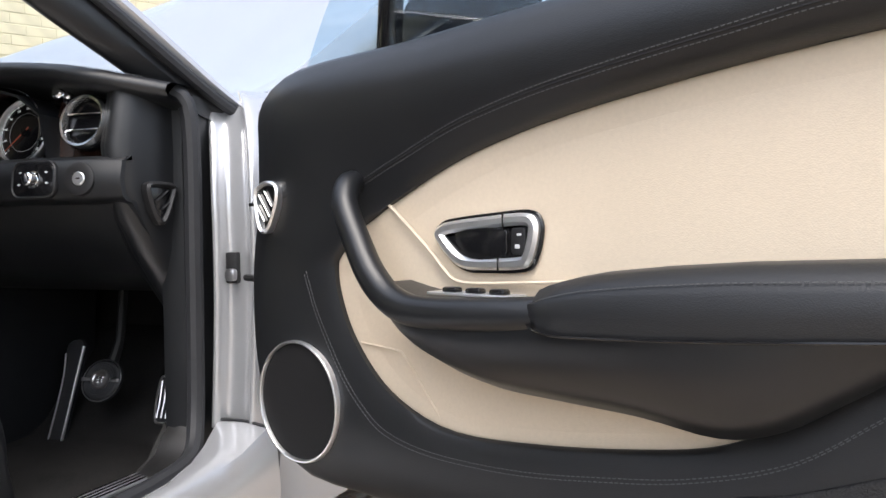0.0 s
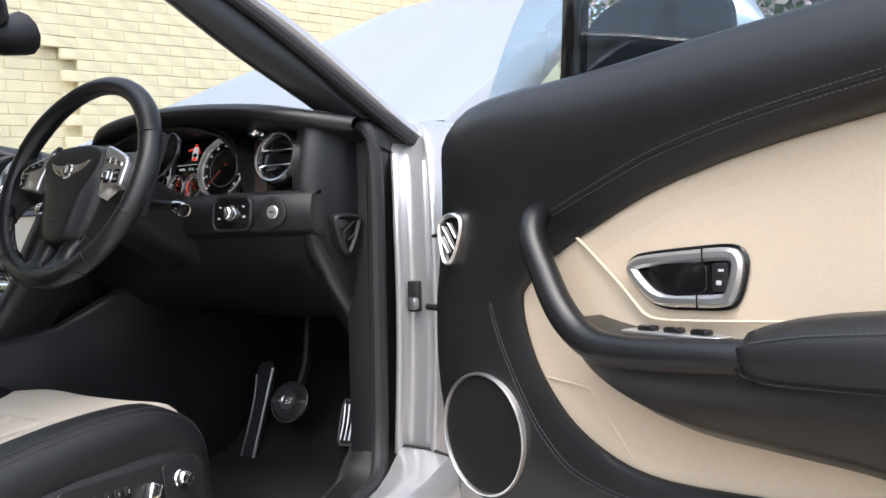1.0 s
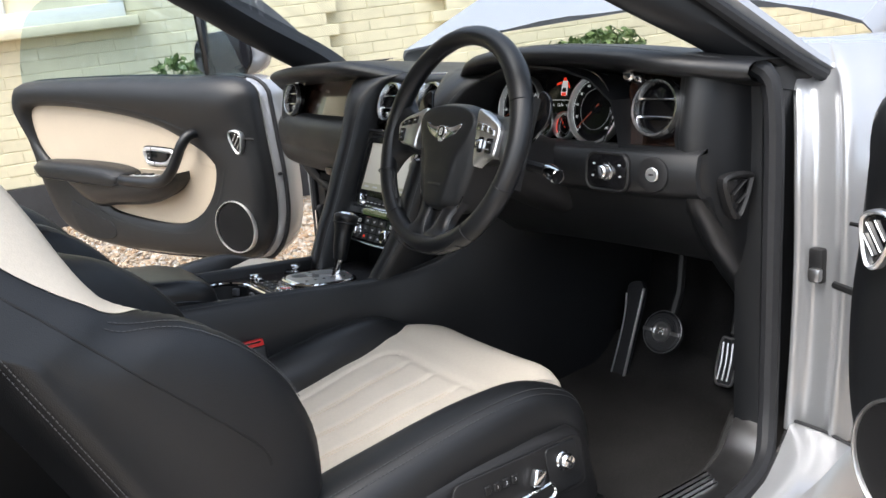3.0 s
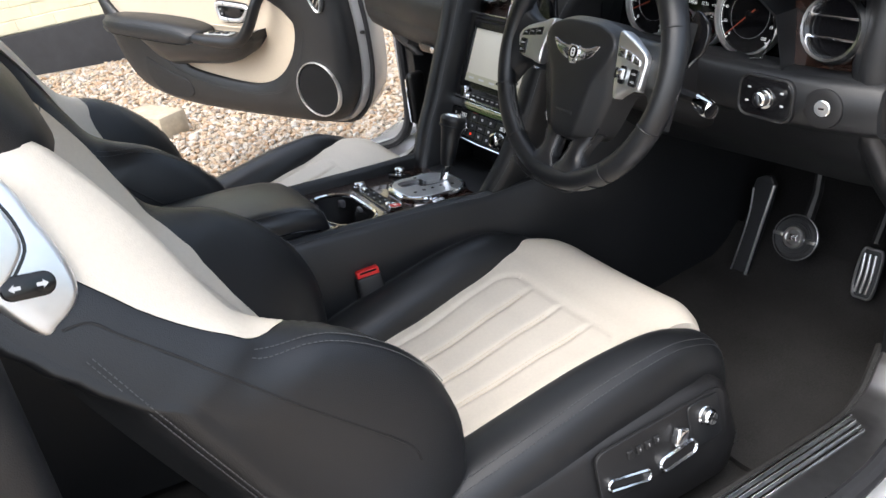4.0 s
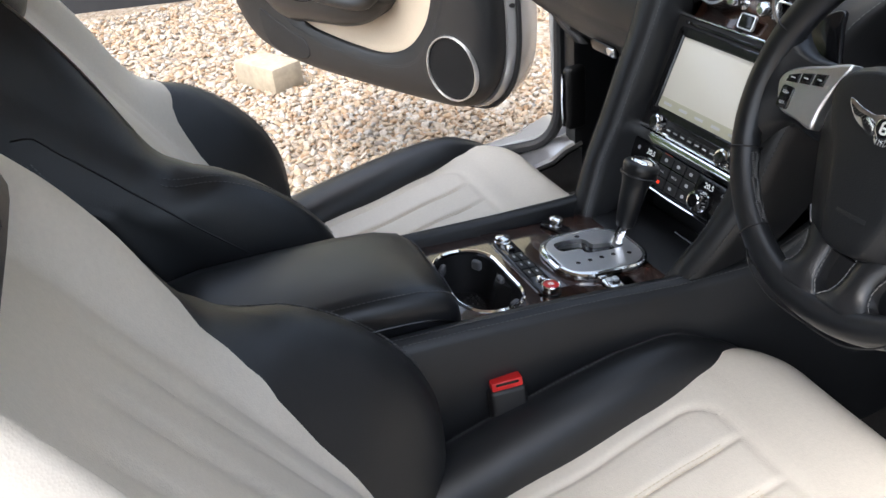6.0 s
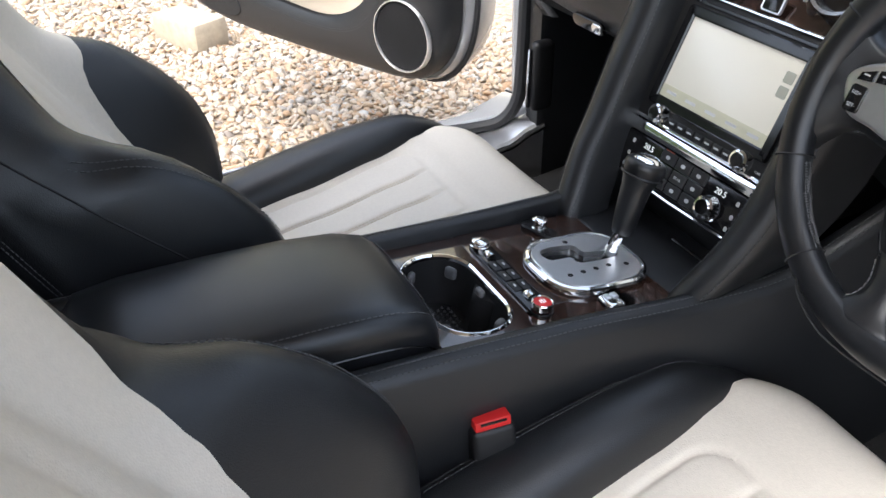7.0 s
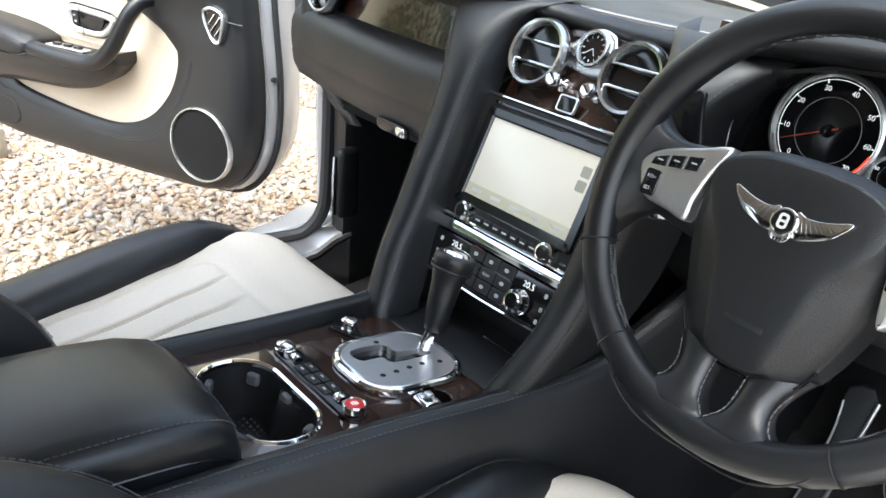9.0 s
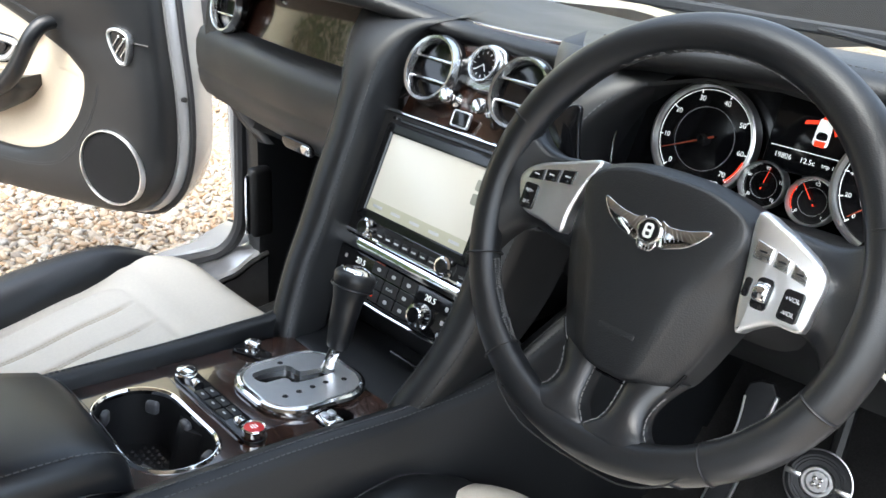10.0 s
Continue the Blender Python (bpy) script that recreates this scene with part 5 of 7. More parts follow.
round_vent((-0.079, -0.020, 0.946), VD, 0.0465, stack)
round_vent((0.079, -0.020, 0.946), VD, 0.0465, stack)
bridge = rounded([(-0.050, -0.022), (-0.040, 0.016), (-0.028, 0.024), (-0.020, 0.036), (0.0, 0.041), (0.020, 0.036), (0.028, 0.024), (0.040, 0.016), (0.050, -0.022), (0.030, -0.018), (0.0, -0.020), (-0.030, -0.018)], 4)
part("vent_bridge", slab(bridge, 0.008, 0.003), BRIGHT, stack, "satin metal bridge between the vents", m=facing((0.0, 0.000, 0.950), VD))
cm = facing((-0.002, 0.000, 0.964), VD)
clock = part("clock", lathe([(0.0185, 0.000), (0.019, 0.009), (0.0205, 0.0115), (0.0228, 0.0115), (0.0245, 0.009), (0.025, 0.0)], 40), BRIGHT, stack, "small round analogue clock", m=cm)
part("clock_face", lathe([(0.0, 0.0065), (0.0192, 0.0065)], 32), DISPLAY_DARK, clock, m=cm)
for k in range(12):
    a = radians(30 * k)
    part("hour_mark", rbox((0.003, 0.0009, 0.0006), 0), GREY_MARK, clock, smooth=0, m=cm @ pose(0.0155 * math.cos(a), 0.0155 * math.sin(a), 0.0070, 0, 0, 30 * k))
for l, a in ((0.010, -60), (0.015, 215)):
    part("clock_hand", rbox((l, 0.0010, 0.0006), 0, at=(l / 2, 0, 0)), GREY_MARK, clock, smooth=0, m=cm @ pose(0, 0, 0.0074, 0, 0, a))
organ_stop((-0.030, -0.034, 0.921), VD, stack, 0.0105)
organ_stop((0.030, -0.034, 0.921), VD, stack, 0.0105)
part("hazard_switch", slab(round_rect(0.026, 0.018, 0.003, 3), 0.005, 0.001), GLOSS, stack, "small black square switch", m=facing((0.0, -0.040, 0.899), VD))
part("hazard_surround", frame_ring(round_rect(0.031, 0.022, 0.004, 3), 0.0025, 0.005, 0.0008), SATIN, stack, m=facing((0.0, -0.040, 0.899), VD))
SM = axis_matrix(Vector((-0.008, -0.084, 0.805)), Vector((1.06, 0, 0)), Vector((0, 0.40, 0.916)).normalized(), Vector((0, -0.916, 0.40)).normalized())
nav = part("screen_unit", slab(round_rect(0.246, 0.170, 0.010, 4), 0.016, 0.002, -0.012), PLASTIC, stack, "black infotainment screen unit", m=SM)
part("screen_surround", frame_ring(round_rect(0.254, 0.178, 0.013, 5), 0.0045, 0.007, 0.0015, 0.0), CHROME, nav, "chrome screen surround", m=SM)
part("screen_frame", frame_ring(round_rect(0.206, 0.136, 0.006, 4, 0, 0.003), 0.014, 0.006, 0.002, 0.003), GLOSS, nav, m=SM)
scr = part("display", slab(round_rect(0.182, 0.112, 0.002, 2, 0, 0.003), 0.002, 0.0005, 0.0035), SCREEN, nav, "lit pale navigation display", m=SM)
part("display_menu", slab(round_rect(0.178, 0.016, 0.001, 2, 0, -0.043), 0.0004, 0.0001, 0.0056), emit_mat("display_menu_bar", (0.36, 0.35, 0.27), 0.36), scr, smooth=0, m=SM)
for k, dx in enumerate((-0.07, -0.035, 0.0, 0.035, 0.07)):
    part("menu_bar", slab(round_rect(0.018, 0.004, 0.001, 2, dx, -0.043), 0.0003, 0.0001, 0.0061), GREY_MARK, scr, smooth=0, m=SM)
for k in range(2):
    part("map_icon", slab(round_rect(0.014, 0.014, 0.002, 2, 0.078, 0.034 - 0.018 * k), 0.0004, 0.0001, 0.0056), emit_mat("map_icon_grey", (0.22, 0.22, 0.18), 0.3), scr, smooth=0, m=SM)
part("disc_slot", rbox((0.18, 0.005, 0.004), 0.001, 1), GLOSS, nav, m=SM @ pose(0.006, 0.0765, 0.004))
for dx in (-0.096, -0.086):
    part("slot_button", rbox((0.008, 0.005, 0.003), 0.001, 1), GLOSS, nav, m=SM @ pose(dx, 0.0775, 0.0045))
for sx in (-1, 1):
    kn = part("screen_knob", lathe([(0.0, 0.016), (0.0085, 0.0158), (0.0095, 0.014), (0.0125, 0.013), (0.0132, 0.004), (0.014, 0.002)], 28), CHROME, nav, "chrome rotary knob", m=SM @ pose(0.073 * sx, -0.0745, 0.002))
    part("knob_cap", lathe([(0.0, 0.0164), (0.0085, 0.0161)], 20), GLOSS, kn, m=SM @ pose(0.073 * sx, -0.0745, 0.002))
for k in range(7):
    if k == 3:
        part("card_slot", rbox((0.02, 0.003, 0.002), 0.0006, 1), GLOSS, nav, m=SM @ pose(0.0, -0.066, 0.0042))
    b = part("menu_button", rbox((0.0145, 0.011, 0.006), 0.0015, 2), PLASTIC, nav, m=SM @ pose(-0.048 + 0.016 * k, -0.0775, 0.003))
    part("button_mark", slab(round_rect(0.008, 0.0022, 0.0005, 2), 0.0003, 0.0001), GREY_MARK, b, smooth=0, m=SM @ pose(-0.048 + 0.016 * k, -0.0775, 0.0061))
writing("CAR", 0.0045, SM @ pose(0.098, -0.0785, 0.0042), GREY_MARK, nav)
part("chrome_band", sheet([[(x, -0.0895, 0.004), (x, -0.0915, 0.008), (x, -0.099, 0.0095), (x, -0.1065, 0.008), (x, -0.108, 0.004)] for x in (-0.124, -0.06, 0, 0.06, 0.124)], 0.004, (0, 0, -1)), CHROME, stack, "bright chrome band", m=SM)
hv = part("climate_unit", slab(round_rect(0.238, 0.056, 0.008, 4, 0, -0.137), 0.012, 0.002, -0.008), GLOSS, stack, "black climate control unit", m=SM)
part("climate_trim", tube([(-0.105, -0.167, 0.004), (0.0, -0.169, 0.004), (0.105, -0.167, 0.004)], 0.0022, 6), CHROME, hv, "thin chrome trim", m=SM)
for r_, ny in ((0, -0.118), (1, -0.136), (2, -0.153)):
    for k in range(5):
        if r_ == 0 and k in (0, 4):
            continue
        bx = -0.056 + 0.028 * k
        if r_ > 0 and k == 4:
            continue
        part("climate_button", rbox((0.0255, 0.0155, 0.004), 0.001, 1), PLASTIC, hv, m=SM @ pose(bx, ny, 0.0045))
        txt = {(1, 1): "A/C", (1, 2): "REAR"}.get((r_, k))
        if txt:
            writing(txt, 0.0052, SM @ pose(bx, ny, 0.0068), GREY_MARK, hv)
        else:
            part("button_symbol", slab(round_rect(0.007, 0.005, 0.002, 2), 0.0003, 0.0001), RED_MARK if (r_, k) == (2, 1) else GREY_MARK, hv, smooth=0, m=SM @ pose(bx, ny, 0.0066))
for sx in (-1, 1):
    writing("20.5", 0.011, SM @ pose(0.066 * sx, -0.121, 0.0046), WHITE_MARK, hv)
    kn = part("climate_knob", lathe([(0.0, 0.017), (0.009, 0.0165), (0.0105, 0.0145), (0.0145, 0.0135), (0.0152, 0.004), (0.0165, 0.002)], 30), CHROME, hv, "chrome temperature knob", m=SM @ pose(0.062 * sx, -0.145, 0.004))
    part("knob_cap", lathe([(0.0, 0.0174), (0.0095, 0.0168)], 22), GLOSS, kn, m=SM @ pose(0.062 * sx, -0.145, 0.004))
    for dy in (-0.122, -0.140, -0.156):
        part("seat_symbol", slab(round_rect(0.005, 0.006, 0.0015, 2), 0.0003, 0.0001), GREY_MARK, hv, smooth=0, m=SM @ pose(0.095 * sx, dy, 0.0046))
part("heat_light", slab(round_rect(0.016, 0.0025, 0.0006, 2), 0.0005, 0.0001), ORANGE_MARK, hv, smooth=0, m=SM @ pose(-0.030, -0.1105, 0.0042))
part("stack_core", loft([[(-0.125, stack_y(z) + 0.012, z), (0.125, stack_y(z) + 0.012, z), (0.125, 0.2, z), (-0.125, 0.2, z)] for z in (0.648, 0.87)]), PLASTIC, stack)


def leg(m, s):
    rows = []
    for xo, xi, y, z, b in ((0.285, 0.085, 0.025, 1.010, 0.004), (0.262, 0.104, -0.006, 1.002, 0.010), (0.238, 0.126, -0.036, 0.982, 0.014), (0.214, 0.134, -0.064, 0.950, 0.016), (0.196, 0.134, -0.086, 0.905, 0.016), (0.190, 0.132, -0.104, 0.86, 0.016), (0.186, 0.129, -0.132, 0.80, 0.016),
                            (0.182, 0.127, -0.162, 0.73, 0.016), (0.174, 0.124, -0.190, 0.68, 0.016), (0.162, 0.113, -0.214, 0.64, 0.014), (0.150, 0.104, -0.232, 0.61, 0.012), (0.146, 0.100, -0.238, 0.592, 0.010)):
        w = xo - xi
        rows.append([Vector(p) for p in ((xo, y + 0.12, z + 0.01), (xo, y + 0.012, z), (xo - 0.10 * w, y - 0.35 * b, z), (xo - 0.32 * w, y - 0.9 * b, z), (xo - 0.55 * w, y - b, z), (xo - 0.8 * w, y - 0.7 * b, z), (xi + 0.06 * w, y - 0.1 * b, z), (xi, y + 0.012, z), (xi, y + 0.06, z + 0.008))])
    dense = [spline([r[j] for r in rows], 3) for j in range(9)]
    rows = [[dense[j][i] for j in range(9)] for i in range(len(dense[0]))]
    part("stack_leg", loft(rows, closed=False, caps=False), LEATHER, stack, "black leather pillar of the centre stack", smooth=70, m=m)
    part("stitching", stitches([r[2] + Vector((0.0, -0.0012, 0)) for r in rows[6:]]), THREAD, stack, smooth=0, m=m)
    part("stitching", stitches([r[6] + Vector((0.0, -0.0012, 0)) for r in rows[9:]]), THREAD, stack, smooth=0, m=m)


both(leg)

# ---- centre console (its deck falls gently towards the front) ----
con = thing("centre_console", label="black leather centre console with burr veneer deck", category="console")
CM = pose(0, -0.40, 0.615, -5.5, 0, 0)


def side(m, s):
    rows = []
    for y in [-0.75 + 0.05 * k for k in range(34)]:
        o = lerp_table([(-0.75, 0.118), (-0.17, 0.128), (0.0, 0.133), (0.16, 0.145), (0.30, 0.170), (0.5, 0.19), (0.9, 0.20)], y)
        zt = 0.021 + lerp_table([(-0.75, -0.01), (0.15, 0.0), (0.22, 0.008), (0.30, 0.03), (0.40, 0.09), (0.55, 0.20), (0.9, 0.30)], y)
        rows.append([(o - 0.018, y, -0.02), (o - 0.018, y, zt - 0.005), (o - 0.014, y, zt), (o - 0.004, y, zt + 0.0008), (o + 0.006, y, zt - 0.003), (o + 0.013, y, zt - 0.014), (o + 0.019, y, -0.06), (o + 0.022, y, -0.17), (o + 0.022, y, -0.36)])
    part("console_side", loft([[Vector(p) for p in r] for r in rows], closed=False, caps=False), LEATHER, con, "black leather console side", smooth=70, m=CM @ m)
    for k in (3, 4) if s > 0 else (3,):
        part("stitching", stitches([(r[k][0], r[k][1], r[k][2] + 0.0006) for r in rows]), THREAD, con, smooth=0, m=CM @ m)


both(side)


def plate_with_hole(outline, hole, t, base=0.0, n=64):
    """A flat plate with a hole; both outlines are met by rays from the hole's middle."""
    hx, hy = sum(p[0] for p in hole) / len(hole), sum(p[1] for p in hole) / len(hole)

    def meet(poly):
        out = []
        for k in range(n):
            a = 2 * math.pi * (k + 0.5) / n
            d, best = Vector((math.cos(a), math.sin(a))), 0
            for p, q in zip(poly, poly[1:] + poly[:1]):
                e = Vector(q) - Vector(p)
                den = d.x * e.y - d.y * e.x
                if abs(den) < 1e-12:
                    continue
                w = Vector((p[0] - hx, p[1] - hy))
                tt, u = (w.x * e.y - w.y * e.x) / den, (w.x * d.y - w.y * d.x) / den
                if tt > 0 and -1e-6 <= u <= 1 + 1e-6:
                    best = max(best, tt)
            out.append((hx + d.x * best, hy + d.y * best))
        return out
    o, h = meet(outline), meet(hole)
    return loft([[(x, y, base) for x, y in o], [(x, y, base + t) for x, y in o], [(x, y, base + t) for x, y in h], [(x, y, base) for x, y in h]], ring=True)


CUP = round_rect(0.168, 0.094, 0.045, 8, 0.004, -0.079)
part("deck_rear", plate_with_hole([(-0.112, -0.14), (0.112, -0.14), (0.112, -0.019), (-0.112, -0.019)], CUP, 0.008, -0.008), VENEER, con, "burr veneer deck round the cup holder", smooth=30, m=CM)
FOB = round_rect(0.034, 0.048, 0.016, 5, 0.088, 0.098)
part("deck_front", slab([(-0.115, -0.0185), (0.069, -0.0185), (0.069, 0.170), (-0.115, 0.170)], 0.008, 0.0008, -0.008), VENEER, con, "burr veneer deck under the selector", smooth=30, m=CM)
part("deck_side", plate_with_hole([(0.0693, -0.0185), (0.118, -0.0185), (0.118, 0.170), (0.0693, 0.170)], FOB, 0.008, -0.008, 48), VENEER, con, "burr veneer deck with key slot", smooth=30, m=CM)
cup = part("cup_holder", frame_ring(round_rect(0.176, 0.102, 0.049, 8, 0.004, -0.079), 0.006, 0.007, 0.0025, -0.004), CHROME, con, "chrome rimmed cup holder", m=CM)
rows = [[(x, y, 0.0) for x, y in inset_outline(CUP, 0.0005)], [(x, y, -0.05) for x, y in inset_outline(CUP, 0.004)], [(x, y, -0.066) for x, y in inset_outline(CUP, 0.008)]]
part("cup_well", loft(rows + [[(x, y, -0.066) for x, y in inset_outline(CUP, 0.03)]], caps="end"), PLASTIC, cup, "deep black cup holder well", m=CM)
for cx, cy, a in ((-0.055, -0.052, 30), (0.0, -0.040, 0), (0.055, -0.112, 200), (0.065, -0.05, -60), (-0.06, -0.105, 140)):
    part("cup_grip", rbox((0.016, 0.009, 0.016), 0.004, 3), GRIP_SHEEN, cup, m=CM @ pose(cx, cy, -0.014, 0, 0, a))
part("cup_divider", loft([[(x * 0.024, -0.034 - 0.020 * (1 - abs(x)) * k, z) for x in (-1, -0.6, -0.2, 0.2, 0.6, 1)] + [(0.024, -0.030, z), (-0.024, -0.030, z)] for z, k in ((-0.066, 1.4), (-0.05, 1.25), (-0.03, 1.0), (-0.018, 0.9), (-0.014, 0.7))]), PLASTIC, cup, "black cup divider", m=CM)
mat_rows = bmesh.new()
for i in range(14):
    for j in range(8):
        c = (-0.055 + 0.0085 * i + (0.004 if j % 2 else 0), -0.105 + 0.0075 * j, -0.0655)
        vs = [mat_rows.verts.new((c[0] + 0.0032 * math.cos(a), c[1] + 0.0032 * math.sin(a), c[2])) for a in [math.pi / 3 * k for k in range(6)]]
        ap = mat_rows.verts.new((c[0], c[1], c[2] + 0.0025))
        for k in range(6):
            mat_rows.faces.new((vs[k], vs[(k + 1) % 6], ap))
tagged(part("cup_mat", mat_rows, RUBBER, cup, "studded black rubber mat", smooth=0, m=CM), kind="stuff")
fob = part("key_slot", loft([[(x, y, 0.0) for x, y in FOB], [(x, y, -0.014) for x, y in inset_outline(FOB, 0.001)], [(x, y, -0.014) for x, y in inset_outline(FOB, 0.012)]], caps="end"), GLOSS, con, "black key slot", m=CM)
key = part("key", rbox((0.028, 0.026, 0.014), 0.005, 3), CHROME, fob, "chrome car key", m=CM @ pose(0.089, 0.090, -0.002))
for k in range(2):
    part("key_button", rbox((0.010, 0.008, 0.003), 0.002, 2), SATIN, key, m=CM @ pose(0.084, 0.086 + 0.010 * k, 0.0055))
# switch row
sw = part("switch_strip", slab(round_rect(0.176, 0.030, 0.014, 6, 0.0, 0.0), 0.003, 0.001), GLOSS, con, "gloss black row of switches", m=CM)
for k, nm in enumerate(("roller", "button", "button", "button", "roller")):
    x = -0.05 + 0.024 * k
    if nm == "roller":
        part("roller_switch", lathe([(0.0, -0.006), (0.006, -0.006), (0.0068, -0.004), (0.0068, 0.004), (0.006, 0.006), (0.0, 0.006)], 18), CHROME, sw, "chrome roller switch", m=CM @ pose(x, 0.0, 0.003, 0, 90, 0))
    else:
        for dy in (-0.006, 0.006):
            part("rocker_switch", rbox((0.021, 0.0108, 0.005), 0.0015, 2), PLASTIC, sw, m=CM @ pose(x, dy, 0.0022))
            part("switch_mark", slab(round_rect(0.006, 0.0025, 0.001, 2), 0.0003, 0.0001), GREY_MARK, sw, smooth=0, m=CM @ pose(x, dy, 0.0048))
st = part("start_button", lathe([(0.0132, 0.0), (0.0132, 0.007), (0.012, 0.0085), (0.0108, 0.0075)], 30), CHROME, con, "red start button with chrome ring", m=CM @ pose(0.073, 0.0, 0.005))
part("button_face", lathe([(0.0, 0.0082), (0.008, 0.0078), (0.0110, 0.0070)], 24), RED, st, m=CM @ pose(0.073, 0.0, 0.005))
for k in range(3):
    part("button_bars", slab(round_rect(0.008 - 0.002 * abs(k - 1), 0.0014, 0.0003, 2, 0, 0.003 - 0.003 * k), 0.0003, 0.0001, 0.0082), WHITE_MARK, st, smooth=0, m=CM @ pose(0.073, 0.0, 0.005))
k1 = part("ride_knob", lathe([(0.0, 0.0085), (0.009, 0.008), (0.0112, 0.0065), (0.0120, 0.004), (0.0120, 0.002), (0.0132, 0.001), (0.0132, -0.002)], 28), CHROME, con, "chrome rotary console knob", m=CM @ pose(-0.076, 0.0, 0.005))
k2 = part("suspension_plate", slab(round_rect(0.056, 0.026, 0.0125, 6, 0, 0), 0.005, 0.002), GLOSS, con, "gloss black plate with chrome knob", m=CM @ pose(-0.088, 0.098, 0, 0, 0, 20))
part("suspension_knob", lathe([(0.0, 0.017), (0.007, 0.0165), (0.0105, 0.014), (0.0108, 0.010), (0.0075, 0.007), (0.0075, 0.003), (0.0095, 0.002), (0.0095, -0.002)], 26), CHROME, k2, "chrome console knob", m=CM @ pose(-0.088, 0.098, 0.004))
# selector gate
GATE = round_rect(0.118, 0.136, 0.042, 8, 0.008, 0.107)
slot = rounded([(-0.030, 0.062), (-0.004, 0.062), (-0.002, 0.090), (0.014, 0.096), (0.016, 0.150), (0.0, 0.152), (-0.006, 0.115), (-0.028, 0.108)], 3)
gate = part("selector_gate", plate_with_hole(inset_outline(GATE, 0.004), slot, 0.010, 0.0, 80), SATIN, con, "satin metal selector gate plate", smooth=30, m=CM)
part("gate_rim", tube([(x, y, 0.004) for x, y in GATE], 0.0062, 10, closed=True), CHROME, gate, "bright chrome gate rim", m=CM)
part("gate_well", slab(slot, 0.002, 0.0005, 0.0012), GLOSS, gate, m=CM)
for k in range(4):
    part("gate_letter_bar", lathe([(0.0, 0.0003), (0.0035, 0.0003), (0.0036, 0.0)], 12), PLASTIC, gate, m=CM @ pose(0.034 - 0.001 * k, 0.066 + 0.020 * k, 0.0101))
part("gate_letter_bar", lathe([(0.0, 0.0003), (0.0035, 0.0003), (0.0036, 0.0)], 12), PLASTIC, gate, m=CM @ pose(0.036, 0.150, 0.0101))
part("gate_letter_bar", lathe([(0.0, 0.0003), (0.0035, 0.0003), (0.0036, 0.0)], 12), PLASTIC, gate, m=CM @ pose(-0.036, 0.105, 0.0101))
part("tray", slab(rounded([(-0.114, 0.173), (0.114, 0.173), (0.118, 0.21), (0.112, 0.285), (-0.112, 0.285), (-0.118, 0.21)], 4), 0.012, 0.004, -0.012), LEATHER, con, "black leather tray below the stack", m=CM)
part("tray_back", rbox((0.24, 0.02, 0.10), 0.004, 1), PLASTIC, con, m=CM @ pose(0, 0.31, 0.04))
tray_well = part("tray_slot", rbox((0.07, 0.005, 0.003), 0.001, 1), GLOSS, con, m=CM @ pose(0.03, 0.262, 0.001))
selector = thing("gear_selector", label="black leather gear selector with chrome cap on a clear metal stem", category="gear lever")
LM = CM @ pose(0.005, 0.146, 0.004)
part("stem", tube([(0.0, 0.0, 0.0), (0.004, 0.012, 0.045)], [0.0085, 0.0075], 10, squash=0.6), CHROME, selector, "bright metal stem", m=LM)
LL = [(0.004, 0.010, 0.036), (0.004, 0.012, 0.046), (0.003, 0.016, 0.07), (0.001, 0.022, 0.095), (0.0, 0.028, 0.115), (0.0, 0.031, 0.126), (0.0, 0.0325, 0.132)]
part("grip", tube(spline(LL, 4), [0.013, 0.0135, 0.014, 0.0145, 0.015, 0.0155, 0.016, 0.0165, 0.017, 0.0175, 0.018, 0.0185, 0.019, 0.0205, 0.022, 0.0235, 0.0245, 0.0255, 0.0262, 0.0265, 0.0262, 0.0256, 0.0245, 0.023, 0.019], 18), LEATHER_SMOOTH, selector, "black leather grip", m=LM)
part("grip_band", lathe([(0.0262, -0.002), (0.0272, 0.0), (0.0262, 0.002)], 28), LEATHER, selector, m=LM @ pose(0, 0.0275, 0.113, -14, 0, 0))
part("cap", lathe([(0.0, 0.0065), (0.010, 0.006), (0.0155, 0.0045), (0.0185, 0.001), (0.0185, -0.003)], 28), CHROME, selector, "chrome cap", m=LM @ pose(0, 0.0325, 0.131, -14, 0, 0))
part("cap_badge", lathe([(0.0, 0.0009), (0.008, 0.0004)], 20), GLOSS, selector, m=LM @ pose(0, 0.0335, 0.1368, -14, 0, 0))
# armrest of the console
rows = []
for y, zt, w in ((-0.50, 0.03, 0.08), (-0.485, 0.045, 0.094), (-0.44, 0.052, 0.099), (-0.35, 0.057, 0.101), (-0.26, 0.060, 0.101), (-0.20, 0.058, 0.100), (-0.165, 0.050, 0.098), (-0.148, 0.038, 0.095), (-0.141, 0.022, 0.092), (-0.139, 0.004, 0.090)):
    zb = -0.03
    rows.append([Vector(p) for p in ((-w, y, zb), (-w, y, zt - 0.026), (-w + 0.003, y, zt - 0.012), (-w + 0.012, y, zt - 0.003), (-w + 0.03, y, zt), (-0.03, y, zt + 0.003), (0.03, y, zt + 0.003), (w - 0.03, y, zt), (w - 0.012, y, zt - 0.003), (w - 0.003, y, zt - 0.012), (w, y, zt - 0.026), (w, y, zb))])
arm = part("console_armrest", loft(rows), LEATHER_SMOOTH, con, "black leather console armrest", smooth=70, m=CM)
for s in (8,):
    part("stitching", stitches(spline([r[s] + Vector((0, 0, 0.0012)) for r in rows[1:-1]], 5)), THREAD, arm, smooth=0, m=CM)
part("stitching", stitches(spline([rows[-3][i] + Vector((0, 0.001, 0.0008)) for i in range(3, 9)], 5)), THREAD, arm, smooth=0, m=CM)
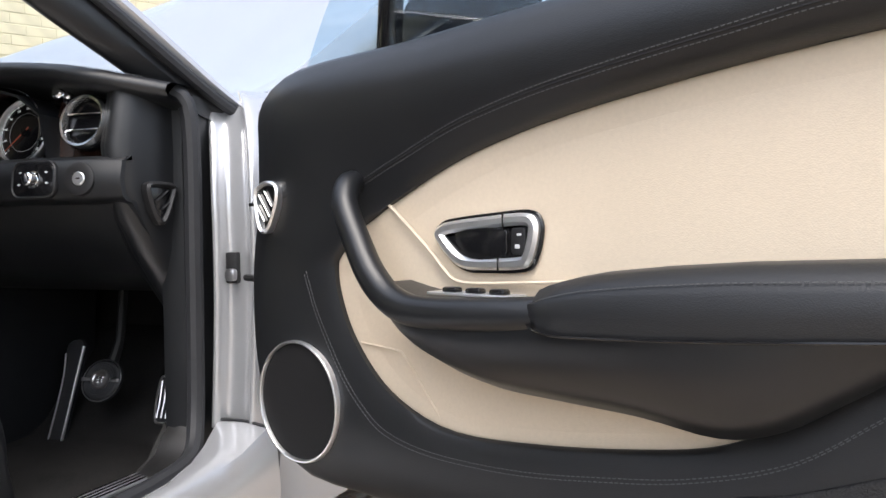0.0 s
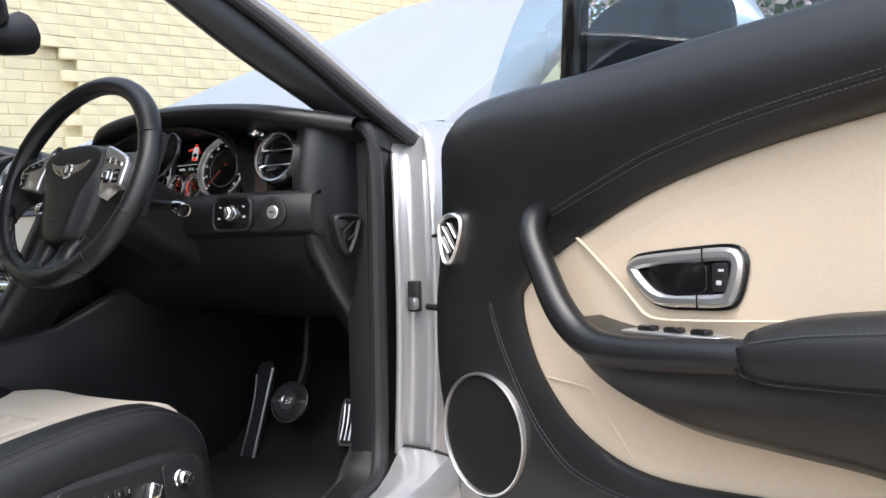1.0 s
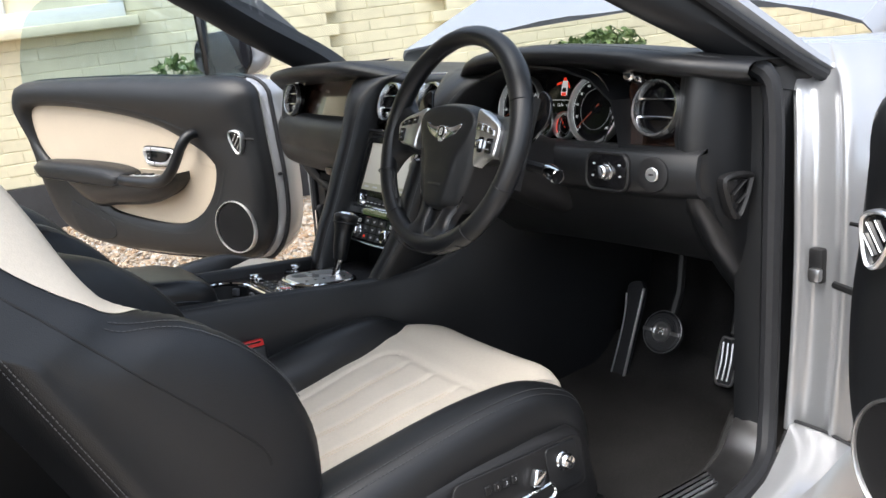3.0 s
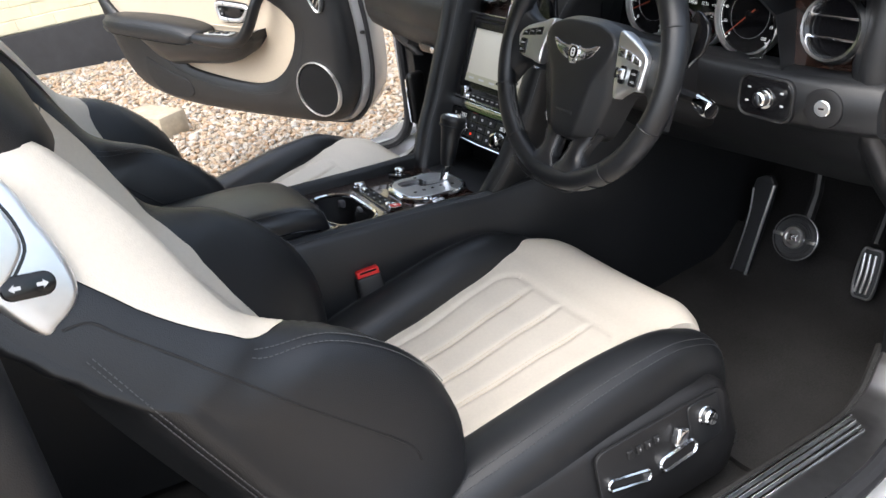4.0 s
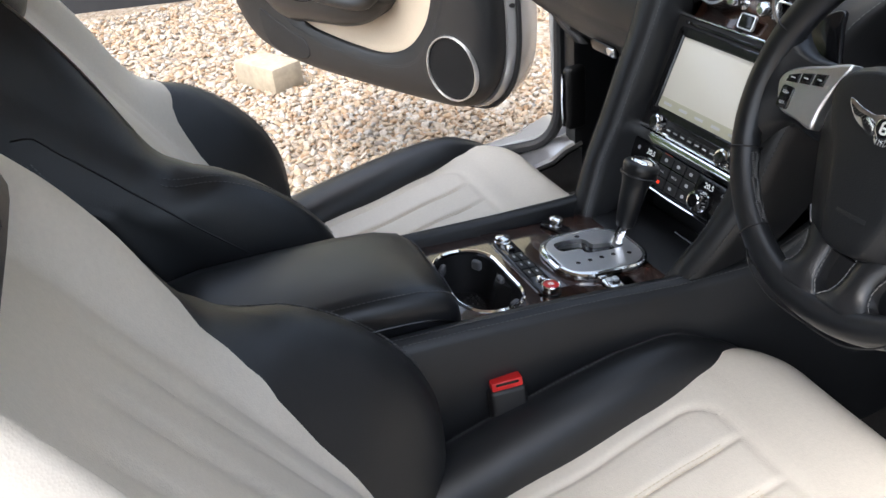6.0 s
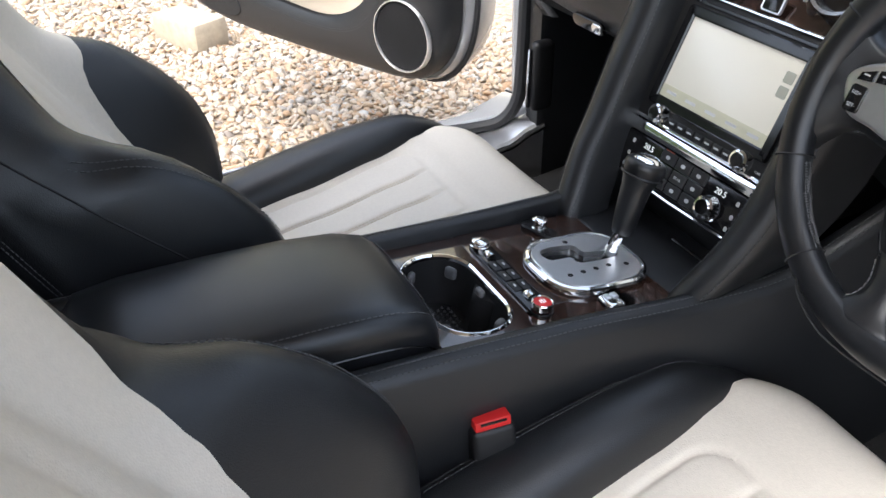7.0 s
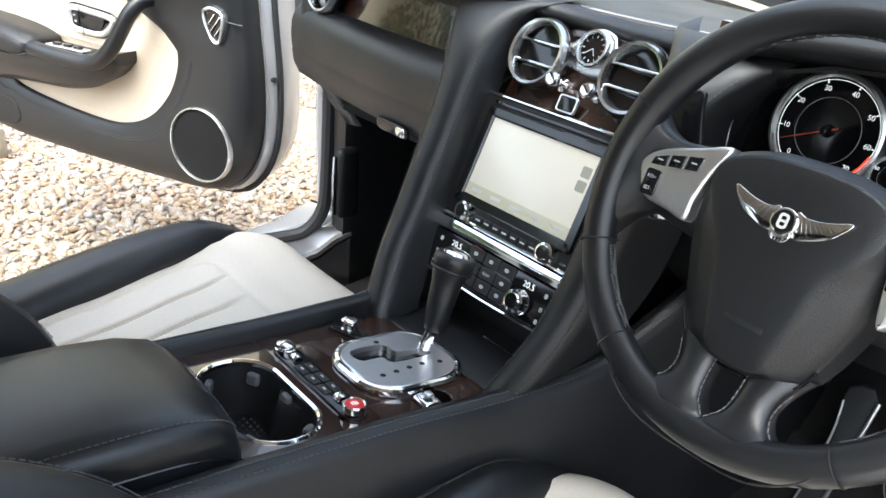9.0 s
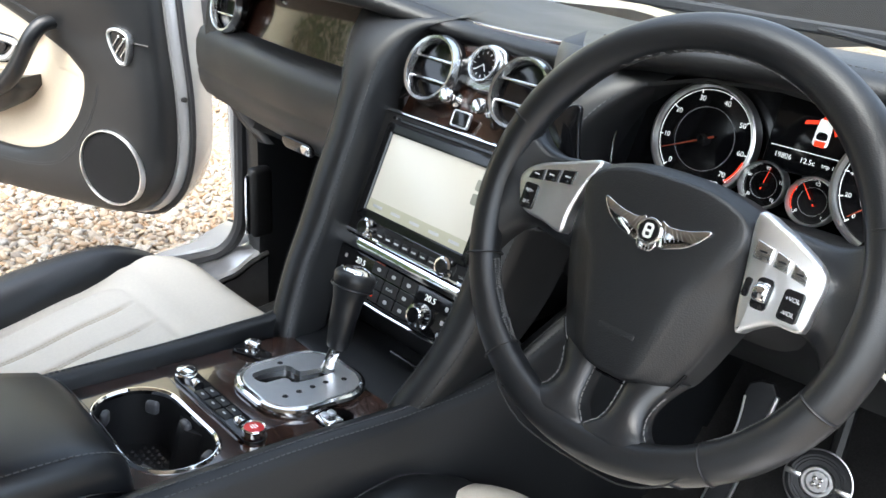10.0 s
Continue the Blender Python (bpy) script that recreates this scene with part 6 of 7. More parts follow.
part("lid_seam", tube(spline([(r[10].x + 0.0005, r[10].y, r[10].z - 0.012) for r in rows], 3), 0.0014, 5), GLOSS, arm, m=CM)
part("console_rear", rbox((0.23, 0.30, 0.33), 0.04, 3), LEATHER, con, m=CM @ pose(0, -0.56, -0.15))

# ---- seats ----
SEAT_X = 0.39
CUSH = [(-0.78, 0.445), (-0.66, 0.455), (-0.50, 0.478), (-0.36, 0.502), (-0.26, 0.522), (-0.205, 0.532)]
XC = [(0.0, 0.108), (0.1, 0.112), (0.2, 0.122), (0.27, 0.136), (0.30, 0.150), (0.322, 0.176), (0.342, 0.204), (0.358, 0.223), (0.374, 0.233), (0.42, 0.229), (0.467, 0.223), (0.51, 0.216), (0.55, 0.209), (0.60, 0.201), (0.64, 0.188), (0.66, 0.170)]
EDGE_D = [(0.37, 0.050), (0.385, 0.042), (0.42, 0.022), (0.467, 0.001), (0.51, -0.012), (0.55, -0.025), (0.60, -0.04), (0.66, -0.055)]
CREST = [(0.0, 0.125), (0.07, 0.158), (0.14, 0.168), (0.2, 0.159), (0.25, 0.142), (0.30, 0.115), (0.34, 0.080), (0.376, 0.057), (0.42, 0.053), (0.48, 0.054), (0.55, 0.052), (0.60, 0.046), (0.635, 0.036), (0.66, 0.0)]
MIDD = [(0.0, 0.035), (0.12, 0.05), (0.25, 0.040), (0.45, 0.020), (0.58, 0.005), (0.66, -0.03)]
HALF = [(0.0, 0.262), (0.1, 0.272), (0.3, 0.268), (0.4, 0.262), (0.467, 0.252), (0.51, 0.245), (0.55, 0.237), (0.60, 0.227), (0.64, 0.212), (0.66, 0.190)]
XC_IN = [(0.0, 0.108), (0.1, 0.112), (0.2, 0.120), (0.27, 0.130), (0.32, 0.143), (0.37, 0.159), (0.42, 0.170), (0.48, 0.172), (0.55, 0.168), (0.66, 0.148)]
CREST_X = [(0.0, 0.217), (0.22, 0.217), (0.32, 0.205), (0.42, 0.178), (0.55, 0.165), (0.66, 0.145)]
BM = pose(0.012, -0.727, 0.465, 26, 0, 0)


def smoothed(table):
    """The same table with its corners rounded."""
    return [(p.x, p.y) for p in spline([(a, b, 0) for a, b in table], 5)]


CREST, EDGE_D, HALF, MIDD, CREST_X = smoothed(CREST), smoothed(EDGE_D), smoothed(HALF), smoothed(MIDD), smoothed(CREST_X)


def back_depth(x, h):
    """Depth of the backrest's face at a place across it and height up it."""
    c, m_ = lerp_table(CREST, h), lerp_table(MIDD, h)
    half, edge = lerp_table(HALF, h), lerp_table(XC, max(h, 0.376))
    crest_x = lerp_table(CREST_X, h)
    a = abs(x)
    t = max(0.0, min(1.0, (a - 0.10) / (crest_x - 0.10)))
    t = t * t * (3 - 2 * t)
    d = m_ + (c - m_) * t
    if a > crest_x:
        k = min(1, (a - crest_x) / (half - crest_x))
        steep = (c + 0.03) * (1 - math.sqrt(max(0, 1 - k ** 2.4)))
        drop = c - lerp_table(EDGE_D, h)
        ke = (a - crest_x) / (edge - crest_x)
        gentle = drop * min(1.0, ke) ** 1.7 + max(0.0, a - edge) * (1.2 + 40 * max(0.0, a - edge))
        w_ = max(0.0, min(1.0, (h - 0.30) / 0.105))
        w_ = 0.0 if x < 0 else w_ * w_ * (3 - 2 * w_)
        d -= steep * (1 - w_) + gentle * w_
    return d


def seat(name, m, label, switch_side):
    s = thing(name, label=label, category="car seat", group="front seats")
    mx = m @ Matrix.Translation((SEAT_X, 0, 0))
    SEAMS = (-0.40, 0.02, 0.44)
    EDGES = (-0.80, 0.86)

    def width(y):
        return lerp_table([(-0.78, 0.128), (-0.5, 0.152), (-0.3, 0.174), (-0.15, 0.187)], y)

    def panel_edge(u, y):
        """Distance to the edge of the fluted panel, positive inside it; its front corners are rounded."""
        x, w = u * width(y), width(y)
        dx, dy, q = min(x - EDGES[0] * w, EDGES[1] * w - x), -0.292 - y, 0.045
        if dx < q and dy < q:
            return q - math.hypot(q - dx, q - dy)
        return min(dx, dy)

    def flute(u, y):
        e = panel_edge(u, y)
        groove = -0.0045 * math.exp(-(e / 0.0042) ** 2) if y > -0.76 else 0.0
        if e <= 0 or y < -0.76:
            return groove
        d = min(abs(u - q) for q in SEAMS) * width(y)
        fade = min(1.0, e / 0.02)
        return groove + fade * (0.0022 - 0.0055 * math.exp(-(d / 0.0050) ** 2))

    def top(u, y):
        return lerp_table(CUSH, y) + 0.006 * abs(u) ** 4 - 0.006 * (1 - u * u)
    front = [(-0.20, 0.5335), (-0.186, 0.5325), (-0.172, 0.528), (-0.160, 0.519), (-0.151, 0.506), (-0.146, 0.490), (-0.145, 0.470), (-0.150, 0.44), (-0.165, 0.40)]
    ys = [-0.78 + 0.0063 * k for k in range(91)]
    prof = [(y, None) for y in ys if y < -0.21] + front
    def forward(y):
        """The nose of the cushion reaches forward."""
        f = max(0.0, min(1.0, (y + 0.62) / 0.40))
        return y + 0.020 * f

    def out_x(x, u):
        """The cream reaches further on the outboard side."""
        return x + 0.011 * (u + 1)
    rows = []
    for y, z in prof:
        row = []
        for k in range(125):
            u = -1 + k / 62
            e = max(0.0, abs(u) - 0.55) / 0.45
            zz = top(u, y) if z is None else z + 0.006 * u ** 4 - 0.006 * (1 - u * u)
            back = 0.030 * e ** 2.4 * max(0.0, min(1.0, (y + 0.30) / 0.1))
            row.append((out_x(width(y) * u, u), forward(y) - back, zz + flute(u, y) - 0.010 * e ** 3 * max(0.0, min(1.0, (y + 0.28) / 0.1))))
        rows.append(row)
    part("seat_cushion", sheet(rows, 0.03, (0, -0.2, -1)), CREAM_SEAT, s, "fluted cream leather cushion", smooth=60, m=mx)
    for q in SEAMS:
        for off in (-0.0035, 0.0035):
            part("stitching", stitches([(out_x(q * width(y), q) + off, forward(y), top(q, y) + 0.0008) for y in ys if -0.74 < y < -0.325]), CREAM_THREAD, s, smooth=0, m=mx)
    for side_x in (-1, 1):
        rows = []
        for y, up, w in ((-0.80, 0.02, 0.070), (-0.70, 0.036, 0.078), (-0.55, 0.046, 0.076), (-0.42, 0.049, 0.070), (-0.34, 0.045, 0.064), (-0.28, 0.031, 0.058), (-0.23, 0.006, 0.052), (-0.20, -0.014, 0.047), (-0.180, -0.032, 0.040), (-0.166, -0.055, 0.032), (-0.160, -0.085, 0.02)):
            w = w * (0.72 if side_x < 0 else 0.78)
            zc = lerp_table(CUSH, y) + (up * 1.22 if side_x < 0 and up > 0 else up if side_x < 0 else up * 1.08)
            cx = side_x * lerp_table([(-0.78, 0.200), (-0.5, 0.213), (-0.28, 0.221), (-0.16, 0.214)], y) + (0.012 if side_x > 0 else 0.017)
            rows.append([Vector((cx + w * 1.02 * math.copysign(abs(math.cos(a)) ** 0.85, math.cos(a)) * 1.0, forward(y), (zc - 0.062) + 0.062 * math.sin(a) ** 0.9)) for a in [math.pi * k / 14 for k in range(15)]]
                        + [Vector((cx - w, forward(y), 0.36)), Vector((cx + w, forward(y), 0.36))])
        dense = [spline([r[j] for r in rows], 3) for j in range(len(rows[0]))]
        rows = [[dense[j][i] for j in range(len(dense))] for i in range(len(dense[0]))]
        part("cushion_bolster", loft(rows), LEATHER, s, "black leather cushion bolster", smooth=70, m=mx)
        jj = 4 if side_x > 0 else 10
        for j2 in (jj, jj + side_x):
            part("stitching", stitches([r[j2] + Vector((0, 0, 0.0014)) for r in rows[2:-3]]), THREAD, s, smooth=0, m=mx)
    # plinth with the switch panel on the outboard side
    rows = []
    for y, top, w in ((-0.84, 0.43, 0.27), (-0.60, 0.455, 0.288), (-0.40, 0.468, 0.296), (-0.28, 0.474, 0.300), (-0.215, 0.468, 0.300), (-0.192, 0.452, 0.296), (-0.182, 0.42, 0.290), (-0.185, 0.36, 0.285)):
        rows.append([(-w, y, 0.30), (-w, y, top - 0.03), (-0.2, y, top - 0.05), (0.2, y, top - 0.05), (w - 0.03, y, top + 0.012), (w - 0.012, y, top + 0.010), (w - 0.002, y, top - 0.004), (w + 0.016, y, 0.37), (w + 0.006, y, 0.31), (w - 0.02, y, 0.30)])
    base = part("seat_base", loft([[Vector(p) for p in r] for r in rows]), PLASTIC, s, "dark seat base trim", smooth=50, m=mx)
    pm = mx @ axis_matrix(Vector((0.3035, -0.345, 0.432)), Vector((0, 1, 0)), Vector((-0.17, 0, 0.985)).normalized(), Vector((0.985, 0, 0.17)).normalized())
    pan = part("switch_panel", slab(round_rect(0.245, 0.082, 0.016, 5, 0.012, 0.002), 0.005, 0.002), PLASTIC, base, "dark seat switch panel", m=pm)
    part("lumbar_plate", slab(round_rect(0.062, 0.070, 0.008, 4, 0.090, 0.004), 0.008, 0.0015), LEATHER, base, m=pm)
    part("lumbar_knob", lathe([(0.0, 0.022), (0.010, 0.0215), (0.0125, 0.018), (0.0125, 0.010), (0.0145, 0.008)], 26), CHROME, base, "chrome lumbar knob", m=pm @ pose(0.092, 0.012, 0))
    for a in (45, 135):
        part("knob_cross", rbox((0.018, 0.003, 0.002), 0.0006, 1), PLASTIC, base, m=pm @ pose(0.092, 0.012, 0.0222, 0, 0, a))
    part("recline_switch", rbox((0.022, 0.028, 0.016), 0.005, 3), CHROME, base, "chrome seat switch", m=pm @ pose(0.035, 0.006, 0.012, 0, 0, -25))
    part("slide_switch", frame_ring(round_rect(0.075, 0.026, 0.012, 6), 0.005, 0.010, 0.003), CHROME, base, "chrome seat switch", m=pm @ pose(0.030, -0.024, 0.003, 0, 0, 4))
    part("slide_switch_face", slab(round_rect(0.066, 0.017, 0.008, 5), 0.008, 0.002), PLASTIC, base, m=pm @ pose(0.030, -0.024, 0.003, 0, 0, 4))
    part("height_switch", frame_ring(round_rect(0.080, 0.020, 0.009, 6), 0.004, 0.009, 0.002), CHROME, base, "chrome seat switch", m=pm @ pose(-0.062, -0.018, 0.003, 0, 0, -14))
    for k in range(4):
        part("memory_button", rbox((0.011, 0.013, 0.006), 0.0015, 1), PLASTIC, base, m=pm @ pose(-0.052 + 0.0165 * k, 0.018, 0.006))
        if k:
            writing(str(k), 0.007, pm @ pose(-0.052 + 0.0165 * k, 0.018, 0.0092), GREY_MARK, base)
    part("seat_rail", rbox((0.03, 0.62, 0.035), 0.006, 2, at=(0.24, -0.42, 0.285)), STEEL, base, m=mx)
    part("seat_rail", rbox((0.03, 0.62, 0.035), 0.006, 2, at=(-0.24, -0.42, 0.285)), STEEL, base, m=mx)
    # backrest: one skin, cut into cream and black at the boundary seam
    hs = [0.0, 0.02] + [0.04 + 0.022 * k for k in range(12)] + [0.296 + 0.008 * k for k in range(16)] + [0.436 + 0.02 * k for k in range(10)] + [0.630, 0.640, 0.648, 0.655, 0.66]
    cols = 40

    def section(h, side_k):
        xc, half = lerp_table(XC, h), lerp_table(HALF, h)
        inner = lerp_table(XC_IN, h)
        if side_k < 0:
            xc = inner
        out = []
        if side_k == 0:
            for k in range(cols + 1):
                x = -inner + (xc + inner) * k / cols
                d = back_depth(x, h)
                if h < 0.50:
                    g = min(abs(x - q) for q in (-0.068, 0.0, 0.068))
                    d -= 0.005 * min(1.0, (0.50 - h) / 0.03) * math.exp(-(g / 0.007) ** 2)
                g2 = abs(abs(x) - (0.105 + 0.02 * h))
                d -= 0.004 * math.exp(-(g2 / 0.006) ** 2)
                if h > 0.38:
                    g3 = abs(abs(x) - lerp_table([(0.38, 0.190), (0.55, 0.166), (0.66, 0.146)], h))
                    d += 0.0022 * math.exp(-(g3 / 0.004) ** 2)
                out.append(Vector((x, d, h)))
        else:
            q = half - xc
            for f in (0.0, 0.12, 0.25, 0.4, 0.52, 0.64, 0.75, 0.84, 0.91, 0.96, 0.99, 1.0):
                x = xc + q * f
                out.append(Vector((side_k * x, back_depth(x, h) - (0.0012 if f == 0 else 0), h)))
            d1 = min(-0.02, out[-1].y - 0.006)
            out += [Vector((side_k * (half + 0.004), d1, h)), Vector((side_k * (half + 0.004), min(-0.045, d1 - 0.004), h)), Vector((side_k * (half - 0.004), min(-0.068, d1 - 0.010), h)), Vector((side_k * (half - 0.020), -0.080, h)), Vector((side_k * (half - 0.034), -0.098, h))]
        return out
    part("backrest_face", loft([section(h, 0) for h in hs], closed=False, caps=False), CREAM_SEAT, s, "cream leather backrest face", smooth=70, m=mx @ BM)
    for sk in (-1, 1):
        rows = [section(h, sk) for h in hs]
        part("back_bolster", loft(rows, closed=False, caps=False), LEATHER, s, "black leather backrest bolster", smooth=70, m=mx @ BM)
        low = [h for h in hs if 0.11 < h < 0.365]
        for off in (0.0, 0.009):
            part("stitching", stitches([Vector((sk * x, back_depth(x, h) + 0.0014, h)) for h, x in [(h, lerp_table([(0.0, 0.222), (0.2, 0.222), (0.32, 0.226), (0.37, 0.240)], h) + off * min(1.0, (0.385 - h) / 0.04)) for h in low]]), THREAD, s, smooth=0, m=mx @ BM)
        crease = spline([(0.10, 0.085), (0.14, 0.086), (0.29, 0.037), (0.41, -0.004), (0.47, -0.026), (0.50, -0.036), (0.515, -0.056)], 6)
        pts = []
        for q in crease:
            h, dd = q[0], q[1]
            half = lerp_table(HALF, h)
            x = next((half - 0.001 * k for k in range(60) if back_depth(half - 0.001 * k, h) >= dd), half - 0.06)
            pts.append((sk * (x + (0.0042 if dd < back_depth(half, h) else 0.0)), dd, h))
        part("bolster_seam", tube(pts, 0.0016, 6), PLASTIC, s, "dark seam", m=mx @ BM)
        for off in (0.0, 0.006):
            part("stitching", stitches([Vector((sk * (lerp_table(HALF, h) + 0.0005 + 0.55 * off), -0.061 + off, h)) for h in [0.02 * k for k in range(25)]]), THREAD, s, smooth=0, m=mx @ BM)
    hb = [0.0, 0.3, 0.5, 0.58, 0.63, 0.66]
    part("back_panel", loft([[Vector((x * (lerp_table(HALF, h) - 0.032), -0.097 - 0.01 * (1 - x * x), h)) for x in (-1, -0.6, -0.2, 0.2, 0.6, 1)] for h in hb] + [[Vector((x * 0.150, lerp_table(MIDD, 0.66) - 0.015, 0.668)) for x in (-1, -0.6, -0.2, 0.2, 0.6, 1)]], closed=False, caps=False), LEATHER, s, "black leather seat back", smooth=60, m=mx @ BM)
    # headrest
    rows = []
    for h, w, d0, d1 in ((0.592, 0.12, -0.03, 0.040), (0.604, 0.146, -0.05, 0.054), (0.64, 0.162, -0.062, 0.062), (0.71, 0.168, -0.066, 0.064), (0.78, 0.16, -0.064, 0.056), (0.82, 0.14, -0.05, 0.04), (0.835, 0.11, -0.035, 0.02)):
        c, hd = (d0 + d1) / 2, (d1 - d0) / 2
        rows.append([Vector((w * math.copysign(abs(math.cos(a)) ** 0.55, math.cos(a)), c + hd * math.copysign(abs(math.sin(a)) ** 0.55, math.sin(a)), h)) for a in [2 * math.pi * k / 24 for k in range(24)]])
    hr = part("headrest", loft(rows), LEATHER, s, "black leather headrest", smooth=60, m=mx @ BM)
    part("stitching", stitches([Vector((0.128 * math.cos(a), 0.060 - 0.012 * abs(math.cos(a)), 0.71 + 0.095 * math.sin(a))) for a in [2 * math.pi * k / 40 for k in range(41)]]), THREAD, hr, smooth=0, m=mx @ BM)
    # release plate with tilt switch on the shoulder
    SWITCH = pose(-0.012, -0.024, 0, 0, 0, -38)
    rm = mx @ BM @ facing((0.212, -0.038, 0.585), (0.93, 0.30, 0.16), (0, 0, 1))
    pl = rounded([(-0.040, 0.055), (-0.018, 0.090), (0.022, 0.084), (0.044, 0.052), (0.037, 0.008), (0.026, -0.036), (0.010, -0.062), (-0.018, -0.068), (-0.040, -0.056)], 5)
    rp = part("release_plate", slab(pl, 0.018, 0.007, -0.010), SATIN, s, "satin metal backrest release plate", m=rm)
    part("release_lever", slab(rounded([(-0.033, 0.062), (-0.008, 0.080), (0.016, 0.070), (0.024, 0.046), (0.018, 0.014), (0.002, -0.003), (-0.033, -0.004)], 4), 0.008, 0.004, 0.005), SATIN, rp, "satin metal release lever", m=rm)
    part("lever_gap", frame_ring(rounded([(-0.036, 0.065), (-0.008, 0.084), (0.019, 0.073), (0.028, 0.046), (0.021, 0.012), (0.004, -0.007), (-0.036, -0.008)], 4), 0.003, 0.0015, 0.0005, 0.0075), GLOSS, rp, m=rm)
    part("tilt_switch", slab(round_rect(0.046, 0.022, 0.0105, 6), 0.006, 0.002, 0.006), GLOSS, rp, "black rocker switch with white arrows", m=rm @ SWITCH)
    for dx, f in ((-0.011, -1), (0.011, 1)):
        arrow = [(0.0052 * f, 0), (0.0008 * f, 0.0038), (0.0008 * f, 0.0017), (-0.0045 * f, 0.0017), (-0.0045 * f, -0.0017), (0.0008 * f, -0.0017), (0.0008 * f, -0.0038)]
        part("arrow_mark", slab(arrow, 0.0005, 0.0001), GREY_MARK, rp, smooth=0, m=rm @ SWITCH @ pose(dx, 0, 0.0121))
    return s


seat("driver_seat", Matrix.Identity(4), "cream and black leather driver seat with fluted cushion", 1)
seat("passenger_seat", Matrix.Diagonal((-1, 1, 1, 1)), "cream and black leather passenger seat with fluted cushion", -1)


def buckle(x, y, z, label):
    b = thing("seat_belt_buckle", label=label, category="seat belt", group="belt buckles")
    m = pose(x, y, z, 0, -10, 0) @ pose(0, 0, 0, 0, 0, 82)
    part("buckle_body", rbox((0.050, 0.030, 0.092), 0.007, 3, at=(0, 0, -0.050)), PLASTIC, b, m=m)
    part("release_button", rbox((0.042, 0.024, 0.014), 0.003, 2, at=(0, 0.0, 0.0)), RED, b, "red release button", m=m)
    part("buckle_slot", rbox((0.030, 0.003, 0.003), 0.0006, 1, at=(0, -0.012, 0.003)), GLOSS, b, m=m)
    part("buckle_sleeve", rbox((0.036, 0.018, 0.14), 0.006, 2, at=(0.0, -0.003, -0.135)), RUBBER, b, "black buckle sleeve", m=m)


buckle(0.152, -0.512, 0.562, "black seat belt buckle with red release button beside the console")
# rear seat
rear = thing("back_bench", label="black leather rear bench seat in shadow", category="car seat")
part("bench", loft([[(x, -1.22, 0.28), (x, -1.20, 0.44), (x, -1.24, 0.465), (x, -1.62, 0.43), (x, -1.74, 0.9), (x, -1.80, 0.95), (x, -1.92, 0.93), (x, -1.92, 0.28)] for x in (-0.62, -0.6, -0.2, 0, 0.2, 0.6, 0.62)]), LEATHER, rear, smooth=60)

# ---- steering wheel ----
RIM_THREAD = principled("pale_grey_thread", (0.13, 0.13, 0.132), 0.7)
wheel_thing = thing("steering_wheel", label="black leather three spoke steering wheel with metal switch pods", category="steering wheel")
WC = Vector((0.398, -0.2075, 0.910))
WM = facing(WC, (0, -math.cos(radians(21)), math.sin(radians(21))))
R = 0.180
ring_pts, rad = [], []
for k in range(128):
    a = 2 * math.pi * k / 128
    ring_pts.append((R * math.cos(a), R * math.sin(a), 0.0))
    deg = (math.degrees(a) + 90) % 360 - 180  # 0 at the top of the rim
    grip = math.exp(-((abs(deg) - 55) / 20) ** 2)
    rad.append(0.0158 + 0.0018 * grip)
part("rim", tube(ring_pts, rad, 18, closed=True, squash=1.12), LEATHER_SMOOTH, wheel_thing, "smooth black leather rim", smooth=80, m=WM)
for a_ in (22, 158, 202, 338, 233, 307):
    a = radians(a_)
    c = Vector((R * math.cos(a), R * math.sin(a), 0))
    part("rim_joint", tube([c + 0.0168 * (math.cos(b) * Vector((math.cos(a), math.sin(a), 0)) + 1.12 * math.sin(b) * Vector((0, 0, 1))) for b in [2 * math.pi * j / 20 for j in range(20)]], 0.0011, 5, closed=True), PLASTIC, wheel_thing, "rim seam", m=WM)
for a0, a1 in ((24, 156), (204, 231), (309, 336)):
    arc = [a0 + (a1 - a0) * j / 60 for j in range(61)]
    for tw in (-9, 9):
        pts = []
        for a in arc:
            q = R - 0.0165 * math.cos(radians(tw))
            pts.append((q * math.cos(radians(a)), q * math.sin(radians(a)), 0.0185 * math.sin(radians(tw)) + 0.002))
        part("stitching", stitches(pts, 0.0055, 0.004, 0.0007), RIM_THREAD, wheel_thing, "pale stitching", smooth=0, m=WM)
    zig = []
    for n_, a in enumerate(arc):
        q = R - 0.0170
        zig.append((q * math.cos(radians(a)), q * math.sin(radians(a)), 0.002 + (0.0028 if n_ % 2 else -0.0028)))
    part("cross_stitching", stitches(zig, 0.0055, 0.004, 0.0006), RIM_THREAD, wheel_thing, smooth=0, m=WM)
# airbag hub: a raised V-shaped plateau between two falling flanks
half_back = [(0.022, 0.064), (0.048, 0.060), (0.074, 0.050), (0.085, 0.030), (0.086, -0.002), (0.082, -0.030), (0.070, -0.068), (0.062, -0.090), (0.050, -0.110), (0.022, -0.119)]
half_face = [(0.020, 0.056), (0.044, 0.053), (0.068, 0.043), (0.076, 0.026), (0.066, 0.000), (0.050, -0.026), (0.041, -0.060), (0.034, -0.085), (0.026, -0.108), (0.012, -0.115)]
pad_back = rounded(half_back + [(-x, y) for x, y in half_back[::-1]], 4)
pad_face = rounded(half_face + [(-x, y) for x, y in half_face[::-1]], 4)


def hub_z(y):
    """The face of the hub falls back towards its lower end."""
    return -0.085 * max(0.0, -(y + 0.035))


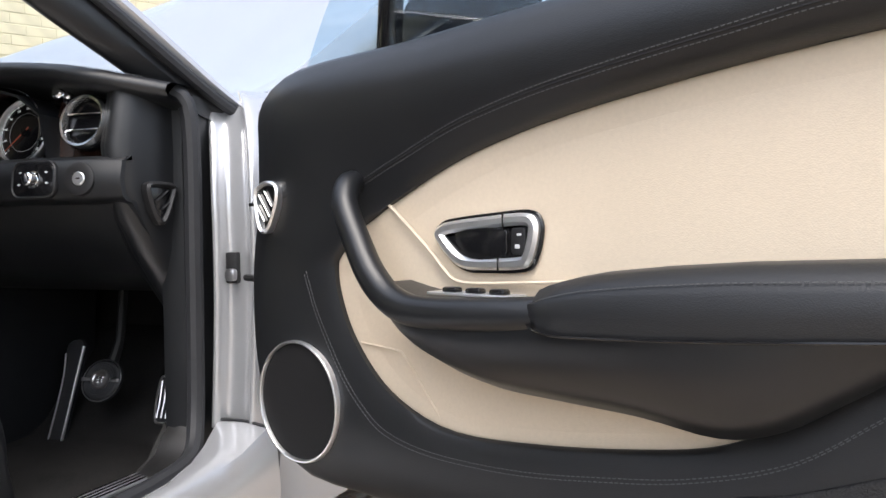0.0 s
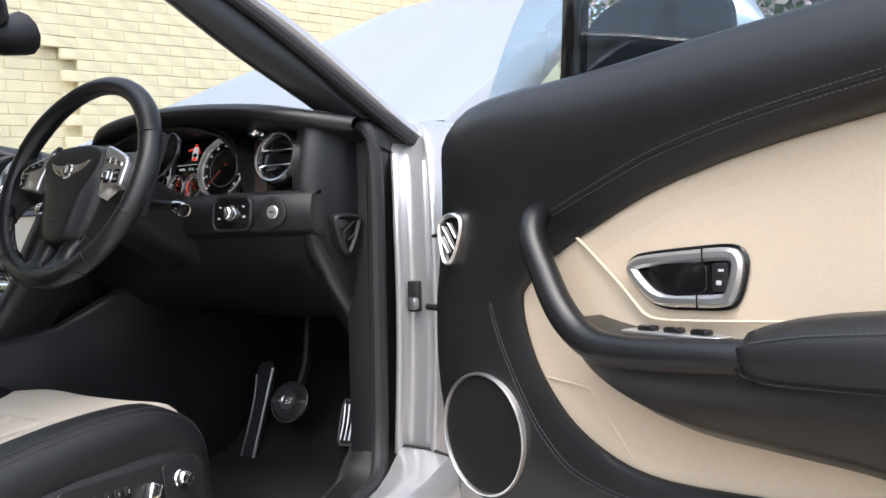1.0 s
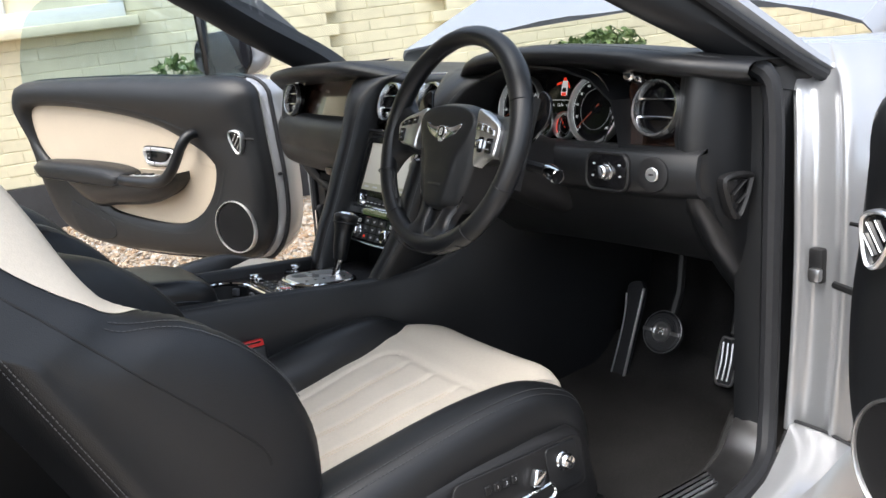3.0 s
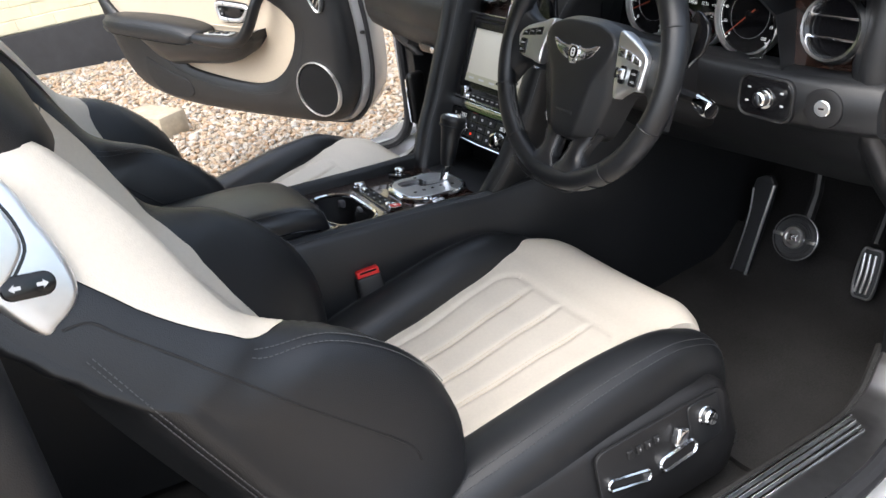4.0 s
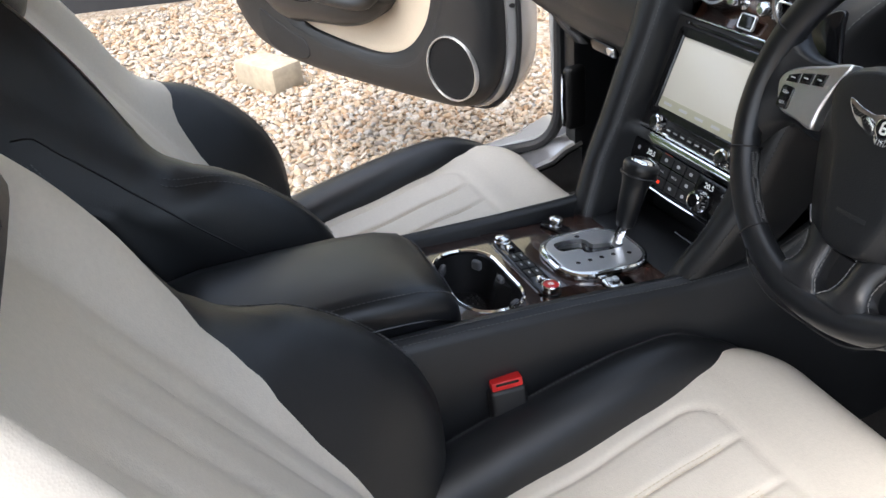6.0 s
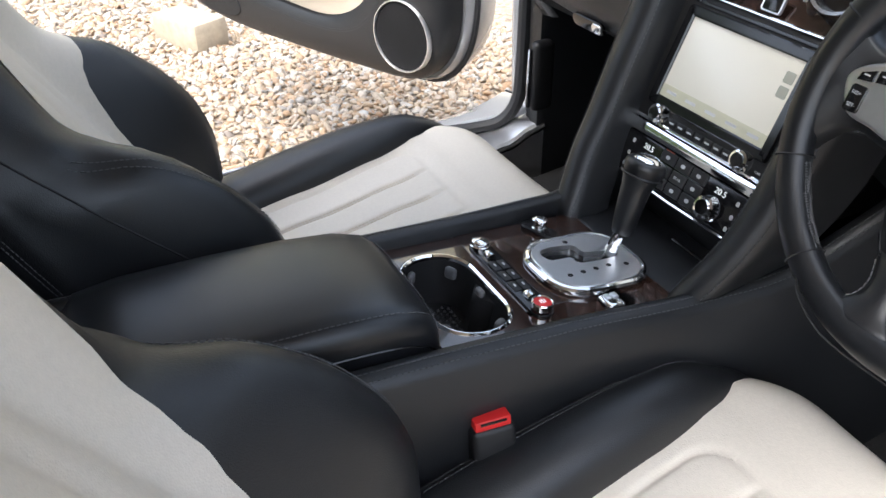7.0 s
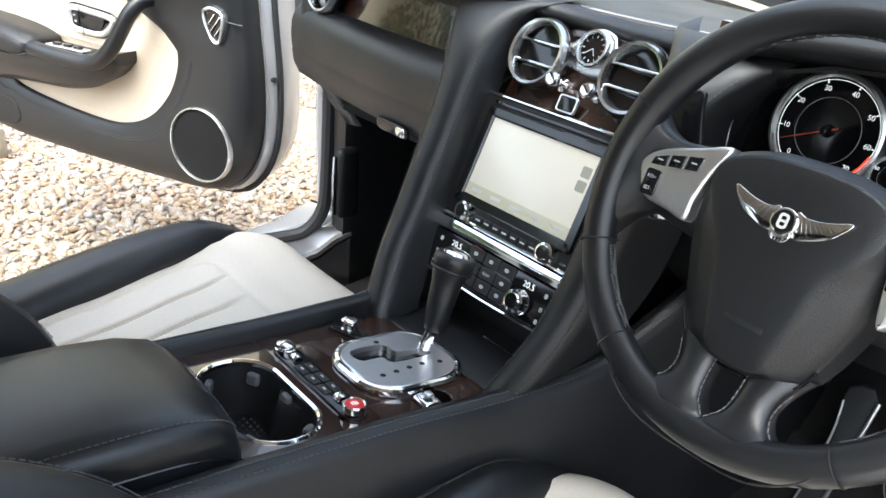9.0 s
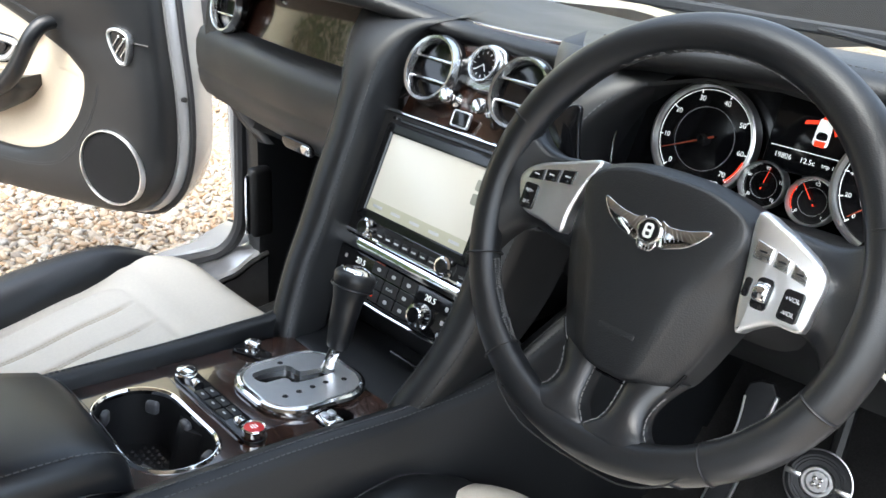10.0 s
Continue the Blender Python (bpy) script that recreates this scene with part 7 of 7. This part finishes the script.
rows = [[(x * 1.03, y * 0.98, -0.050) for x, y in pad_back], [(x * 1.01, y, -0.016 + 0.6 * hub_z(y)) for x, y in pad_back], [(x, y, -0.009 + 0.6 * hub_z(y)) for x, y in pad_back], [(x * 0.985, y * 0.988, -0.005 + 0.6 * hub_z(y)) for x, y in pad_back]]
for f, z in ((0.50, 0.003), (0.88, 0.0095), (1.0, 0.0118)):
    rows.append([(b[0] * 0.985 + (c[0] - b[0] * 0.985) * f, b[1] * 0.988 + (c[1] - b[1] * 0.988) * f, z + hub_z(b[1])) for b, c in zip(pad_back, pad_face)])
for q, z in ((0.96, 0.0130), (0.8, 0.0142), (0.55, 0.0150), (0.3, 0.0154), (0.05, 0.0155)):
    rows.append([(x * q, -0.02 + (y + 0.02) * q, z + hub_z(y) * q) for x, y in pad_face])
part("hub_pad", loft(rows), LEATHER, wheel_thing, "black leather airbag hub", smooth=70, m=WM)
part("pad_seam", tube([(x * 1.008, y * 1.006, -0.006 + 0.6 * hub_z(y)) for x, y in pad_back if y < -0.088], 0.0015, 6), GLOSS, wheel_thing, "dark seam below the hub", m=WM)
part("hub_relief", slab(round_rect(0.036, 0.006, 0.002, 3), 0.0006, 0.0003), LEATHER, wheel_thing, m=WM @ pose(0, -0.078, 0.0105, -5, 0, 0))
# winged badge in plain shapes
BZ = 0.0150
badge = part("badge", slab([(0.0115 * math.cos(a), 0.0115 * math.sin(a)) for a in [2 * math.pi * k / 32 for k in range(32)]], 0.004, 0.0015), CHROME, wheel_thing, "chrome winged badge", m=WM @ pose(0, 0.010, BZ))
part("badge_disc", slab([(0.0092 * math.cos(a), 0.0092 * math.sin(a)) for a in [2 * math.pi * k / 28 for k in range(28)]], 0.001, 0.0003), GLOSS, badge, "black badge disc", m=WM @ pose(0, 0.010, BZ + 0.0036))
part("badge_centre", frame_ring(round_rect(0.0085, 0.0125, 0.003, 4), 0.0022, 0.0006, 0.0002), WHITE_PAINT, badge, m=WM @ pose(0, 0.010, BZ + 0.0046))
part("badge_centre", rbox((0.0075, 0.0020, 0.0006), 0), WHITE_PAINT, badge, smooth=0, m=WM @ pose(0, 0.010, BZ + 0.0049))
for sx in (-1, 1):
    wing = rounded([(0.007, 0.0105), (0.016, 0.0085), (0.032, 0.0105), (0.047, 0.0155), (0.0505, 0.0145), (0.047, 0.0085), (0.038, -0.001), (0.025, -0.0075), (0.009, -0.0105)], 3)
    part("badge_wing", slab([(sx * x, y) for x, y in wing], 0.003, 0.001), CHROME, badge, "chrome badge wing", m=WM @ pose(0, 0.010, BZ - 0.0008))
    for k in range(9):
        l = 0.0135 - 0.0009 * k
        part("feather_line", rbox((0.0003, l, 0.0004), 0), STEEL, badge, smooth=0, m=WM @ pose(sx * (0.0140 + 0.0034 * k), 0.0095 + 0.00085 * k + 0.002, BZ + 0.0022, 0, 0, sx * (20 + 5 * k)))
part("badge_tail", slab(rounded([(-0.0085, -0.007), (0.0085, -0.007), (0.006, -0.016), (-0.006, -0.016)], 3), 0.003, 0.001), CHROME, badge, m=WM @ pose(0, 0.010, BZ - 0.0006))
for k in range(4):
    part("feather_line", rbox((0.0003, 0.007, 0.0004), 0), STEEL, badge, smooth=0, m=WM @ pose(-0.0045 + 0.003 * k, -0.003, BZ + 0.0024))
# spokes with switch pods
PZ = -0.010
for sx in (-1, 1):
    arm = [[(sx * x, y0, z - 0.030), (sx * x, y0, z - 0.006), (sx * x, y0 - 0.006, z), (sx * x, (y0 + y1) / 2, z + 0.003), (sx * x, y1 + 0.006, z), (sx * x, y1, z - 0.006), (sx * x, y1, z - 0.030)]
           for x, y0, y1, z in ((0.060, 0.050, -0.034, -0.008), (0.10, 0.048, -0.030, -0.006), (0.128, 0.046, -0.024, -0.004), (0.146, 0.050, -0.030, 0.0), (0.158, 0.060, -0.044, 0.004), (0.168, 0.074, -0.060, 0.006), (0.178, 0.080, -0.066, 0.002))]
    dense = [spline([r_[j] for r_ in arm], 3) for j in range(7)]
    part("spoke", loft([[dense[j][i] for j in range(7)] for i in range(len(dense[0]))]), LEATHER_SMOOTH, wheel_thing, "black leather spoke", smooth=60, m=WM)
    if sx > 0:
        pod = rounded([(0.076, 0.052), (0.098, 0.047), (0.120, 0.037), (0.136, 0.027), (0.141, 0.016), (0.140, -0.004), (0.137, -0.022), (0.116, -0.024), (0.100, -0.034), (0.092, -0.040), (0.087, -0.026), (0.081, 0.010)], 4)
    else:
        pod = rounded([(0.070, 0.052), (0.100, 0.044), (0.134, 0.033), (0.150, 0.020), (0.149, 0.006), (0.136, -0.013), (0.110, -0.017), (0.088, -0.020), (0.086, 0.000), (0.080, 0.024)], 4)
    pd = part("switch_pod", slab([(sx * x, y) for x, y in pod], 0.019, 0.004, PZ), SATIN, wheel_thing, "satin metal switch pod", m=WM)
    PT = PZ + 0.0185
    top = ([(0.084, 0.033), (0.099, 0.030), (0.099, 0.017), (0.084, 0.018)], [(0.101, 0.0295), (0.114, 0.026), (0.114, 0.0145), (0.101, 0.0165)], [(0.116, 0.0255), (0.130, 0.019), (0.130, 0.0105), (0.116, 0.0135)])
    if sx < 0:
        top = ([(0.090, 0.037), (0.105, 0.034), (0.106, 0.021), (0.092, 0.023)], [(0.107, 0.0335), (0.122, 0.030), (0.122, 0.0185), (0.108, 0.0205)], [(0.124, 0.0295), (0.138, 0.024), (0.140, 0.016), (0.124, 0.018)])
    for t in top:
        part("pod_button", slab([(sx * x, y) for x, y in inset_outline(t, 0.0005)], 0.003, 0.001, PT), GLOSS if sx < 0 else BRIGHT, pd, m=WM)
        part("button_mark", slab(round_rect(0.006, 0.0014, 0.0004, 2, sx * (t[0][0] + t[1][0]) / 2, (t[0][1] + t[2][1]) / 2), 0.0003, 0.0001, PT + 0.003), GREY_MARK if sx < 0 else PLASTIC, pd, smooth=0, m=WM)
    vx, vy = (0.1245, -0.006) if sx > 0 else (-0.1325, 0.001)
    part("volume_rocker", slab(round_rect(0.0155, 0.024, 0.003, 4, vx, vy), 0.003, 0.001, PT), GLOSS, pd, "black rocker switch", m=WM)
    writing("+VOL" if sx > 0 else "RES+", 0.0046, WM @ pose(vx, vy + 0.005, PT + 0.0032), GREY_MARK, pd)
    writing("-VOL" if sx > 0 else "SET-", 0.0046, WM @ pose(vx, vy - 0.006, PT + 0.0032), GREY_MARK, pd)
    if sx > 0:
        part("roller_well", slab(round_rect(0.013, 0.025, 0.004, 4, 0.1015, -0.005), 0.002, 0.0005, PT), GLOSS, pd, m=WM)
        part("pod_roller", lathe([(0.0, -0.005), (0.0075, -0.005), (0.0085, -0.003), (0.0085, 0.003), (0.0075, 0.005), (0.0, 0.005)], 16), CHROME, pd, "chrome roller", m=WM @ pose(0.1015, -0.004, PT + 0.001, 0, 90, 0))
        part("pod_arrows", slab(round_rect(0.0055, 0.015, 0.002, 3, 0.0885, -0.004), 0.0015, 0.0004, PT), GLOSS, pd, m=WM)
    # lower spoke: one leg each side of a narrow slot, flaring into the rim
    lower = [[Vector((sx * x0, y, z - 0.020)), Vector((sx * x0, y, z - 0.003)), Vector((sx * (x0 + 0.004), y, z)), Vector((sx * (x0 * 0.6 + x1 * 0.4), y, z + 0.0035)), Vector((sx * (x1 - 0.007), y, z)), Vector((sx * x1, y, z - 0.006)), Vector((sx * x1, y, z - 0.020))]
             for x0, x1, y, z in ((0.016, 0.062, -0.100, -0.010), (0.016, 0.055, -0.112, -0.006), (0.0155, 0.050, -0.122, -0.003), (0.015, 0.047, -0.133, 0.0), (0.014, 0.048, -0.143, 0.003), (0.011, 0.054, -0.152, 0.006), (0.005, 0.068, -0.159, 0.009), (0.0, 0.086, -0.165, 0.011), (0.0, 0.098, -0.172, 0.009))]
    dense = [spline([r_[j] for r_ in lower], 3) for j in range(7)]
    part("lower_spoke", loft([[dense[j][i] for j in range(7)] for i in range(len(dense[0]))]), LEATHER_SMOOTH, wheel_thing, "black lower spoke", smooth=60, m=WM)
    part("stitching", stitches([dense[5][i] + Vector((sx * 0.0006, 0, 0.001)) for i in range(4, len(dense[5]) - 2)], 0.0055, 0.004, 0.0007), RIM_THREAD, wheel_thing, smooth=0, m=WM)
    part("stitching", stitches([dense[1][i] + Vector((-sx * 0.0004, 0, 0.001)) for i in range(4, len(dense[1]) - 5)], 0.0055, 0.004, 0.0007), RIM_THREAD, wheel_thing, smooth=0, m=WM)
    part("rim_seam", tube(spline([(sx * 0.100, -0.158, 0.012), (sx * 0.086, -0.174, 0.015), (sx * 0.058, -0.190, 0.013), (sx * 0.030, -0.1955, 0.010), (0.0, -0.1965, 0.008)], 5), 0.0010, 6), PLASTIC, wheel_thing, "dark seam on the lower rim", m=WM)
column = thing("steering_column", label="black steering column shroud with stalks", category="steering column")
rows = []
for z, w, h, dy in ((-0.02, 0.056, 0.045, 0.0), (-0.05, 0.062, 0.052, 0.0), (-0.10, 0.066, 0.056, 0.0), (-0.17, 0.07, 0.06, -0.006), (-0.26, 0.072, 0.064, -0.012)):
    rows.append([(w * math.copysign(abs(math.cos(a)) ** 0.6, math.cos(a)), dy + h * math.copysign(abs(math.sin(a)) ** 0.6, math.sin(a)), z) for a in [2 * math.pi * k / 24 for k in range(24)]])
part("shroud", loft(rows), PLASTIC, column, "black column shroud", smooth=60, m=WM)
for sx in (-1, 1):
    blade = rounded([(0.060, -0.006), (0.075, -0.026), (0.130, -0.004), (0.172, 0.034), (0.184, 0.056), (0.178, 0.084), (0.154, 0.098), (0.146, 0.078), (0.128, 0.040), (0.095, 0.012)], 4)
    part("shift_paddle", slab([(sx * x, y) for x, y in blade], 0.006, 0.002, -0.052), GLOSS, column, "gloss black shift paddle", m=WM)
for sx, a, tip in ((1, 0.180, -0.026), (-1, 0.166, -0.022)):
    SZ = -0.088 if sx > 0 else -0.060
    st = part("stalk", tube([(sx * 0.06, -0.01, -0.095), (sx * 0.11, -0.015, -0.092), (sx * (a - 0.02), tip + 0.006, SZ - 0.005)], [0.010, 0.009, 0.009], 10), PLASTIC, column, "black control stalk", m=WM)
    part("stalk_end", tube([(sx * (a - 0.022), tip + 0.007, SZ - 0.0055), (sx * (a - 0.016), tip + 0.004, SZ - 0.0045), (sx * (a + 0.006), tip - 0.003, SZ - 0.001), (sx * (a + 0.010), tip - 0.004, SZ)], [0.012, 0.0135, 0.0135, 0.011], 16), CHROME, st, "ribbed chrome stalk end", m=WM)
    part("stalk_cap", lathe([(0.0, 0.001), (0.0105, 0.0)], 16), GLOSS, st, m=WM @ facing((sx * (a + 0.0105), tip - 0.0042, SZ + 0.0002), (sx, -0.25, 0.15)))

# ---- pedals, mats, mirror, overhead console ----
brake = thing("brake_pedal", label="round metal brake pedal with rubber ring", category="pedal")
bm_ = facing((0.441, 0.272, 0.444), (0.12, -1, 0.50))
part("pedal_pad", lathe([(0.0, 0.004), (0.022, 0.004), (0.024, 0.0065), (0.030, 0.0072), (0.031, 0.0062), (0.034, 0.0068), (0.035, 0.0058), (0.038, 0.0062), (0.042, 0.004), (0.0445, 0.0), (0.045, -0.008)], 40), RUBBER, brake, "ribbed black rubber pad", m=bm_)
part("pedal_rim", tube([(0.0448 * math.cos(a), 0.0448 * math.sin(a), 0.001) for a in [2 * math.pi * k / 40 for k in range(40)]], 0.0013, 6, closed=True), STEEL, brake, "bright pedal rim", m=bm_)
part("pedal_centre", lathe([(0.0, 0.0075), (0.014, 0.0075), (0.0165, 0.0095), (0.0205, 0.0095), (0.0228, 0.0055)], 32), STEEL, brake, "metal pedal centre", m=bm_)
for k in range(4):
    part("pedal_boss", lathe([(0.0, 0.0105), (0.0028, 0.0102), (0.0042, 0.0072)], 14), CHROME, brake, "bright round boss", m=bm_ @ pose(0.0058 * math.cos(radians(45 + 90 * k)), 0.0058 * math.sin(radians(45 + 90 * k)), 0))
for sx in (-1, 1):
    part("pedal_bar", rbox((0.022, 0.008, 0.004), 0.0015, 2), STEEL, brake, m=bm_ @ pose(sx * 0.033, 0, 0.0065))
part("pedal_arm", tube([(0.45, 0.285, 0.455), (0.44, 0.33, 0.52), (0.43, 0.36, 0.66)], [0.012, 0.010, 0.010], 8), PLASTIC, brake)
acc = thing("accelerator_pedal", label="ribbed metal accelerator pedal", category="pedal")
am = facing((0.574, 0.312, 0.402), (0.15, -1, 0.35))
acc_out = [(0.021, 0.046), (0.024, 0.0), (0.020, -0.044), (0.0, -0.050), (-0.018, -0.044), (-0.022, 0.0), (-0.017, 0.046), (0.0, 0.050)]
part("pedal_plate", slab(rounded(acc_out, 5), 0.008, 0.002), RUBBER, acc, m=am)
part("pedal_frame", frame_ring(rounded(acc_out, 5), 0.005, 0.004, 0.0015, 0.006), STEEL, acc, "bright metal surround", m=am)
for k in range(3):
    x = -0.010 + 0.010 * k
    part("pedal_rib", tube(spline([(x - 0.002, -0.038, 0.010), (x + 0.001, 0.0, 0.011), (x - 0.001, 0.038, 0.010)], 4), 0.0028, 8), STEEL, acc, "bright metal rib", m=am)
part("pedal_arm", tube([(0.562, 0.345, 0.45), (0.565, 0.37, 0.52), (0.565, 0.40, 0.60)], 0.009, 8), PLASTIC, acc)
rest_ = thing("footrest", label="black footrest with bright metal edge", category="pedal")
fm = facing((0.309, 0.316, 0.385), (0.05, -0.97, 0.25), (0.045, 0.25, 0.97))
ft = rounded([(-0.024, -0.122), (0.010, -0.122), (0.014, -0.05), (0.022, 0.12), (-0.024, 0.12), (-0.016, 0.06), (-0.017, 0.0)], 3)
part("rest_pad", slab(ft, 0.012, 0.003), RUBBER, rest_, m=fm)
edge_line = spline([(0.023, 0.12, 0.0145), (0.015, -0.05, 0.0145), (0.012, -0.112, 0.0145), (0.006, -0.123, 0.0145), (-0.018, -0.124, 0.0145), (-0.025, -0.116, 0.0145), (-0.018, -0.02, 0.0145), (-0.016, 0.05, 0.0145), (-0.022, 0.10, 0.0145)], 4)
part("rest_edge", tube(edge_line, [0.0034 if k < len(edge_line) / 2 else 0.0020 for k in range(len(edge_line))], 8), SATIN, rest_, "bright metal edge", m=fm)
for s in (1, -1):
    mat_ = part("floor_mat", sheet([[(s * x, y, lerp_table([(-0.2, 0.272), (0.02, 0.272), (0.30, 0.297), (0.42, 0.40)], y) + 0.003 * noise.noise((x * 30, y * 30, 1))) for x in [0.20 + 0.03 * i for i in range(18)]] for y in [-0.15 + 0.04 * j for j in range(14)]], 0.010, (0, 0, 1)), CARPET)
    tagged(mat_, "black carpet floor mat in the footwell", "floor mat", "floor mats")
mirror = thing("rear_view_mirror", label="black rear view mirror below the header", category="mirror")
mm = facing((0.030, -0.235, 1.236), (0.72, -0.66, -0.12), (-0.10, -0.19, 1))
mo = rounded([(-0.120, 0.028), (-0.06, 0.037), (0.06, 0.037), (0.120, 0.028), (0.126, 0.0), (0.116, -0.026), (0.05, -0.034), (-0.05, -0.034), (-0.116, -0.026), (-0.126, 0.0)], 4)
part("mirror_body", loft([[(x * q, y * q, z) for x, y in mo] for q, z in ((0.5, -0.05), (0.8, -0.042), (0.95, -0.025), (1.0, -0.006), (1.0, 0.002), (0.97, 0.005))]), PLASTIC, mirror, "black mirror housing", m=mm)
part("mirror_glass", slab(inset_outline(mo, 0.006), 0.002, 0.0005, 0.0045), DARKGLASS, mirror, "dark dimming mirror glass", m=mm)
part("mirror_stem", tube([(0.055, -0.20, 1.222), (0.07, -0.13, 1.215), (0.06, -0.08, 1.235)], [0.022, 0.035, 0.045], 12), PLASTIC, mirror, "black mirror stem cover")
over = thing("overhead_console", label="cream overhead console with gloss black switch panel", category="overhead console")
om = facing((0.0, -0.52, 1.285), (0, 0.10, -1), (0, 1, 0))
part("console_body", slab(round_rect(0.26, 0.24, 0.04, 6), 0.02, 0.010), HEADLINER, over, m=om)
op = part("switch_plate", slab(round_rect(0.20, 0.13, 0.02, 5, 0, -0.01), 0.006, 0.002, 0.019), GLOSS, over, "gloss black switch plate", m=om)
for k in range(4):
    part("reading_lamp", slab(round_rect(0.036, 0.030, 0.008, 4, -0.066 + 0.044 * k, 0.02), 0.004, 0.001, 0.0245), principled("lamp_lens_%d" % k, (0.6, 0.6, 0.6), 0.2), op, "clear lamp lens", m=om)
    part("switch", lathe([(0.0, 0.008), (0.008, 0.007), (0.010, 0.0)], 18), CHROME, op, m=om @ pose(-0.06 + 0.04 * k, -0.03, 0.025))
for s in (1, -1):
    part("sun_visor", rbox((0.36, 0.16, 0.014), 0.006, 2), HEADLINER, body, "cream sun visor", m=facing((s * 0.32, -0.435, 1.282 if s else 0), (0, 0.1, -1), (0, 1, 0)))
# upright trim bar in the passenger footwell, not a lamp: it gives no light
kick = thing("footwell_bar", label="upright black and chrome footwell speaker bar", category="footwell trim")
part("bar_body", rbox((0.03, 0.05, 0.15), 0.012, 3, at=(-0.665, 0.07, 0.555)), PLASTIC, kick)
part("bar_trim", tube([(-0.668, 0.043, 0.615), (-0.667, 0.041, 0.55), (-0.668, 0.043, 0.49)], 0.005, 8), CHROME, kick, "chrome edge")
